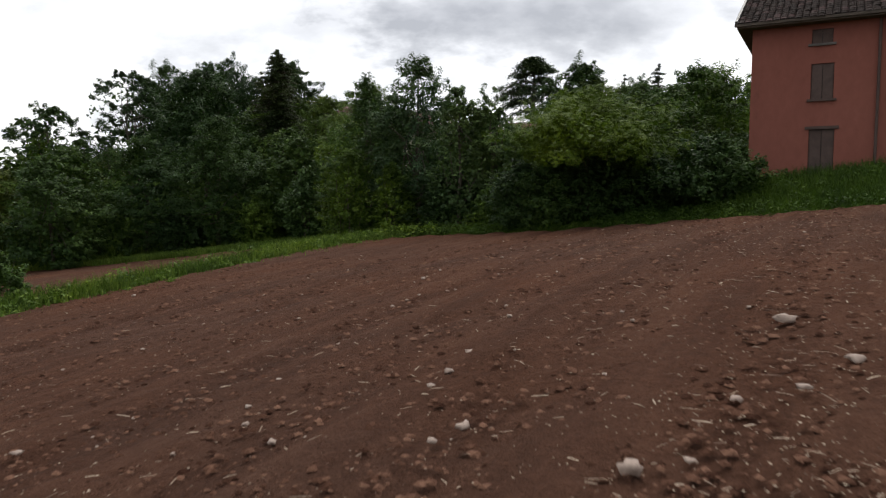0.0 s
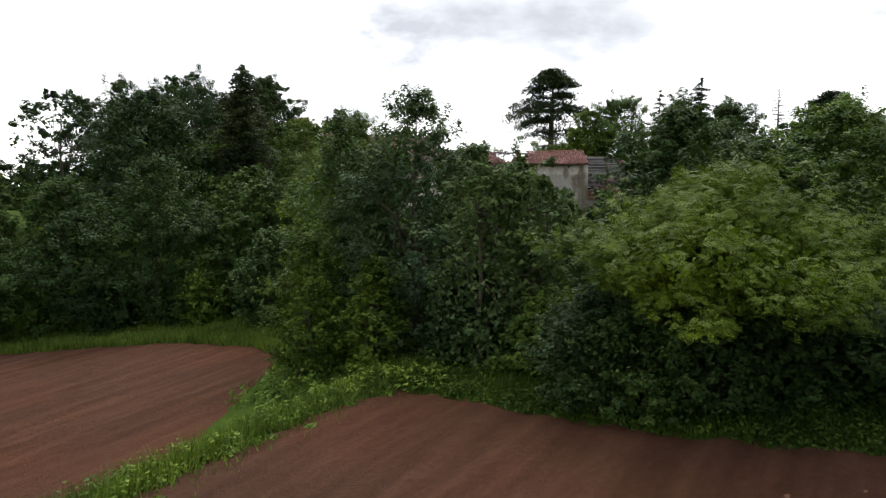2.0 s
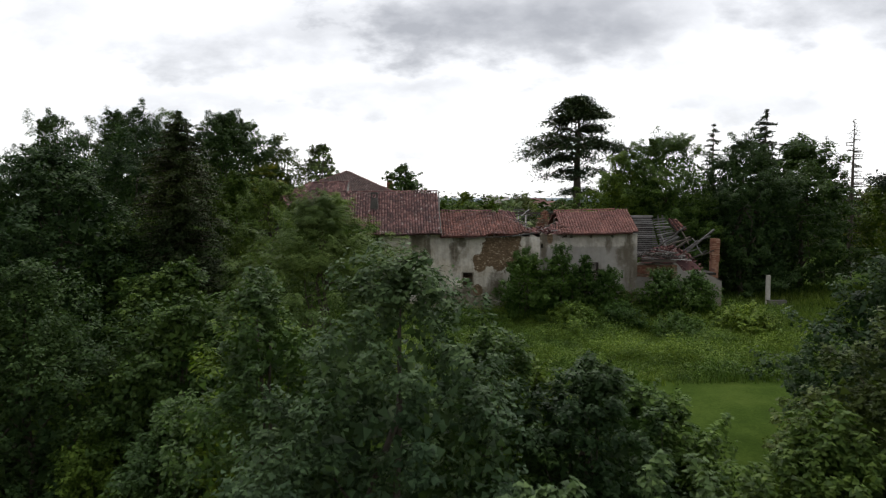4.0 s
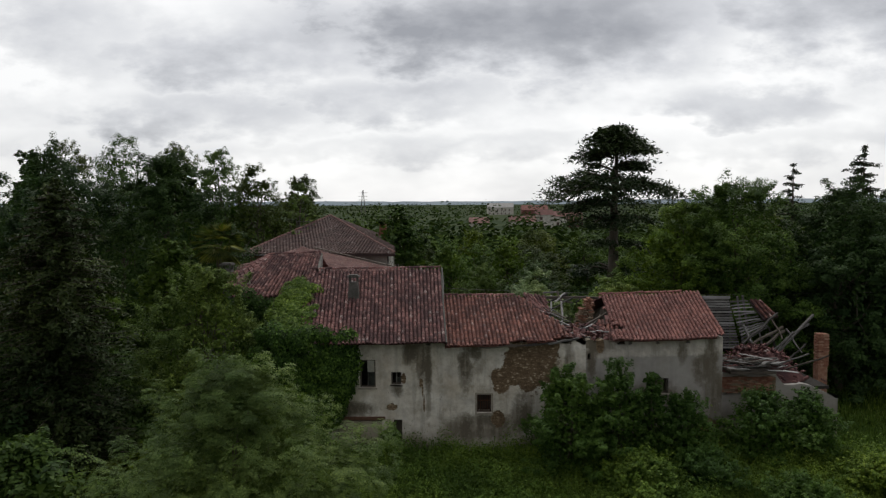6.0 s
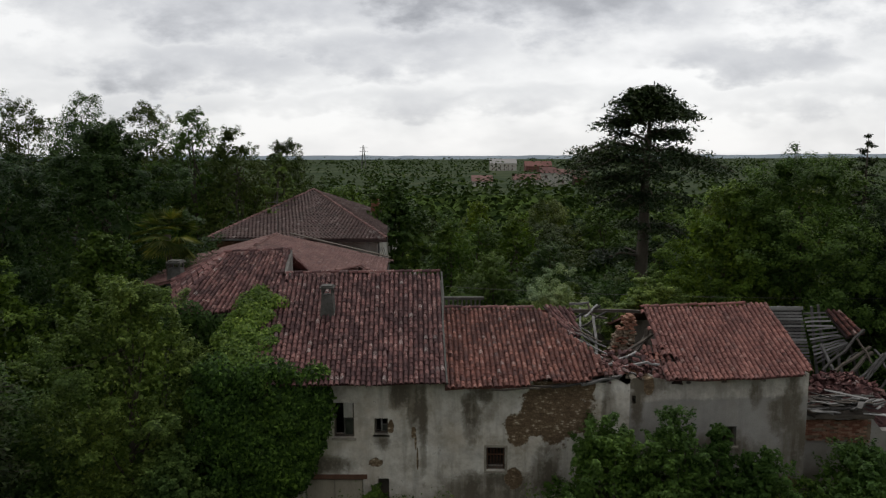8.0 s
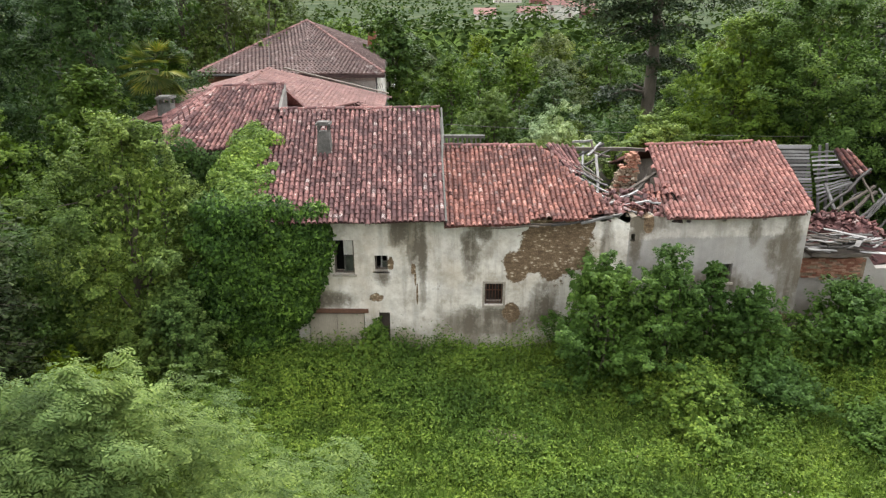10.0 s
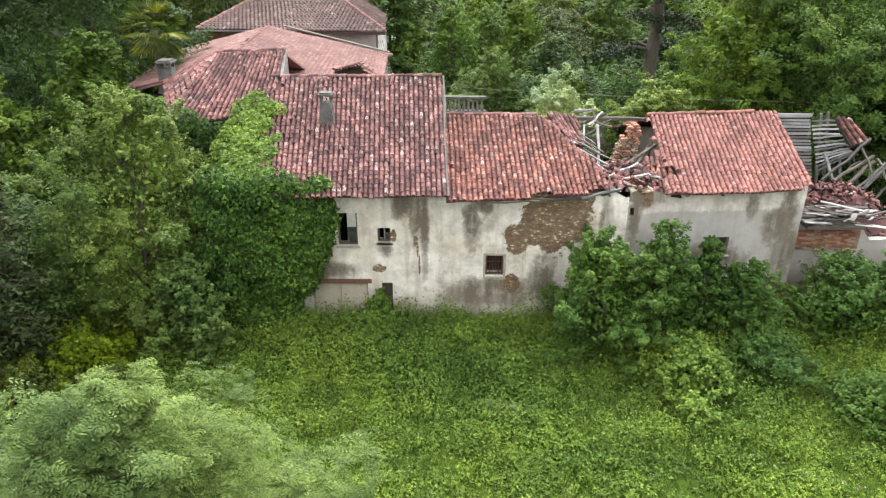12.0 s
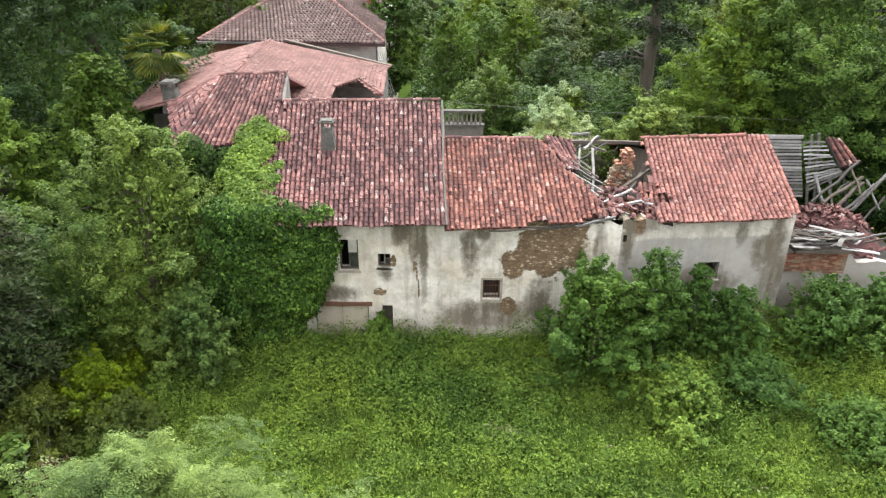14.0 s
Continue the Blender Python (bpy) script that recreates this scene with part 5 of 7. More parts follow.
def deck(name, at, nu, nv, mat, parent, thick=0.1, keep=None, label=""):
    V, F = [], []
    for i in range(nu + 1):
        for j in range(nv + 1):
            p = at(i / nu, min(j / nv, 0.985))
            V += [(p[0], p[1], p[2] - 0.02), (p[0], p[1], p[2] - 0.02 - thick)]

    def k(i, j, s):
        return 2 * (i * (nv + 1) + j) + s

    cells = {(i, j) for i in range(nu) for j in range(nv) if keep is None or keep((i + 0.5) / nu, (j + 0.5) / nv)}
    for i, j in cells:
        F += [(k(i, j, 0), k(i, j + 1, 0), k(i + 1, j + 1, 0), k(i + 1, j, 0)), (k(i, j, 1), k(i + 1, j, 1), k(i + 1, j + 1, 1), k(i, j + 1, 1))]
        for di, dj, a, b in ((-1, 0, (i, j), (i, j + 1)), (1, 0, (i + 1, j + 1), (i + 1, j)), (0, -1, (i + 1, j), (i, j)), (0, 1, (i, j + 1), (i + 1, j + 1))):
            if (i + di, j + dj) not in cells:
                F.append((k(*a, 0), k(*a, 1), k(*b, 1), k(*b, 0)))
    return part(name, mesh_of(name, V, F, mat), parent, label)


def tile_matrix(at, u, v, dv, rng, lift):
    p, q, s = at(u, v), at(u, min(v + dv, 1.0)), at(min(u + 0.02, 1.0), v)
    if v + dv > 1:
        p0 = at(u, v - dv)
        q = p + (p - p0)
    if u + 0.02 > 1:
        s = p + (p - at(u - 0.02, v))
    x = Vector(q - p).normalized()
    z = Vector(s - p).cross(Vector(q - p)).normalized()
    z = z if z.z > 0 else -z
    yv = z.cross(x).normalized()
    m = Matrix((x, yv, z)).transposed().to_4x4()
    m.translation = Vector(p) + z * lift
    w = 1.0
    return m @ pose(rng.normal() * 0.022 * w, rng.normal() * 0.008 * w, rng.uniform(0, 0.012), rng.normal() * 2.2, rng.normal() * 1.0 - 2.6, rng.normal() * 1.6)


def tiled(roof, at, width, slope, mat, seed, keep=None, lone=300, pitch=0.178, row=0.215, shape=(0.8, 0.85, 1.22)):
    """Courses of clay tiles on a slope: the lower courses as single pieces, the rest in one mesh."""
    rng = np.random.default_rng(seed)
    tv = TILE_V * np.array(shape)
    base = mesh_of("tile", tv, TILE_F, mat)
    spots = []
    nc, nr = int(width / pitch), int(slope / row)
    for r in range(nr - 1, -1, -1):
        for c in range(nc):
            u, v = (c + 0.5) / nc, r / nr + 0.3 / nr * noise.noise(Vector((c * 0.23, r * 0.35, seed)))
            if keep is not None and not keep(u + rng.normal() * 0.008, v):
                continue
            spots.append(tile_matrix(at, u, v, 1 / nr, rng, 0.015))
    for m in spots[:lone]:
        ob = new("tile", base)
        ob.parent = roof
        ob.matrix_basis = m
    if spots[lone:]:
        h = np.c_[tv, np.ones(len(tv))]
        V = np.concatenate([(h @ np.array(m).T)[:, :3] for m in spots[lone:]])
        F = [tuple(i + k * len(TILE_V) for i in f) for k in range(len(spots) - lone) for f in TILE_F]
        ob = new("upper_tiles", mesh_of("upper_tiles", V, F, mat))
        ob.parent = roof
        tagged(ob, kind="stuff")


def ridge_tiles(roof, a, b, mat, seed, name="ridge_tile"):
    rng = np.random.default_rng(seed)
    a, b = Vector(a), Vector(b)
    n = max(2, int((b - a).length / 0.36))
    me = mesh_of("ridge_tile", TILE_V * np.array([1.0, 1.15, 1.15]), TILE_F, mat)
    d = (b - a).normalized()
    yv = Vector((0, 0, 1)).cross(d).normalized()
    z = d.cross(yv)
    for i in range(n):
        m = Matrix((d, yv, z)).transposed().to_4x4()
        m.translation = a.lerp(b, i / n) + Vector((0, 0, 0.0 + rng.normal() * 0.01))
        ob = new(name, me)
        ob.parent = roof
        ob.matrix_basis = m @ pose(0, 0, 0, rng.normal() * 3, -2, rng.normal() * 2.5)


# ---- the ruined farmhouse ----
farm = thing("farmhouse", 0, 71.3, 3.0, "long derelict farmhouse with stained plaster and sagging red tile roofs", "house")
WY = 71.3
OPEN_A = [(-5.75, -3.75, 2.9, 4.75), (-3.25, -2.85, 3.0, 4.75), (-4.72, -4.02, 6.2, 7.45), (-3.33, -2.87, 6.32, 6.9), (0.48, 1.12, 5.05, 5.88)]
NOTCH = [(-1.75, -1.55, 8.1, 8.3), (0.62, 0.8, 7.98, 8.2)]


def top_a(x):
    return 8.42 if x < -1.1 else 8.2 if x < 3.9 else 8.2 + 0.12 * math.sin(x * 7)


part("front_wall", wall_mesh("front_wall", -8.4, 5.3, WY, WY + 0.5, 2.4, top_a, OPEN_A + NOTCH, PLASTER), farm, "stained cream plaster wall with bare brown patches")
TURN_C = Matrix.Translation((5.3, WY, 0)) @ pose(0, 0, 0, 0, 0, 5.5)


def c_world(x, y, z):
    return TURN_C @ Vector((x, y, z))


PIVOT = TURN_C
OPEN_C = [(3.0, 3.8, 5.8, 6.5), (0.08, 0.22, 7.42, 7.7), (1.95, 2.1, 8.05, 8.25), (3.2, 3.36, 8.05, 8.25), (4.6, 4.76, 8.05, 8.25)]
part("front_wall", wall_mesh("front_wall", 0.0, 6.3, 0.0, 0.5, 2.4, lambda x: 8.3 if x > 1.2 else 8.22 + 0.12 * math.sin(x * 9), OPEN_C, PLASTER_GREY, PIVOT), farm, "grey patched plaster wall")
part("end_wall", box_mesh("end_wall", [(5.8, 0.52, 2.4, 6.3, 5.0, 8.3)], PLASTER_GREY, PIVOT), farm)
part("back_wall", box_mesh("back_wall", [(-8.4, 82.0, 2.4, 12.0, 82.4, 7.6)], PLASTER), farm)
part("end_wall", box_mesh("end_wall", [(-8.4, WY + 0.52, 2.4, -8.0, 81.98, 8.4)], PLASTER), farm)
part("partition_wall", box_mesh("partition_wall", [(-1.35, WY + 0.52, 2.4, -1.05, 81.98, 8.3)], PLASTER), farm)
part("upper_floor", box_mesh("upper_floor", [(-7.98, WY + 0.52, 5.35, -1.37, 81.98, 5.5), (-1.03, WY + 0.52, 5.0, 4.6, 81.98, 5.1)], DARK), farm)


def gable(name, x0, x1, ya, za, yr, zr, yb, zb, zlow, mat):
    V = [(x, y, z) for x in (x0, x1) for y, z in ((ya, zlow), (yb, zlow), (yb, zb), (yr, zr), (ya, za))]
    return mesh_of(name, V, [(0, 1, 2, 3, 4), (9, 8, 7, 6, 5), (0, 5, 6, 1), (1, 6, 7, 2), (2, 7, 8, 3), (3, 8, 9, 4), (4, 9, 5, 0)], mat)


part("gable", gable("gable", -1.36, -1.06, 71.9, 8.6, 76.75, 10.7, 82.0, 8.4, 8.3, CONCRETE), farm, "bare gable between the two roof heights")
# added dark surface across the open roof end, coloured as the shade inside
part("gable", gable("gable", 7.3, 7.5, 72.6, 8.3, 76.1, 9.2, 81.0, 8.0, 5.2, WOOD_DARK), farm)


def roofs():
    # the higher roof
    at = patch((-8.05, 76.75, 10.92), (-1.18, 76.85, 10.98), (-7.35, 70.55, 8.32), (-0.88, 70.6, 8.3), 0.06, 0.07)
    a = deck("roof", at, 14, 12, TILE_OLD, farm, 0.05, label="high roof slope of dull red weathered tiles")
    tiled(a, at, 6.6, 6.7, TILE_OLD, 201, lambda u, v: not (u < 0.1 and v < 0.12))
    ridge_tiles(a, (-7.9, 76.78, 10.99), (-1.15, 76.86, 11.04), TILE_OLD, 202)
    back = patch((-8.05, 76.8, 10.9), (-1.18, 76.9, 10.96), (-8.05, 82.6, 8.4), (-1.18, 82.6, 8.4))
    deck("back_roof", back, 8, 6, TILE_OLD, farm)
    # the lower orange roof, broken at its end
    at = patch((-1.12, 76.1, 9.62), (4.75, 76.25, 9.62), (-0.92, 70.6, 8.12), (4.75, 71.1, 8.34), 0.05, 0.08)

    def keep(u, v):
        end = 0.73 + 0.27 * min(1.0, max(0.0, (v - 0.2) / 0.62)) + 0.05 * noise.noise(Vector((v * 9, 0.5, 2.0)))
        hole = 0.5 < u < 0.64 and v > 0.93
        return u < end and not hole and not (0.85 < u and v > 0.93)

    b = deck("roof", at, 30, 28, TILE_ORANGE, farm, 0.05, keep, "lower roof slope of orange-red tiles, broken at its end")
    tiled(b, at, 5.8, 5.7, TILE_ORANGE, 203, keep)
    ridge_tiles(b, (-1.0, 76.15, 9.68), (2.6, 76.22, 9.66), TILE_OLD, 204)
    flap = patch((3.0, 76.35, 9.72), (4.15, 76.4, 9.6), (3.75, 74.5, 9.0), (4.65, 74.5, 8.7), 0.1, 0.05)
    f = deck("slipped_roof", flap, 8, 8, TILE_SHADE, farm, 0.04, lambda u, v: u < 0.95 - 0.5 * v * v, "torn piece of tiled roof hanging in the breach")
    tiled(f, flap, 1.15, 2.1, TILE_OLD, 211, lambda u, v: u < 0.95 - 0.5 * v * v)
    back = patch((-1.12, 76.15, 9.6), (4.2, 76.3, 9.6), (-1.12, 82.4, 7.6), (3.6, 82.4, 7.6))
    deck("back_roof", back, 8, 6, TILE_ORANGE, farm)
    # the red roof beyond the breach
    at = patch((6.85, 76.3, 9.6), (12.1, 76.55, 9.72), (6.45, 71.0, 8.3), (11.55, 71.45, 8.38), 0.08, 0.06)

    def keep_c(u, v):
        left = 0.03 + (0.10 if 0.66 < v < 0.8 else 0.0) - (0.1 if v > 0.8 else 0.0)
        return u > left + 0.03 * noise.noise(Vector((v * 11, 0.2, 4.0))) and not (u > 0.94 and v > 0.94)

    c = deck("roof", at, 26, 26, TILE_RED, farm, 0.05, keep_c, "roof slope of bright red tiles beyond the breach")
    tiled(c, at, 5.2, 5.5, TILE_RED, 205, keep_c)
    tongue = patch((6.3, 73.6, 8.75), (7.1, 73.5, 8.9), (6.0, 72.2, 8.12), (7.0, 71.1, 8.2), 0.06, 0.05)
    tg = deck("sagging_roof", tongue, 8, 8, TILE_SHADE, farm, 0.05, None, "sagging tongue of red tiles at the breach")
    tiled(tg, tongue, 1.0, 2.0, TILE_ORANGE, 212)
    ridge_tiles(c, (6.9, 76.32, 9.66), (11.2, 76.5, 9.76), TILE_RED, 206)
    back = patch((6.85, 76.35, 9.58), (12.0, 76.6, 9.7), (6.85, 82.2, 7.6), (12.0, 82.4, 7.6))
    deck("back_roof", back, 8, 6, TILE_RED, farm)
    # the wing with the hip
    at = patch((-10.5, 78.35, 11.6), (-7.65, 78.5, 11.68), (-11.25, 74.2, 9.85), (-7.5, 74.6, 10.02), 0.05, 0.06)
    d = deck("roof", at, 10, 10, TILE_OLD, farm, label="roof slope of dark red tiles over the wing")
    tiled(d, at, 3.5, 4.6, TILE_OLD, 207)
    ridge_tiles(d, (-10.5, 78.35, 11.66), (-7.6, 78.5, 11.74), TILE_OLD, 208)
    hip = patch((-10.55, 78.4, 11.58), (-10.5, 78.33, 11.6), (-12.6, 78.0, 10.5), (-11.3, 74.2, 9.85), 0.0, 0.04)
    e = deck("hip_roof", hip, 8, 8, TILE_SHADE, farm)
    tiled(e, hip, 3.0, 2.3, TILE_OLD, 209, lone=100)
    ridge_tiles(e, (-10.5, 78.33, 11.62), (-11.3, 74.2, 9.9), TILE_OLD, 210)
    wing = patch((-10.5, 78.4, 11.58), (-7.65, 78.55, 11.66), (-12.6, 82.5, 10.2), (-7.65, 82.5, 10.2))
    deck("back_roof", wing, 6, 6, TILE_OLD, farm)
    part("wing_wall", box_mesh("wing_wall", [(-11.0, 74.8, 2.4, -8.45, 82.4, 9.7)], PLASTER), farm)
    part("flashing", mesh_of("flashing", [(-7.72, 78.6, 11.72), (-7.6, 78.6, 11.72), (-7.45, 76.9, 11.05), (-7.57, 76.9, 11.05), (-7.72, 78.6, 10.6), (-7.6, 78.6, 10.6), (-7.45, 76.9, 10.6), (-7.57, 76.9, 10.6)],
         [(0, 3, 2, 1), (0, 4, 7, 3), (1, 2, 6, 5), (2, 3, 7, 6), (0, 1, 5, 4), (4, 5, 6, 7)], CONCRETE), farm, "pale rendered upstand")


roofs()


def chimney(x, y, zb, zt, w, parent, mat=SOOTY):
    V = [(x + sx * k, y + sy * k, z) for k, z in ((w * 1.25, zb), (w * 0.88, zt - 0.35)) for sx, sy in ((-1, -1), (1, -1), (1, 1), (-1, 1))]
    body = part("chimney", mesh_of("chimney", V, [(3, 2, 1, 0), (4, 5, 6, 7), (0, 1, 5, 4), (1, 2, 6, 5), (2, 3, 7, 6), (3, 0, 4, 7)], mat), parent, "squat grey rendered chimney")
    t = w * 0.5
    for sx in (-1, 1):
        for sy in (-1, 1):
            part("chimney_pillar", box_mesh("chimney_pillar", [(x + sx * w * 0.78 - t / 4, y + sy * w * 0.78 - t / 4, zt - 0.35, x + sx * w * 0.78 + t / 4, y + sy * w * 0.78 + t / 4, zt - 0.12)], SOOTY), body)
    part("cap", box_mesh("cap", [(x - w * 1.15, y - w * 1.15, zt - 0.12, x + w * 1.15, y + w * 1.15, zt - 0.05), (x - w * 0.9, y - w * 0.9, zt - 0.05, x + w * 0.9, y + w * 0.9, zt)], SOOTY), body)


part("verge", beam("verge", (-1.13, 76.85, 11.02), (-0.86, 70.62, 8.36), 0.07, 0.08, SOOTY, 0.025, 9), farm, "grey mortar verge at the end of the high roof")
chimney(-5.35, 74.35, 9.5, 10.95, 0.23, farm)


def window(x0, x1, z0, z1, y, bars=0, cross=True, label="", half=False, m=None):
    w = 0.06
    fr = part("window", box_mesh("window", [(x0, y, z0, x0 + w, y + 0.08, z1), (x1 - w, y, z0, x1, y + 0.08, z1), (x0 + w, y, z0, x1 - w, y + 0.08, z0 + w), (x0 + w, y, z1 - w, x1 - w, y + 0.08, z1)], WOOD_DARK, m), farm, label)
    if cross:
        mx, mz = (x0 + x1) / 2, (z0 + z1) / 2
        part("glazing_bar", box_mesh("glazing_bar", [(mx - 0.025, y + 0.01, z0 + w, mx + 0.025, y + 0.07, z1 - w)], WOOD, m), fr)
        part("glazing_bar", box_mesh("glazing_bar", [(mx + 0.025, y + 0.012, mz - 0.02, x1 - w, y + 0.068, mz + 0.02)], WOOD, m), fr)
        part("pane", box_mesh("pane", [(mx + 0.025, y + 0.03, z0 + w, x1 - w, y + 0.036, mz - 0.02)], GLASS, m), fr)
        if half:
            part("board", box_mesh("board", [(mx - 0.02, y - 0.012, mz + 0.05, x1 - w, y - 0.002, z1 - w)], PLASTER_WHITE, m), fr, "white board nailed over the upper half")
    for i in range(bars):
        x = x0 + (x1 - x0) * (i + 0.5) / bars
        part("bar", box_mesh("bar", [(x - 0.01, y - 0.04, z0, x + 0.01, y - 0.02, z1)], IRON, m), fr)
    if bars:
        part("cross_bar", box_mesh("cross_bar", [(x0, y - 0.02, (z0 + z1) / 2 + 0.1, x1, y - 0.005, (z0 + z1) / 2 + 0.13)], IRON, m), fr)
    part("sill", box_mesh("sill", [(x0 - 0.07, y - 0.2, z0 - 0.07, x1 + 0.07, y - 0.001, z0 - 0.005)], SILL, m), fr)
    return fr


window(-4.72, -4.02, 6.2, 7.45, WY + 0.16, half=True, label="tall dark broken window with a white board")
window(-3.33, -2.87, 6.32, 6.9, WY + 0.2, label="small dark broken window")
window(0.48, 1.12, 5.05, 5.88, WY + 0.14, bars=6, cross=False, label="dark window with rusty iron bars")
part("window_surround", box_mesh("window_surround", [(0.4, WY - 0.025, 4.97, 0.478, WY - 0.002, 5.95), (1.122, WY - 0.025, 4.97, 1.2, WY - 0.002, 5.95), (0.478, WY - 0.025, 5.882, 1.122, WY - 0.002, 5.95)], SILL), farm)
window(3.0, 3.8, 5.8, 6.5, 0.14, cross=False, label="dark window opening with a grey frame", m=PIVOT)
door = part("garage_door", box_mesh("garage_door", [(-5.72, WY + 0.1, 2.9, -3.78, WY + 0.14, 4.7)], WOOD_DARK), farm, "faded wooden garage door")
for i in range(2):
    part("panel", box_mesh("panel", [(-5.7 + i * 0.97, WY + 0.06, 2.92, -4.75 + i * 0.97, WY + 0.098, 4.66)], PANEL), door)
part("lintel", box_mesh("lintel", [(-5.9, WY - 0.06, 4.75, -3.6, WY - 0.003, 4.9)], IRON), farm, "rusty lintel over the garage door")
part("small_door", box_mesh("small_door", [(-3.25, WY + 0.3, 2.9, -2.85, WY + 0.34, 4.7)], WOOD_DARK), farm)


def mound(name, x, y, z, rx, ry, h, seed, mat):
    rng = np.random.default_rng(seed)
    V, F, n, k = [(x, y, z + h)], [], 18, 6
    for j in range(1, k + 1):
        for i in range(n):
            a, t = 2 * math.pi * i / n, j / k
            V.append((x + math.cos(a) * rx * t * rng.uniform(0.92, 1.08), y + math.sin(a) * ry * t * rng.uniform(0.92, 1.08), z + h * (1 - t * t) * rng.uniform(0.8, 1.15)))
    F = [(0, 1 + i, 1 + (i + 1) % n) for i in range(n)]
    for j in range(k - 1):
        o = 1 + j * n
        F += [(o + i, o + n + i, o + n + (i + 1) % n, o + (i + 1) % n) for i in range(n)]
    return mesh_of(name, V, F, mat, None, True)


def breach():
    """Fallen timbers, a broken brick pier and rubble between the roofs."""
    rng = np.random.default_rng(220)
    pier = part("brick_pier", wall_mesh("brick_pier", 5.5, 6.2, 74.7, 75.0, 5.0, lambda x: 9.1 - 1.2 * max(0.0, 5.75 - x), [], OCHRE), farm, "broken masonry pier of brick and rubble standing in the breach")
    V, F = boxes([(-0.12, -0.06, -0.03, 0.12, 0.06, 0.03)])
    me = [mesh_of("brick", V, F, m) for m in (BRICK, BRICK, OCHRE, RUBBLE_PALE)]
    for r in range(30):
        z = 7.65 + r * 0.07
        lo, hi = 5.38 + 0.26 * max(0.0, z - 7.9) + rng.normal() * 0.03, 6.28 if z < 9.05 else 6.3
        if z > 9.2:
            lo = 5.98
        for y in (74.64, 74.77, 74.9, 75.03):
            x = lo + (r % 2) * 0.1 + rng.normal() * 0.03
            while x < hi - 0.05:
                if z < 9.0 or z > 9.2 or rng.uniform() < 0.6:
                    ob = new("brick", me[(0, 2, 2, 3)[rng.integers(0, 4)] if z < 9.15 else 0])
                    ob.parent = pier
                    ob.matrix_basis = pose(x + rng.normal() * 0.015, y + rng.normal() * 0.025, z + rng.normal() * 0.008, rng.normal() * 5, rng.normal() * 5, rng.normal() * 12) @ Matrix.Diagonal((rng.uniform(0.5, 1.05), 1, rng.uniform(0.7, 1.15), 1))
                x += 0.235
    for i, (a, b, w) in enumerate((((4.1, 76.2, 9.55), (6.95, 76.3, 9.5), 0.16), ((4.6, 75.9, 9.35), (5.2, 76.4, 9.75), 0.08), ((4.4, 75.4, 9.1), (5.6, 76.2, 9.55), 0.07), ((4.3, 76.5, 9.6), (5.4, 75.6, 9.3), 0.09), ((3.9, 74.2, 8.95), (4.9, 73.2, 8.6), 0.06),
                                   ((4.0, 74.7, 9.05), (5.0, 73.7, 8.7), 0.06), ((4.0, 75.1, 9.1), (4.9, 74.1, 8.8), 0.06), ((3.8, 73.8, 8.9), (4.7, 72.9, 8.55), 0.06), ((4.9, 75.9, 9.4), (4.6, 73.4, 8.5), 0.1), ((5.7, 73.0, 8.4), (6.7, 74.7, 8.9), 0.1),
                                   ((5.0, 72.2, 8.35), (6.9, 72.9, 8.5), 0.12), ((2.6, 70.85, 8.12), (4.9, 71.25, 8.4), 0.07), ((1.6, 70.95, 8.12), (3.1, 71.0, 8.2), 0.09), ((5.9, 73.2, 8.4), (6.5, 72.2, 8.5), 0.08), ((4.7, 72.4, 8.3), (5.6, 71.7, 8.35), 0.09), ((6.5, 74.2, 7.0), (6.75, 74.6, 9.2), 0.14), ((4.1, 76.6, 9.72), (4.9, 76.6, 9.8), 0.1), ((4.2, 76.0, 9.3), (5.3, 76.3, 9.72), 0.1), ((4.8, 76.3, 9.85), (5.0, 76.0, 9.2), 0.07), ((4.5, 76.4, 9.6), (4.35, 75.2, 8.8), 0.08),
                                   ((3.8, 75.2, 9.05), (4.6, 74.3, 8.6), 0.05), ((3.7, 74.9, 9.0), (4.5, 74.0, 8.55), 0.05), ((3.9, 75.5, 9.15), (4.7, 74.6, 8.75), 0.05), ((4.1, 75.7, 9.3), (4.75, 74.9, 8.85), 0.05), ((5.0, 73.0, 8.3), (6.9, 74.6, 9.0), 0.12), ((4.7, 72.7, 8.3), (6.0, 73.4, 8.6), 0.1), ((5.6, 75.6, 9.3), (5.8, 75.3, 9.6), 0.06), ((0.6, 70.75, 8.1), (2.2, 70.8, 8.14), 0.07), ((3.6, 70.9, 8.2), (5.0, 71.3, 8.42), 0.09))):
        part("broken_batten" if w < 0.09 else "fallen_beam", beam("beam", a, b, w, w * 0.8, (WOOD_DARK, WOOD_PALE, WOOD)[i % 3], 0.02, i), farm)
    base = mesh_of("loose_tile", TILE_V, TILE_F, TILE_OLD)
    for i in range(110):
        x, y = rng.uniform(3.7, 6.6), rng.uniform(71.4, 73.6)
        ob = new("loose_tile", base)
        ob.parent = farm
        ob.matrix_parent_inverse = farm.matrix_basis.inverted()
        ob.matrix_basis = pose(x, y, 8.22 + 0.16 * (y - 71.4) - 0.25 * abs(x - 5.2) * 0.1 + rng.uniform(0, 0.12), rng.uniform(-40, 40), rng.uniform(-30, 40), rng.uniform(0, 360)) @ Matrix.Diagonal((rng.uniform(0.4, 0.9), 1, 1, 1))
    part("rubble", mound("rubble", 5.2, 73.0, 7.75, 1.7, 1.1, 0.6, 221, CLOD), farm, "heaped earth and broken tile on the wall")
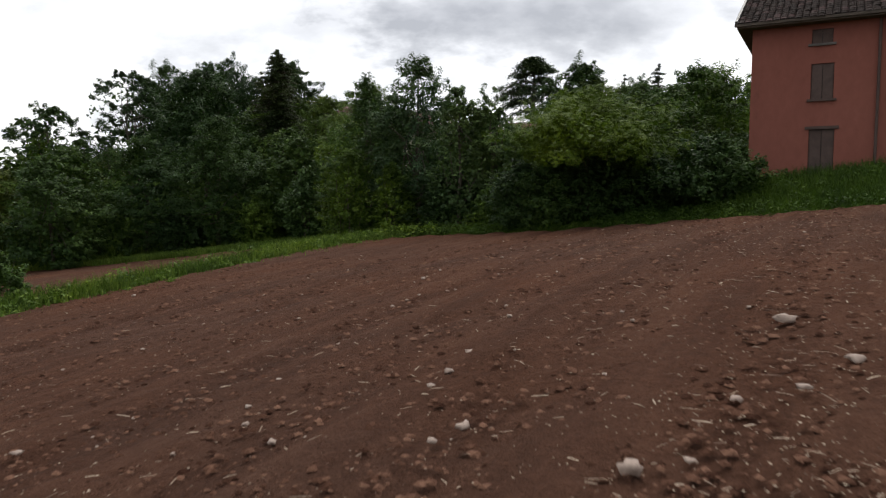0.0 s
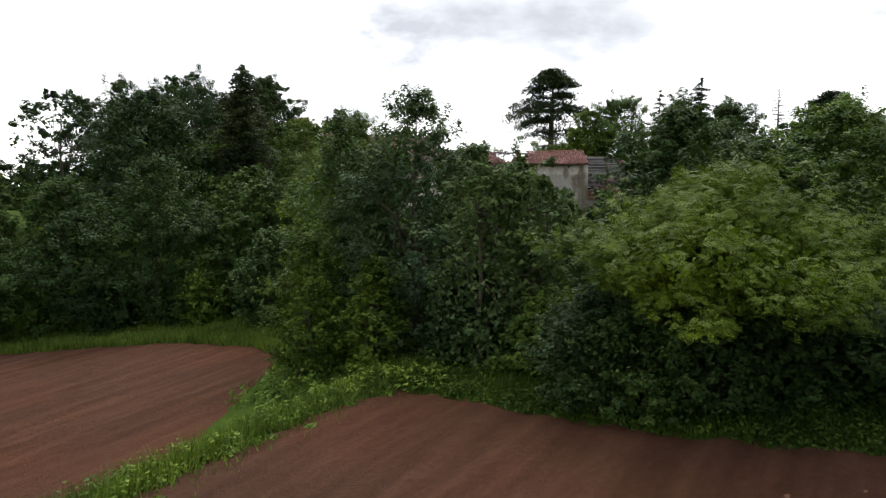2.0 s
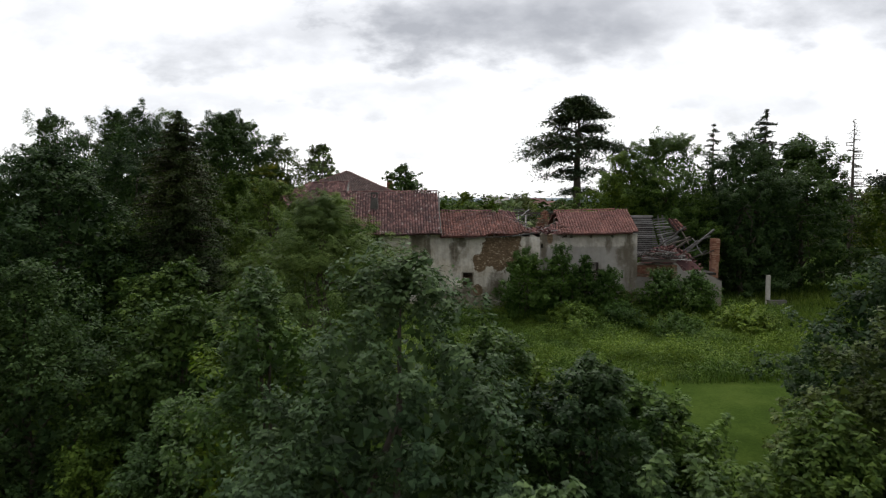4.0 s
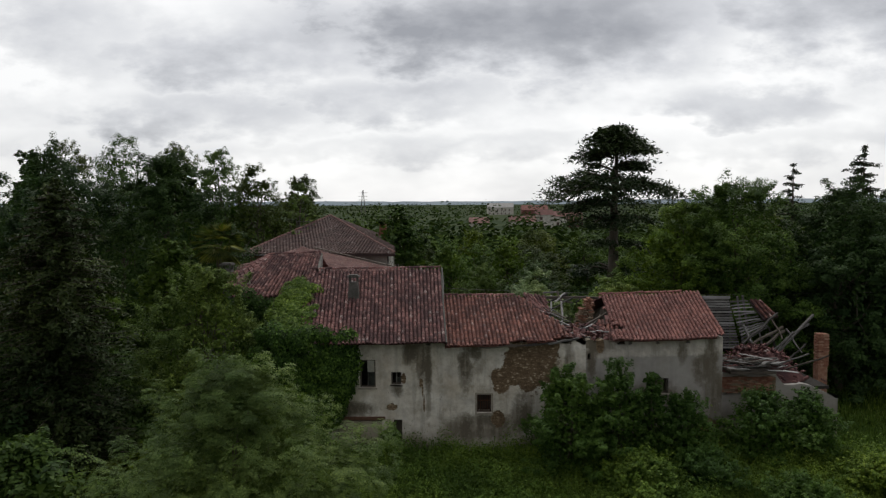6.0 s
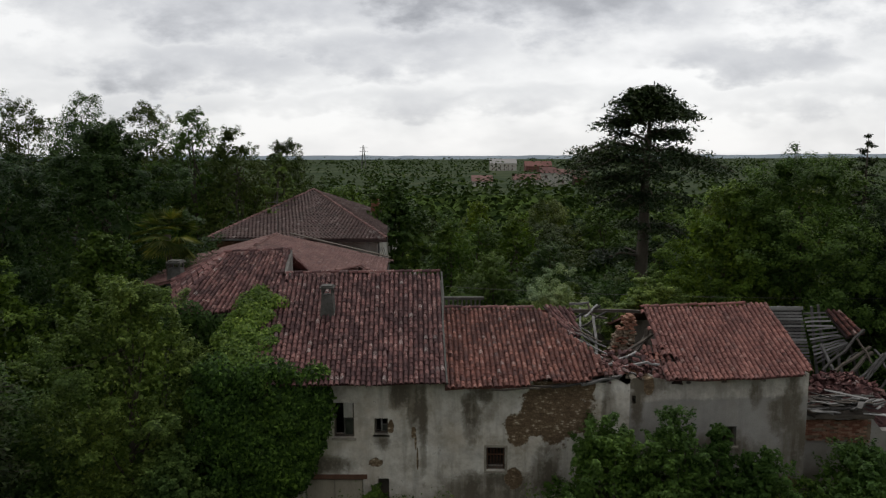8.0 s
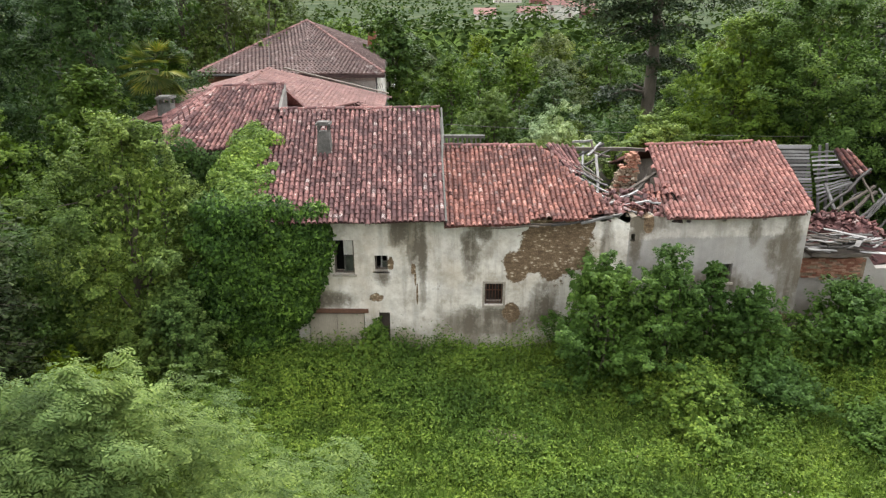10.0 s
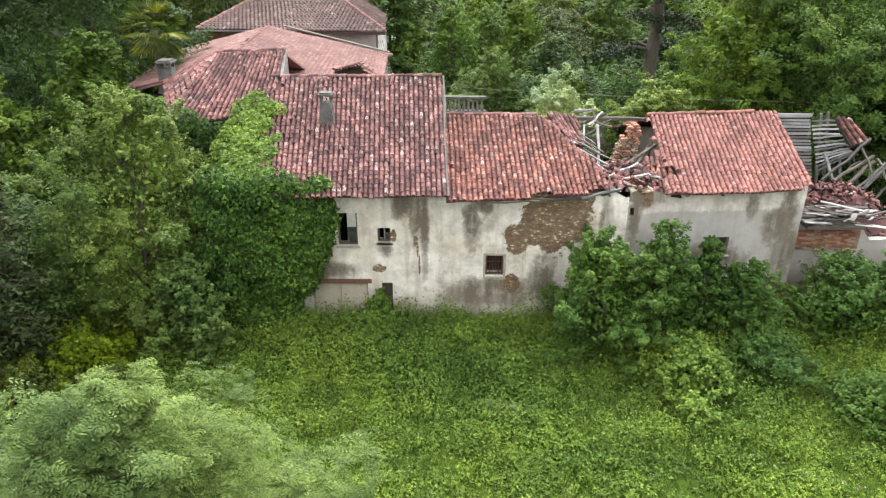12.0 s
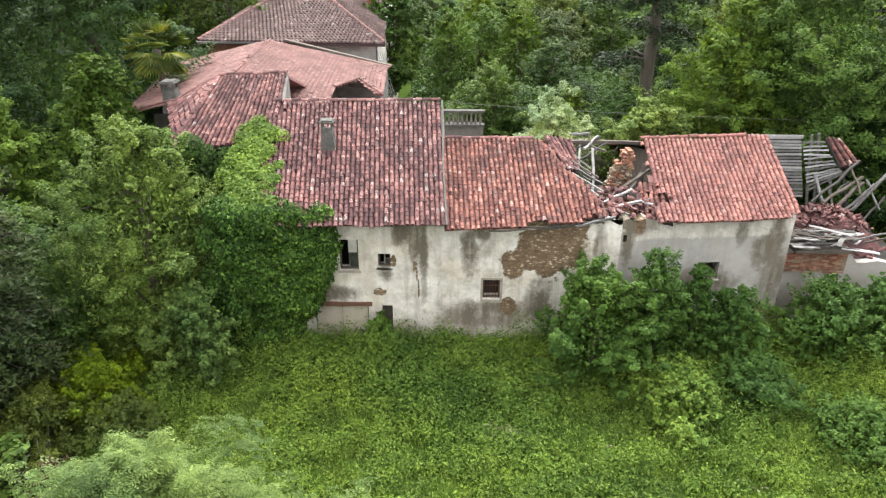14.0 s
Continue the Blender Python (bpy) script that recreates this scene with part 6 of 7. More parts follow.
    # closed near-black box; its colour is the shade within the breach
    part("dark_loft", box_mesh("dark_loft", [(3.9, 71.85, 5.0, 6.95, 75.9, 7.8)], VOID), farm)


breach()


# ---- the collapsed barn end ----
barn = thing("collapsed_barn", 14.5, 74.5, 3.0, "collapsed barn with grey boards, fallen beams and heaped red tiles", "ruin")


def barn_end():
    rng = np.random.default_rng(230)
    # the standing boarding, slat over slat
    for i in range(19):
        z = 9.2 - i * 0.146
        x = 14.2 + 0.036 * i
        part("board", beam("board", (11.9, 78.02 + rng.normal() * 0.01, z + rng.normal() * 0.008), (x, 78.0, z + rng.normal() * 0.012), 0.03, 0.108, WOOD_PALE, 0.004, 300 + i), barn)
    part("ridge_board", beam("ridge_board", (11.9, 77.96, 9.27), (14.25, 77.94, 9.27), 0.05, 0.16, WOOD_PALE, 0.004, 330), barn)
    # thin near-black sheet added behind the slats as painted shade in their gaps
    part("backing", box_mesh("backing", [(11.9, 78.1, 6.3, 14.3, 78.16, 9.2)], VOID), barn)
    for i, (x, y, z0, z1) in enumerate(((14.7, 78.15, 6.0, 9.3), (15.05, 78.2, 6.0, 9.35), (15.85, 78.15, 6.0, 7.5), (16.5, 78.2, 6.0, 7.6))):
        part("post", beam("post", (x + 0.5, y, z0), (x, y, z1), 0.1, 0.1, WOOD, 0.02, 320 + i), barn)
    # slipped battens that fan out from the boarding
    for i in range(13):
        v = i / 12
        a = np.array([14.25 + 0.7 * v, 77.9, 9.02 - 2.15 * v])
        b = a + np.array([0.85 + 0.42 * min(1.0, v * 1.6), -0.2, 0.1 + 0.66 * v * v + 0.04 * rng.normal()])
        part("slipped_board", beam("slipped_board", a, b, 0.04, 0.075, WOOD_PALE, 0.012, 340 + i, 0.1 * rng.normal()), barn)
    flap = patch((15.55, 78.6, 9.05), (16.12, 78.5, 9.03), (15.75, 77.2, 8.2), (16.5, 77.2, 8.4), 0.0, 0.02)
    fl = deck("tile_flap", flap, 5, 5, TILE_SHADE, barn)
    tiled(fl, flap, 0.7, 1.7, TILE_ORANGE, 231)
    beams = (((14.87, 75.6, 6.5), (14.6, 77.0, 7.95), 0.15), ((16.35, 77.0, 8.55), (14.0, 75.6, 7.25), 0.12), ((16.65, 77.0, 7.8), (14.5, 75.6, 7.25), 0.14), ((18.65, 77.9, 8.3), (15.3, 75.5, 6.45), 0.15), ((18.3, 77.6, 7.9), (15.2, 75.6, 6.75), 0.11),
             ((16.0, 77.6, 8.6), (16.3, 76.2, 7.4), 0.1), ((17.9, 77.1, 6.85), (16.1, 75.5, 6.3), 0.11), ((16.2, 77.0, 7.6), (14.4, 75.6, 7.2), 0.1), ((16.6, 76.8, 7.7), (14.9, 75.5, 7.0), 0.16), ((17.1, 76.8, 7.6), (15.6, 75.7, 6.6), 0.09),
             ((16.75, 76.9, 7.75), (17.3, 76.3, 6.6), 0.09), ((15.2, 73.4, 6.5), (16.9, 72.9, 7.2), 0.1), ((14.5, 73.0, 6.75), (15.8, 72.6, 7.35), 0.09))
    for i, (a, b, w) in enumerate(beams):
        part("fallen_beam", beam("fallen_beam", a, b, w * 0.8, w * 0.65, WOOD_DARK if i % 3 == 2 else WOOD, 0.03, 360 + i), barn)
    # low walls, end pillar
    part("low_wall", wall_mesh("low_wall", 11.75, 17.45, 73.1, 73.42, 2.4, lambda x: 6.3 + 0.05 * math.sin(x * 5.3) - 0.5 * min(1.0, max(0.0, (x - 14.5) / 0.3)) - 0.6 * min(1.0, max(0.0, (x - 16.2) / 1.0)), [(13.85, 14.4, 4.8, 5.28)], PLASTER_GREY), barn, "broken low wall of patched plaster")
    part("back_wall", wall_mesh("back_wall", 12.0, 17.4, 79.0, 79.4, 2.4, lambda x: 4.6 + 0.5 * math.sin(x * 1.7), [], OCHRE), barn)
    course = part("brick_course", wall_mesh("brick_course", 11.8, 14.5, 73.02, 73.097, 5.45, lambda x: 6.2 + 0.06 * math.sin(x * 5), [], OCHRE), barn, "bare red brickwork under the fallen roof")
    V, F = boxes([(-0.125, -0.03, -0.03, 0.125, 0.03, 0.03)])
    me = mesh_of("brick", V, F, BRICK)
    for r in range(12):
        for c in range(10):
            x, z = 11.95 + c * 0.265 + (r % 2) * 0.13, 5.4 + r * 0.07
            if x < 14.4 and rng.uniform() < 0.35 + 0.06 * r:
                ob = new("brick", me)
                ob.parent = course
                ob.matrix_basis = pose(x, 73.0 + rng.normal() * 0.008, z, 0, 0, rng.normal() * 2)
    pil = part("pillar", box_mesh("pillar", [(17.5, 75.0, 2.4, 17.95, 75.5, 6.2)], BRICK), barn, "standing brick pillar at the end of the ruin")
    V, F = boxes([(-0.13, -0.065, -0.032, 0.13, 0.065, 0.032)])
    me = mesh_of("brick", V, F, BRICK)
    for r in range(23):
        for c in range(2):
            for e in range(3):
                ob = new("brick", me)
                ob.parent = pil
                ob.matrix_basis = pose(17.6 + c * 0.265 + (r % 2) * 0.03 + rng.normal() * 0.008, 75.08 + e * 0.15, 6.24 + r * 0.07, 0, 0, rng.normal() * 3)
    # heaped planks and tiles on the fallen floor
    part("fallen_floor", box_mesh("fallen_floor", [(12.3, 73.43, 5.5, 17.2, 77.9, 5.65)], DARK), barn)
    part("rubble_mound", mound("rubble_mound", 14.5, 75.1, 5.7, 2.3, 1.6, 1.35, 232, TILE_OLD), barn)
    part("fallen_hatch", box_mesh("fallen_hatch", [(12.2, 72.5, 6.44, 14.3, 73.6, 6.56)], WOOD_DARK), barn)
    for i in range(46):
        x, y = rng.uniform(12.1, 14.6), rng.uniform(72.5, 73.6)
        a, L, t = rng.normal() * 0.7 + (math.pi if rng.uniform() < 0.5 else 0), rng.uniform(0.4, 1.7), rng.uniform(-0.16, 0.16)
        p = np.array([x, y, 6.62 + rng.uniform(0, 0.42)])
        part("fallen_plank", beam("fallen_plank", p, p + np.array([math.cos(a) * L, math.sin(a) * L * 0.6, t * L]), rng.uniform(0.05, 0.24), 0.03, (WOOD_PALE, WOOD, WOOD_DARK, WOOD)[i % 4], 0.014, 400 + i), barn)
    base = mesh_of("loose_tile", TILE_V * np.array([1.0, 0.95, 0.95]), TILE_F, TILE_OLD)
    for i in range(290):
        x, y = 14.4 + rng.normal() * 0.9, 75.0 + rng.normal() * 0.7
        if y < 73.4:
            continue
        z = 5.8 + 1.35 * max(0.0, 1 - ((x - 14.5) / 2.3) ** 2 - ((y - 75.1) / 1.6) ** 2)
        ob = new("loose_tile", base)
        ob.parent = barn
        ob.matrix_parent_inverse = barn.matrix_basis.inverted()
        ob.matrix_basis = pose(x, y, z + rng.uniform(0, 0.1), rng.uniform(-60, 60), rng.uniform(-40, 40), rng.uniform(0, 360)) @ Matrix.Diagonal((rng.uniform(0.3, 0.8), 0.9, 0.9, 1))


barn_end()

# ---- the villa behind ----
villa = thing("villa", -10.3, 100.0, 3.2, "old villa with a brown tiled pyramid roof and pale walls", "house")


def ribbed_roof(name, corners, apex, mat, parent, seed, rows=26):
    """A tiled hip face in overlapping courses from eave to apex."""
    A, B = (np.array(c, float) for c in corners)
    P = np.array(apex, float)
    rng = np.random.default_rng(seed)
    V, F = [], []
    for i in range(rows):
        t0, t1 = i / rows, min((i + 1.12) / rows, 1.0)
        a0, b0, a1, b1 = A + (P - A) * t0, B + (P - B) * t0, A + (P - A) * t1, B + (P - B) * t1
        seg = max(2, int(np.linalg.norm(b0 - a0) / 0.24))
        for j in range(seg):
            k = len(V)
            u0, u1 = j / seg, (j + 1) / seg
            up = np.array([0, 0, 0.055 + rng.uniform(0, 0.02)])
            m0, m1 = (u0 + u1) / 2, (u0 + u1) / 2
            c0, c1 = a0 + (b0 - a0) * m0, a1 + (b1 - a1) * m1
            V += [a0 + (b0 - a0) * u0 + up * 0.3, c0 + up * 1.7, a0 + (b0 - a0) * u1 + up * 0.3, a1 + (b1 - a1) * u1, c1 + up * 0.9, a1 + (b1 - a1) * u0, a0 + (b0 - a0) * u0 - up * 0.4, a0 + (b0 - a0) * u1 - up * 0.4]
            F += [(k, k + 1, k + 4, k + 5), (k + 1, k + 2, k + 3, k + 4), (k + 6, k + 7, k + 2, k + 1, k)]
    ob = part(name, mesh_of(name, V, F, mat), parent)
    under = part("sheathing", mesh_of("sheathing", [A - np.array([0, 0, 0.06]), B - np.array([0, 0, 0.06]), P - np.array([0, 0, 0.06]), A - np.array([0, 0, 0.2]), B - np.array([0, 0, 0.2]), P - np.array([0, 0, 0.3])], [(0, 1, 2), (5, 4, 3), (0, 3, 4, 1), (1, 4, 5, 2), (2, 5, 3, 0)], TILE_SHADE), ob)
    return ob


FL, FR, BR, BL, AP = (-15.7, 91.2, 10.8), (-4.6, 90.6, 10.8), (-6.2, 109.5, 10.8), (-16.5, 109.5, 10.8), (-10.75, 100.0, 13.35)
roof_f = ribbed_roof("roof", (FL, FR), AP, TILE_BROWN, villa, 240, 30)
ribbed_roof("roof", (FR, BR), AP, TILE_BROWN, villa, 241, 22)
ribbed_roof("roof", (BR, BL), AP, TILE_BROWN, villa, 242, 12)
ribbed_roof("roof", (BL, FL), AP, TILE_BROWN, villa, 243, 22)
ridge_tiles(roof_f, (AP[0], AP[1], AP[2] + 0.05), (FR[0], FR[1], FR[2] + 0.05), TILE_PALE, 244)
ridge_tiles(roof_f, (AP[0], AP[1], AP[2] + 0.05), (FL[0], FL[1], FL[2] + 0.05), TILE_PALE, 245)
part("wall", box_mesh("wall", [(-15.2, 91.9, 2.4, -5.3, 109.0, 10.75)], PLASTER_WHITE), villa, "pale plaster walls")
part("side_wall", box_mesh("side_wall", [(-15.3, 91.75, 2.4, -10.9, 91.895, 10.6)], BRICK), villa, "bare brick strip under the eave")
part("gutter", box_mesh("gutter", [(-15.7, 91.0, 10.66, -4.6, 91.12, 10.76)], ZINC), villa)
part("downpipe", beam("downpipe", (-5.2, 91.6, 10.7), (-5.2, 91.6, 3.0), 0.1, 0.1, ZINC), villa)
chimney(-6.6, 103.0, 10.9, 12.9, 0.3, villa, BRICK)

annex = thing("annex", -9.5, 85.0, 3.2, "low annex with a pale red hipped tile roof", "house")
EA, ER, EF, EG, EL = (-10.55, 87.8, 11.45), (-4.3, 88.3, 9.85), (-4.05, 82.9, 9.75), (-9.5, 80.6, 10.0), (-15.2, 80.6, 9.85)
EH = (-11.1, 79.3, 10.8)


def annex_roofs():
    at = patch(EA, (-4.3, 88.4, 9.9), (-11.1, 79.3, 10.75), (-4.05, 80.9, 9.25), 0.0, 0.05)

    def notch(u, v):
        return not (u > 0.66 and v > min(0.62, 0.4 + 1.5 * abs(u - 0.8)))

    a = deck("roof", at, 56, 52, TILE_PALE, annex, 0.08, notch, "pale red tile slope with a raised opening")
    tiled(a, at, 6.3, 6.6, TILE_PALE, 251, lone=0, pitch=0.19, row=0.2, shape=(0.68, 1.08, 0.2), keep=notch)
    at_n = at
    at = patch(EA, EH, (-16.8, 90.0, 9.7), (-15.2, 79.4, 9.75), 0.0, 0.05)
    b = deck("roof", at, 12, 12, TILE_PALE, annex, label="pale red tile slope")
    tiled(b, at, 8.5, 5.5, TILE_PALE, 252, lone=0, pitch=0.19, row=0.2, shape=(0.68, 1.08, 0.2))
    for k, (p, q) in enumerate(((at_n(0.655, 0.64), at_n(0.8, 0.39)), (at_n(0.8, 0.39), at_n(1.0, 0.63)))):
        ridge_tiles(a, p + np.array([0, 0, 0.05]), q + np.array([0, 0, 0.05]), TILE_PALE, 254 + k, "verge_tile")
    ridge_tiles(a, EA, EH, TILE_PALE, 253)
    back = patch(EA, (-4.3, 88.4, 9.9), (-10.6, 91.7, 10.4), (-4.3, 91.7, 9.4), 0.0, 0.0)
    deck("back_roof", back, 6, 4, TILE_PALE, annex)
    part("wall", box_mesh("wall", [(-14.6, 80.8, 2.4, -6.9, 91.6, 9.3)], CONCRETE), annex, "grey plaster wall")
    part("recess_wall", box_mesh("recess_wall", [(-6.88, 86.6, 2.4, -4.6, 91.6, 9.6)], CONCRETE), annex, "grey wall under the raised roof edge")
    part("recess_beam", beam("recess_beam", (-6.9, 85.2, 9.75), (-4.2, 85.0, 9.5), 0.14, 0.14, WOOD_DARK), annex)
    part("gutter", beam("gutter", (-9.9, 88.2, 11.42), (-4.2, 88.5, 9.99), 0.3, 0.06, WOOD_DARK), annex)
    chimney(-13.2, 79.8, 9.7, 11.1, 0.3, annex)
    part("aerial", mesh_of("aerial", *join([tube([(-10.5, 87.8, 11.4), (-10.5, 87.8, 13.4)], [0.018, 0.012], 5), tube([(-11.0, 87.8, 13.2), (-10.0, 87.8, 13.2)], [0.01, 0.01], 4), tube([(-11.0, 87.8, 12.9), (-10.0, 87.8, 12.9)], [0.01, 0.01], 4)]), ZINC), annex, "thin metal aerial")


annex_roofs()


def terrace():
    ob = thing("terrace_balustrade", -0.2, 86.0, height(-0.2, 86), "grey stone balustrade on a terrace wall", "balustrade")
    part("terrace_wall", box_mesh("terrace_wall", [(-4.6, 85.8, 2.6, 1.0, 86.6, 7.3)], CONCRETE), ob)
    part("coping", box_mesh("coping", [(-4.6, 85.7, 7.3, 1.05, 86.1, 7.42)], SOOTY), ob)
    part("rail", box_mesh("rail", [(-4.6, 85.75, 8.05, 1.05, 86.05, 8.18)], SOOTY), ob)
    for i in range(23):
        x = -4.45 + i * 0.24
        V, F = tube([(x, 85.9, 7.42), (x, 85.9, 7.55), (x, 85.9, 7.72), (x, 85.9, 7.95), (x, 85.9, 8.05)], [0.06, 0.09, 0.055, 0.05, 0.07], 7)
        part("baluster", mesh_of("baluster", V, F, CONCRETE, None, True), ob)


terrace()

# ---- the red house ----
red = thing("red_house", 13.0, 29.6, height(13, 29.6), "three-storey house with red rendered walls and a dark tiled roof", "house")
RM = Matrix.Translation((12.7, 29.6, 0)) @ pose(0, 0, 0, 0, 0, -29)


def red_house():
    z0 = 1.6
    wins = [(2.2, 3.1, 2.95, 4.57), (2.2, 3.0, 5.76, 7.15), (2.18, 2.92, 7.93, 8.5), (6.2, 7.0, 5.76, 7.15), (6.2, 7.1, 2.95, 4.57), (6.2, 6.95, 7.93, 8.5)]
    part("front_wall", wall_mesh("front_wall", 0, 10.5, 0, 0.35, z0, lambda x: 8.85, wins, RED_WALL, RM), red, "red rendered wall")
    part("side_wall", box_mesh("side_wall", [(0, 0.352, z0, 0.35, 8.6, 8.85), (10.15, 0.352, z0, 10.5, 8.6, 8.85), (0.352, 8.25, z0, 10.148, 8.6, 8.85)], RED_WALL, RM), red)
    for x0, x1, a, b in wins:
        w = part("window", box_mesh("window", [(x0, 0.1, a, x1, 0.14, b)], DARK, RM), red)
        part("shutter", box_mesh("shutter", [(x0 + 0.02, 0.04, a + 0.02, (x0 + x1) / 2 - 0.01, 0.09, b - 0.02)], SHUTTER, RM), w)
        part("shutter", box_mesh("shutter", [((x0 + x1) / 2 + 0.01, 0.04, a + 0.02, x1 - 0.02, 0.09, b - 0.02)], SHUTTER, RM), w)
        part("sill", box_mesh("sill", [(x0 - 0.12, -0.1, a - 0.09, x1 + 0.12, -0.002, a - 0.002)], CONCRETE if b - a < 1 else SHUTTER, RM), w)
        if a < 4:
            part("lintel", box_mesh("lintel", [(x0 - 0.15, -0.06, b + 0.002, x1 + 0.15, -0.002, b + 0.12)], SHUTTER, RM), w)
    E = 0.55
    ridge = 11.4
    for k, (a, b) in enumerate((((-E, -E), (10.5 + E, -E)), ((10.5 + E, 8.6 + E), (-E, 8.6 + E)))):
        A, B, C, D = (RM @ Vector(p) for p in ((*a, 8.86), (*b, 8.86), (a[0], 4.3, ridge), (b[0], 4.3, ridge)))
        slope = patch(C, D, A, B, 0.0, 0.02)
        roof = deck("roof", slope, 6, 6, TILE_UMBER, red, 0.14, None, "dark brown tiled roof slope")
        tiled(roof, slope, 11.6, 5.5, TILE_UMBER, 260 + k, lone=0, pitch=0.26, row=0.3, shape=(1.1, 1.4, 0.6))
    for x0, x1 in ((0.0, 0.35), (10.15, 10.5)):
        V = [RM @ Vector((x, y, z)) for x in (x0, x1) for y, z in ((0.0, 8.855), (8.6, 8.855), (4.3, ridge - 0.4))]
        part("gable", mesh_of("gable", V, [(0, 2, 1), (3, 4, 5), (0, 1, 4, 3), (1, 2, 5, 4), (2, 0, 3, 5)], RED_WALL), red, "red rendered gable")
    for y in (-E, 8.6 + E):
        part("verge", beam("verge", RM @ Vector((-E - 0.03, y, 8.9)), RM @ Vector((-E - 0.03, 4.3, ridge + 0.04)), 0.1, 0.2, ZINC, 0.0, 3), red, "pale metal verge flashing")
    part("eave_board", box_mesh("eave_board", [(-E, -E, 8.7, 10.5 + E, -0.002, 8.78), (-E, 0, 8.7, -0.002, 8.6 + E, 8.78)], WOOD_DARK, RM), red)
    part("gutter", box_mesh("gutter", [(-E - 0.08, -E - 0.1, 8.76, 10.5 + E, -E - 0.002, 8.86)], WOOD_DARK, RM), red)
    V, F = tube([(4.5, -0.08, 2.0), (4.5, -0.08, 8.8)], [0.055, 0.055], 8)
    part("downpipe", mesh_of("downpipe", [RM @ Vector(tuple(v)) for v in V], F, SHUTTER, None, True), red)


red_house()


# ---- ivy on the corner of the farmhouse ----
def ivy_cover():
    rng = np.random.default_rng(270)
    ob = thing("ivy", -7.0, 70.9, height(-7, 70.9), "thick green ivy smothering the house corner", "ivy")
    # lumps of growth hanging down the wall and over the eave
    P, N = [], []
    for _ in range(230):
        x = rng.uniform(-9.0, -5.05)
        zmax = 8.7 - 0.1 * (x + 7)
        zmin = 3.2 + max(0.0, (x + 6.7)) * 2.1
        if zmin > zmax:
            continue
        z = rng.uniform(zmin, zmax)
        r = rng.uniform(0.3, 0.6)
        depth = 0.35 + 0.5 * max(0, -x - 5.5) / 3
        y = 71.2 - rng.uniform(0.05, 1.0) * depth
        n = 330
        d = rng.normal(size=(n, 3))
        d /= np.linalg.norm(d, axis=1, keepdims=True)
        d[:, 1] = -np.abs(d[:, 1])
        P.append(np.array([x, y, z]) + d * r * rng.uniform(0.7, 1.08, (n, 1)))
        N.append(d + np.array([0, -0.5, 0.5]))
    V, F = leaf_quads(rng, np.concatenate(P), np.concatenate(N), 0.125, 0.85, 0.6, True)
    part("wall_ivy", mesh_of("wall_ivy", V, F, IVY), ob)
    P, N = [], []
    for _ in range(150):
        t = rng.uniform()
        x = -8.1 + 0.6 * rng.normal() * (0.45 + 0.5 * t) - 0.3 * t + (0.9 * max(0, t - 0.3))
        y = 75.3 - 4.7 * t
        z = 10.4 - 2.2 * t - 0.25 * max(0, -8.2 - x)
        r = rng.uniform(0.2, 0.45)
        n = 220
        d = rng.normal(size=(n, 3))
        d /= np.linalg.norm(d, axis=1, keepdims=True)
        d[:, 2] = np.abs(d[:, 2])
        P.append(np.array([x, y, z]) + d * r * rng.uniform(0.7, 1.05, (n, 1)))
        N.append(d + np.array([0, -0.2, 0.6]))
    V, F = leaf_quads(rng, np.concatenate(P), np.concatenate(N), 0.105, 0.8, 0.45, True)
    part("roof_vine", mesh_of("roof_vine", V, F, WEED), ob, "bright vine creeping up the roof edge")
    P, N = [], []
    for _ in range(150):
        x, z, r = rng.uniform(-11.4, -7.9), rng.uniform(5.5, 9.95), rng.uniform(0.25, 0.5)
        d = rng.normal(size=(90, 3))
        d /= np.linalg.norm(d, axis=1, keepdims=True)
        d[:, 1] = -np.abs(d[:, 1])
        P.append(np.array([x, 74.6 - rng.uniform(0, 0.4), z]) + d * r)
        N.append(d + np.array([0, -0.5, 0.4]))
    V, F = leaf_quads(rng, np.concatenate(P), np.concatenate(N), 0.15, 0.75, 0.4)
    part("wing_ivy", mesh_of("wing_ivy", V, F, LEAF_DARK), ob, "dark ivy under the eave of the wing")
    pts = wobbly(rng, (-7.4, 70.9, 2.9), (-7.2, 71.1, 8.0), 5, 0.12)
    V, F = tube(pts, [0.1, 0.09, 0.08, 0.07, 0.05, 0.03], 6)
    part("stem", mesh_of("stem", V, F, BARK, None, True), ob)


ivy_cover()


# ---- small things ----
def cable():
    pts = [(-1 + 30 * t, 84 - 4 * t, 9.1 + 0.3 * t - 1.0 * 4 * t * (1 - t) * 0.35) for t in np.linspace(0, 1, 15)]
    V, F = tube(pts, [0.01] * 15, 5)
    tagged(new("overhead_cable", mesh_of("overhead_cable", V, F, ZINC)), "thin grey cable strung behind the ruined roofs", "cable")


def wires():
    for k in range(3):
        pts = [(-5.1 + 1.3 * t + 0.12 * k, 91.2 - 5.0 * t, 10.2 - 1.9 * t - 0.5 * t * (1 - t)) for t in np.linspace(0, 1, 9)]
        V, F = tube(pts, [0.014] * 9, 5)
        tagged(new("service_wire", mesh_of("service_wire", V, F, ZINC)), "grey service wire from the villa to the terrace", "cable", "service wires")


def post():
    x, y = 21.8, 76.0
    z = height(x, y)
    ob = thing("concrete_post", x, y, z, "pale concrete post on a low plinth in the meadow", "post")
    part("shaft", box_mesh("shaft", [(x - 0.12, y - 0.12, z - 0.1, x + 0.12, y + 0.12, z + 2.15)], PLASTER_WHITE), ob)
    part("plinth", box_mesh("plinth", [(x - 0.1, y - 0.5, z - 0.1, x + 1.1, y - 0.13, z + 0.45)], CONCRETE), ob)


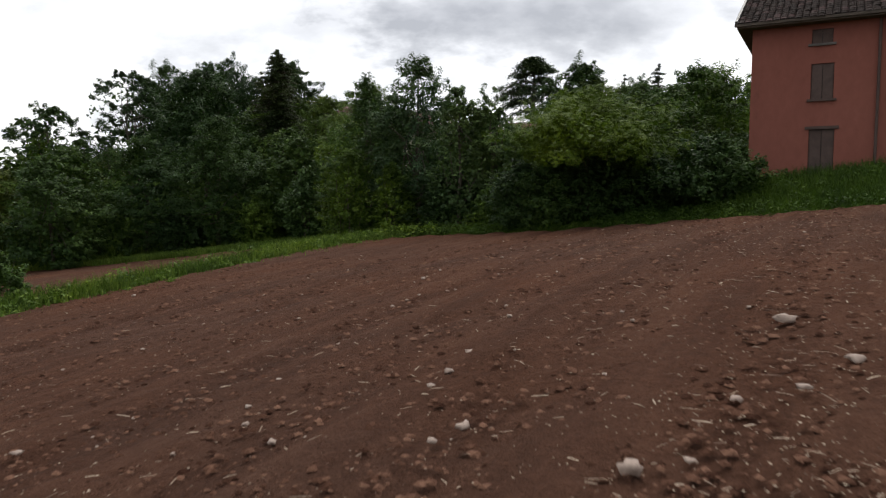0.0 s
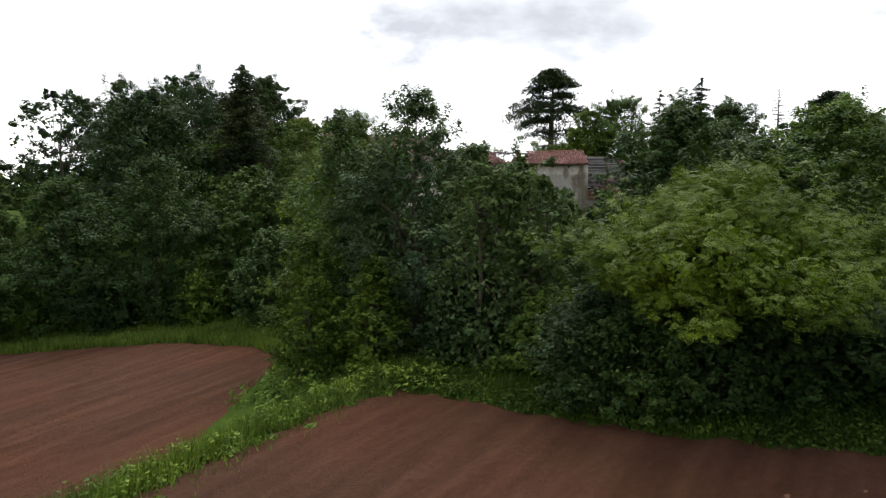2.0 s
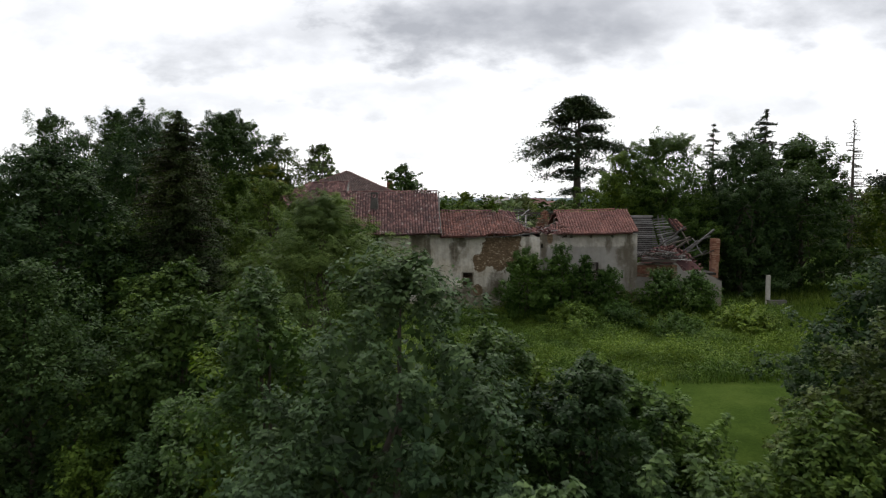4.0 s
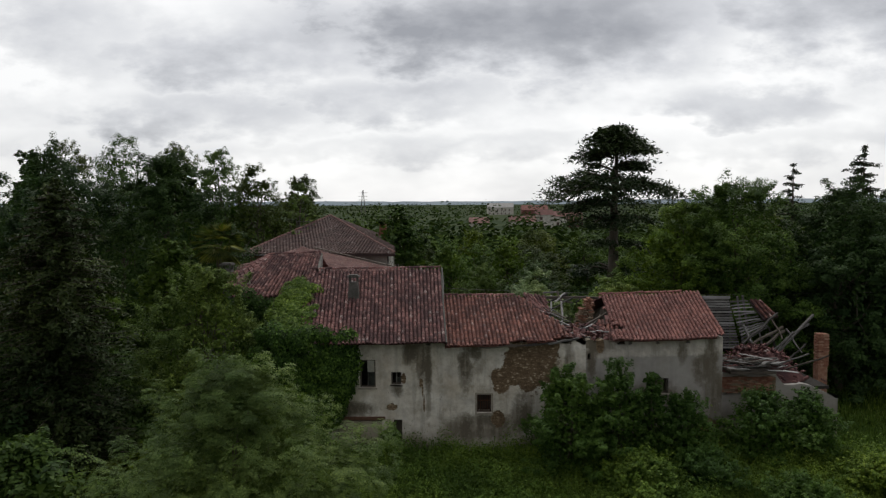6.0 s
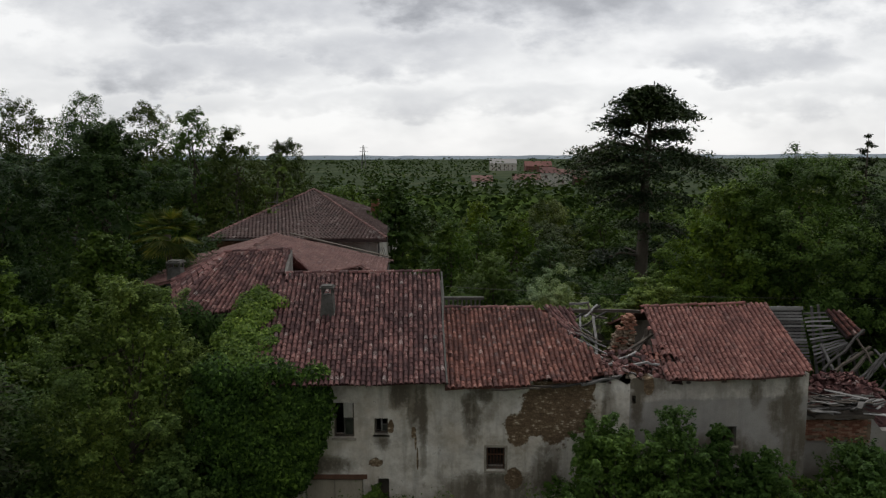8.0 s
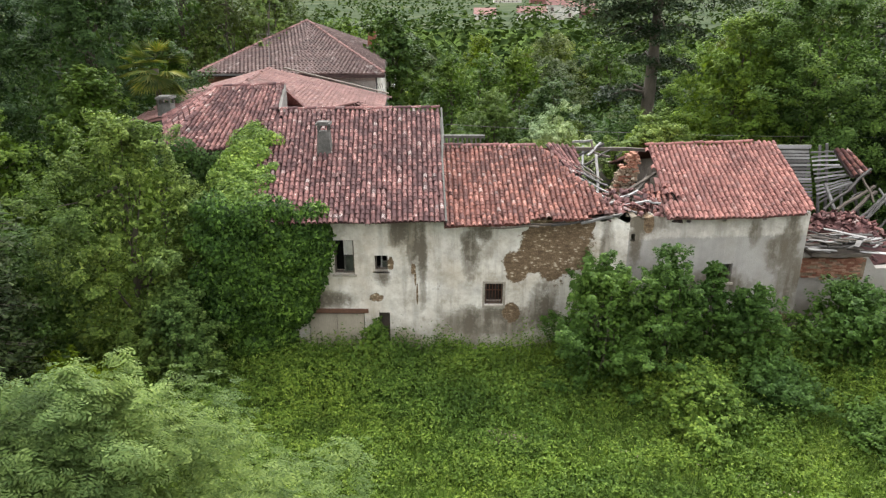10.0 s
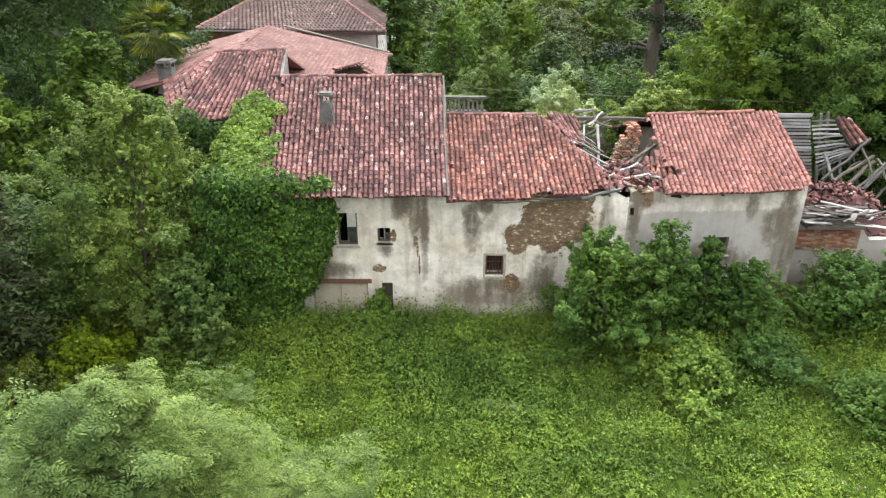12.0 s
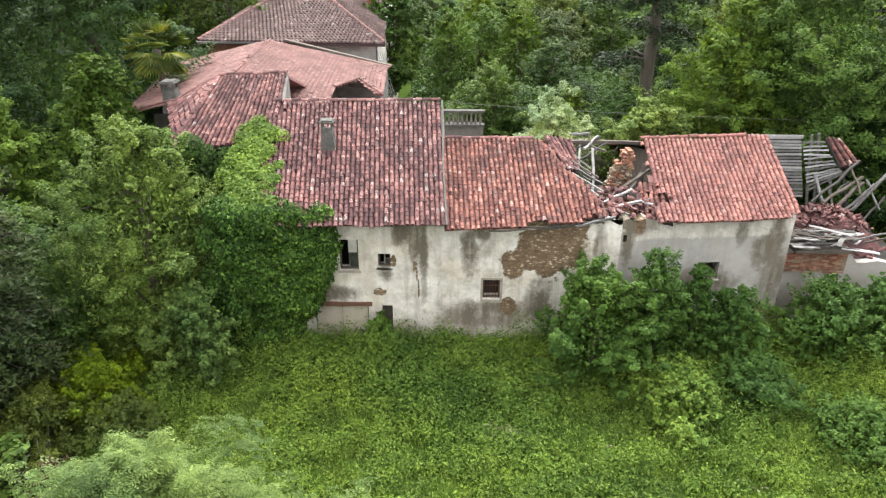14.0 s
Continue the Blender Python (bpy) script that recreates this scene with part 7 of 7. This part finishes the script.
def lump(seed, squash=0.6):
    rng = np.random.default_rng(seed)
    bm = bmesh.new()
    bmesh.ops.create_icosphere(bm, subdivisions=2, radius=1.0)
    for v in bm.verts:
        v.co *= 0.9 + 0.75 * noise.noise(v.co * 1.5 + Vector((seed, 0, 0))) + rng.uniform(-0.04, 0.04)
        v.co.z *= squash
    bm.normal_update()
    V = np.array([tuple(v.co) for v in bm.verts])
    F = [tuple(v.index for v in f.verts) for f in bm.faces]
    bm.free()
    return V, F


def field_litter():
    rng = np.random.default_rng(280)
    stones = [mesh_of("stone", *lump(281 + i, 0.5), STONE, None, True) for i in range(4)]
    spots = [(0.29, 7.24, 0.07), (0.07, 6.64, 0.05), (-0.1, 6.21, 0.05), (0.15, 4.95, 0.065), (3.13, 6.35, 0.1), (2.93, 4.93, 0.07), (1.03, 3.76, 0.085), (1.35, 3.74, 0.035), (1.93, 4.55, 0.05),
             (-1.85, 6.63, 0.035), (-8.5, 19.3, 0.07), (-3.92, 6.36, 0.05), (-0.4, 14.85, 0.08), (1.32, 5.65, 0.03), (-0.07, 4.77, 0.045), (0.45, 3.83, 0.03), (2.37, 4.56, 0.05)]
    spots += [(rng.uniform(-6, 8), rng.uniform(4.2, 24), 0.015 + 0.03 * rng.uniform() ** 2) for _ in range(150)]
    for i, (x, y, r) in enumerate(spots):
        ob = new("stone", stones[i % 4])
        ob.matrix_basis = pose(x, y, height(x, y) + r * 0.3, 0, 0, rng.uniform(0, 360)) @ Matrix.Diagonal((r, r * 0.8, r, 1))
        tagged(ob, "pale stone lying on the ploughed soil", "stone", "stones on the field")
    V0 = np.array([(1, 0.1, -0.2), (-0.9, 0, -0.2), (0.1, 1.1, -0.2), (0, -0.8, -0.2), (0.45, 0.2, 0.42), (-0.4, 0.1, 0.5)])
    F0 = [(0, 2, 4), (2, 5, 4), (2, 1, 5), (1, 3, 5), (3, 4, 5), (3, 0, 4)]
    V, F = [], []
    for i in range(20000):
        y = 2.4 + 22 * rng.uniform() ** 1.5
        x = rng.uniform(-0.75, 0.75) * (y + 2)
        if strip_side(x, y) < 1.0 or y > field_edge(x) - 0.3:
            continue
        r = (0.007 + 0.038 * rng.uniform() ** 3.4) * (1 + 0.03 * y)
        a = rng.uniform(0, 6.3)
        c, s = math.cos(a), math.sin(a)
        Q = V0 * r
        Q = np.stack([Q[:, 0] * c * 1.3 - Q[:, 1] * s, Q[:, 0] * s * 1.3 + Q[:, 1] * c, Q[:, 2] * 0.7], 1) + np.array([x, y, height(x, y) + 0.012])
        k = len(V) * len(V0)
        V.append(Q)
        F += [tuple(j + k for j in f) for f in F0]
    tagged(new("soil_clods", mesh_of("soil_clods", np.concatenate(V), F, CLOD)), "loose clods of ploughed brown soil", "soil", kind="stuff")
    V, F = [], []
    for i in range(5600):
        y = 2.4 + 17 * rng.uniform() ** 1.6
        x = (rng.uniform(-0.7, 0.75) if rng.uniform() < 0.55 else rng.normal() * 0.2 + 0.45) * (y + 2)
        if strip_side(x, y) < 1.0 or y > field_edge(x) - 0.3:
            continue
        a, L, w = rng.uniform(0, 6.3), 0.007 + 0.07 * rng.uniform() ** 8, rng.uniform(0.002, 0.008)
        p = np.array([x, y, height(x, y) + rng.uniform(0.02, 0.05)])
        d, s = np.array([math.cos(a), math.sin(a), rng.uniform(-0.1, 0.2)]), np.array([-math.sin(a), math.cos(a), 0])
        k = len(V)
        V += [p - d * L - s * w, p - d * L + s * w, p + d * L + s * w, p + d * L - s * w, p + np.array([0, 0, w])]
        F += [(k, k + 1, k + 4), (k + 1, k + 2, k + 4), (k + 2, k + 3, k + 4), (k + 3, k, k + 4)]
    tagged(new("straw_litter", mesh_of("straw_litter", V, F, STRAW)), "pale stubble and straw on the soil", "straw", kind="stuff")


def track_litter():
    """Dry bits of earth and straw along the worn track through the meadow."""
    rng = np.random.default_rng(320)
    V, F = [], []
    while len(V) < 620:
        x, y = (rng.normal() * 0.45 + 0.85, rng.normal() * 0.22 + 66.6) if rng.uniform() < 0.45 else (rng.uniform(3.2, 12.5), rng.uniform(62.6, 66.1))
        if worn(x, y) > rng.uniform(0.5, 1.3):
            continue
        r, a = rng.uniform(0.025, 0.08), rng.uniform(0, 6.3)
        p = np.array([x, y, height(x, y) + rng.uniform(0.02, 0.12)])
        d, e = np.array([math.cos(a), math.sin(a), rng.normal() * 0.15]) * r, np.array([-math.sin(a), math.cos(a), rng.normal() * 0.15]) * r * 0.6
        k = 5 * len(V)
        V.append(np.array([p - d, p + e, p + d, p - e, p + np.array([0, 0, 0.4 * r])]))
        F += [(k, k + 1, k + 4), (k + 1, k + 2, k + 4), (k + 2, k + 3, k + 4), (k + 3, k, k + 4)]
    tagged(new("track_litter", mesh_of("track_litter", np.concatenate(V), F, DRY)), "dry earth and straw along a worn track", "litter", kind="stuff")


def village():
    rng = np.random.default_rng(300)
    for i, (x, y, w, d, h, wall, roof) in enumerate(((41, 350, 7, 8, 6.2, PLASTER_WHITE, TILE_RED), (31, 345, 11, 8, 3.4, PLASTER_WHITE, TILE_PALE), (55, 352, 6, 7, 3.6, TILE_ORANGE, TILE_ORANGE), (48.5, 372, 8, 8, 5.0, PLASTER_WHITE, TILE_PALE),
                                                    (73, 650, 22, 14, 5.0, TILE_RED, TILE_RED), (47, 700, 24, 14, 7.0, PLASTER_WHITE, ZINC), (12, 340, 8, 8, 3.0, PLASTER_WHITE, TILE_PALE), (66, 420, 9, 8, 4.0, PLASTER_WHITE, TILE_PALE))):
        ob = thing("village_house", x, y, 2.7, "distant village house with pale walls and a red roof", "house", "village houses")
        part("wall", box_mesh("wall", [(x - w / 2, y, 2.5, x + w / 2, y + d, 2.7 + h)], wall), ob)
        z = 2.7 + h
        V = [(x - w / 2 - 0.4, y - 0.4, z), (x + w / 2 + 0.4, y - 0.4, z), (x + w / 2 + 0.4, y + d + 0.4, z), (x - w / 2 - 0.4, y + d + 0.4, z), (x - w / 2 - 0.4, y + d / 2, z + d * 0.3), (x + w / 2 + 0.4, y + d / 2, z + d * 0.3)]
        part("roof", mesh_of("roof", V, [(0, 1, 5, 4), (2, 3, 4, 5), (1, 2, 5), (3, 0, 4), (3, 2, 1, 0)], roof), ob)
        for s in range(max(1, int(h / 3))):
            for c in range(int(w / 4)):
                x0 = x - w / 2 + 1.4 + c * 3.6
                part("window", box_mesh("window", [(x0, y - 0.06, 3.6 + s * 3, x0 + 1.1, y - 0.01, 5.0 + s * 3)], SHUTTER), ob)


def pylon(x, y, h):
    ob = thing("pylon", x, y, 2.5, "distant lattice power pylon", "pylon")
    for sx in (-1, 1):
        for sy in (-1, 1):
            part("leg", beam("leg", (x + sx * 2.4, y + sy * 2.4, 2.3), (x + sx * 0.4, y + sy * 0.4, 2.5 + h), 0.5, 0.5, ZINC), ob)
    for k in (0.6, 0.75, 0.9):
        part("arm", beam("arm", (x - 5, y, 2.5 + h * k), (x + 5, y, 2.5 + h * k), 0.4, 0.4, ZINC), ob)


def dry_shrub(x, y):
    rng = np.random.default_rng(310)
    z = height(x, y)
    ob = thing("dry_shrub", x, y, z, "small leafless shrub of pale dry twigs", "shrub")
    for i in range(16):
        a, r, h = rng.uniform(0, 6.3), rng.uniform(0.3, 1.0), rng.uniform(0.9, 1.9)
        pts = wobbly(rng, (x + 0.12 * math.cos(a), y + 0.12 * math.sin(a), z - 0.05), (x + r * math.cos(a), y + r * math.sin(a), z + h), 4, 0.07)
        pieces = [tube(pts, [0.03, 0.026, 0.02, 0.014, 0.008], 5)]
        for k in (2, 3, 3):
            p = np.array(pts[k])
            pieces.append(tube([p, p + rng.normal(size=3) * 0.22 + np.array([0, 0, 0.3])], [0.013, 0.006], 4))
        V, F = join(pieces)
        part("branch", mesh_of("branch", V, F, WOOD, None, True), ob)


dry_shrub(-13.0, 64.2)
cable()
wires()
post()
field_litter()
track_litter()
village()
pylon(-96, 820, 26)
pylon(390, 860, 26)
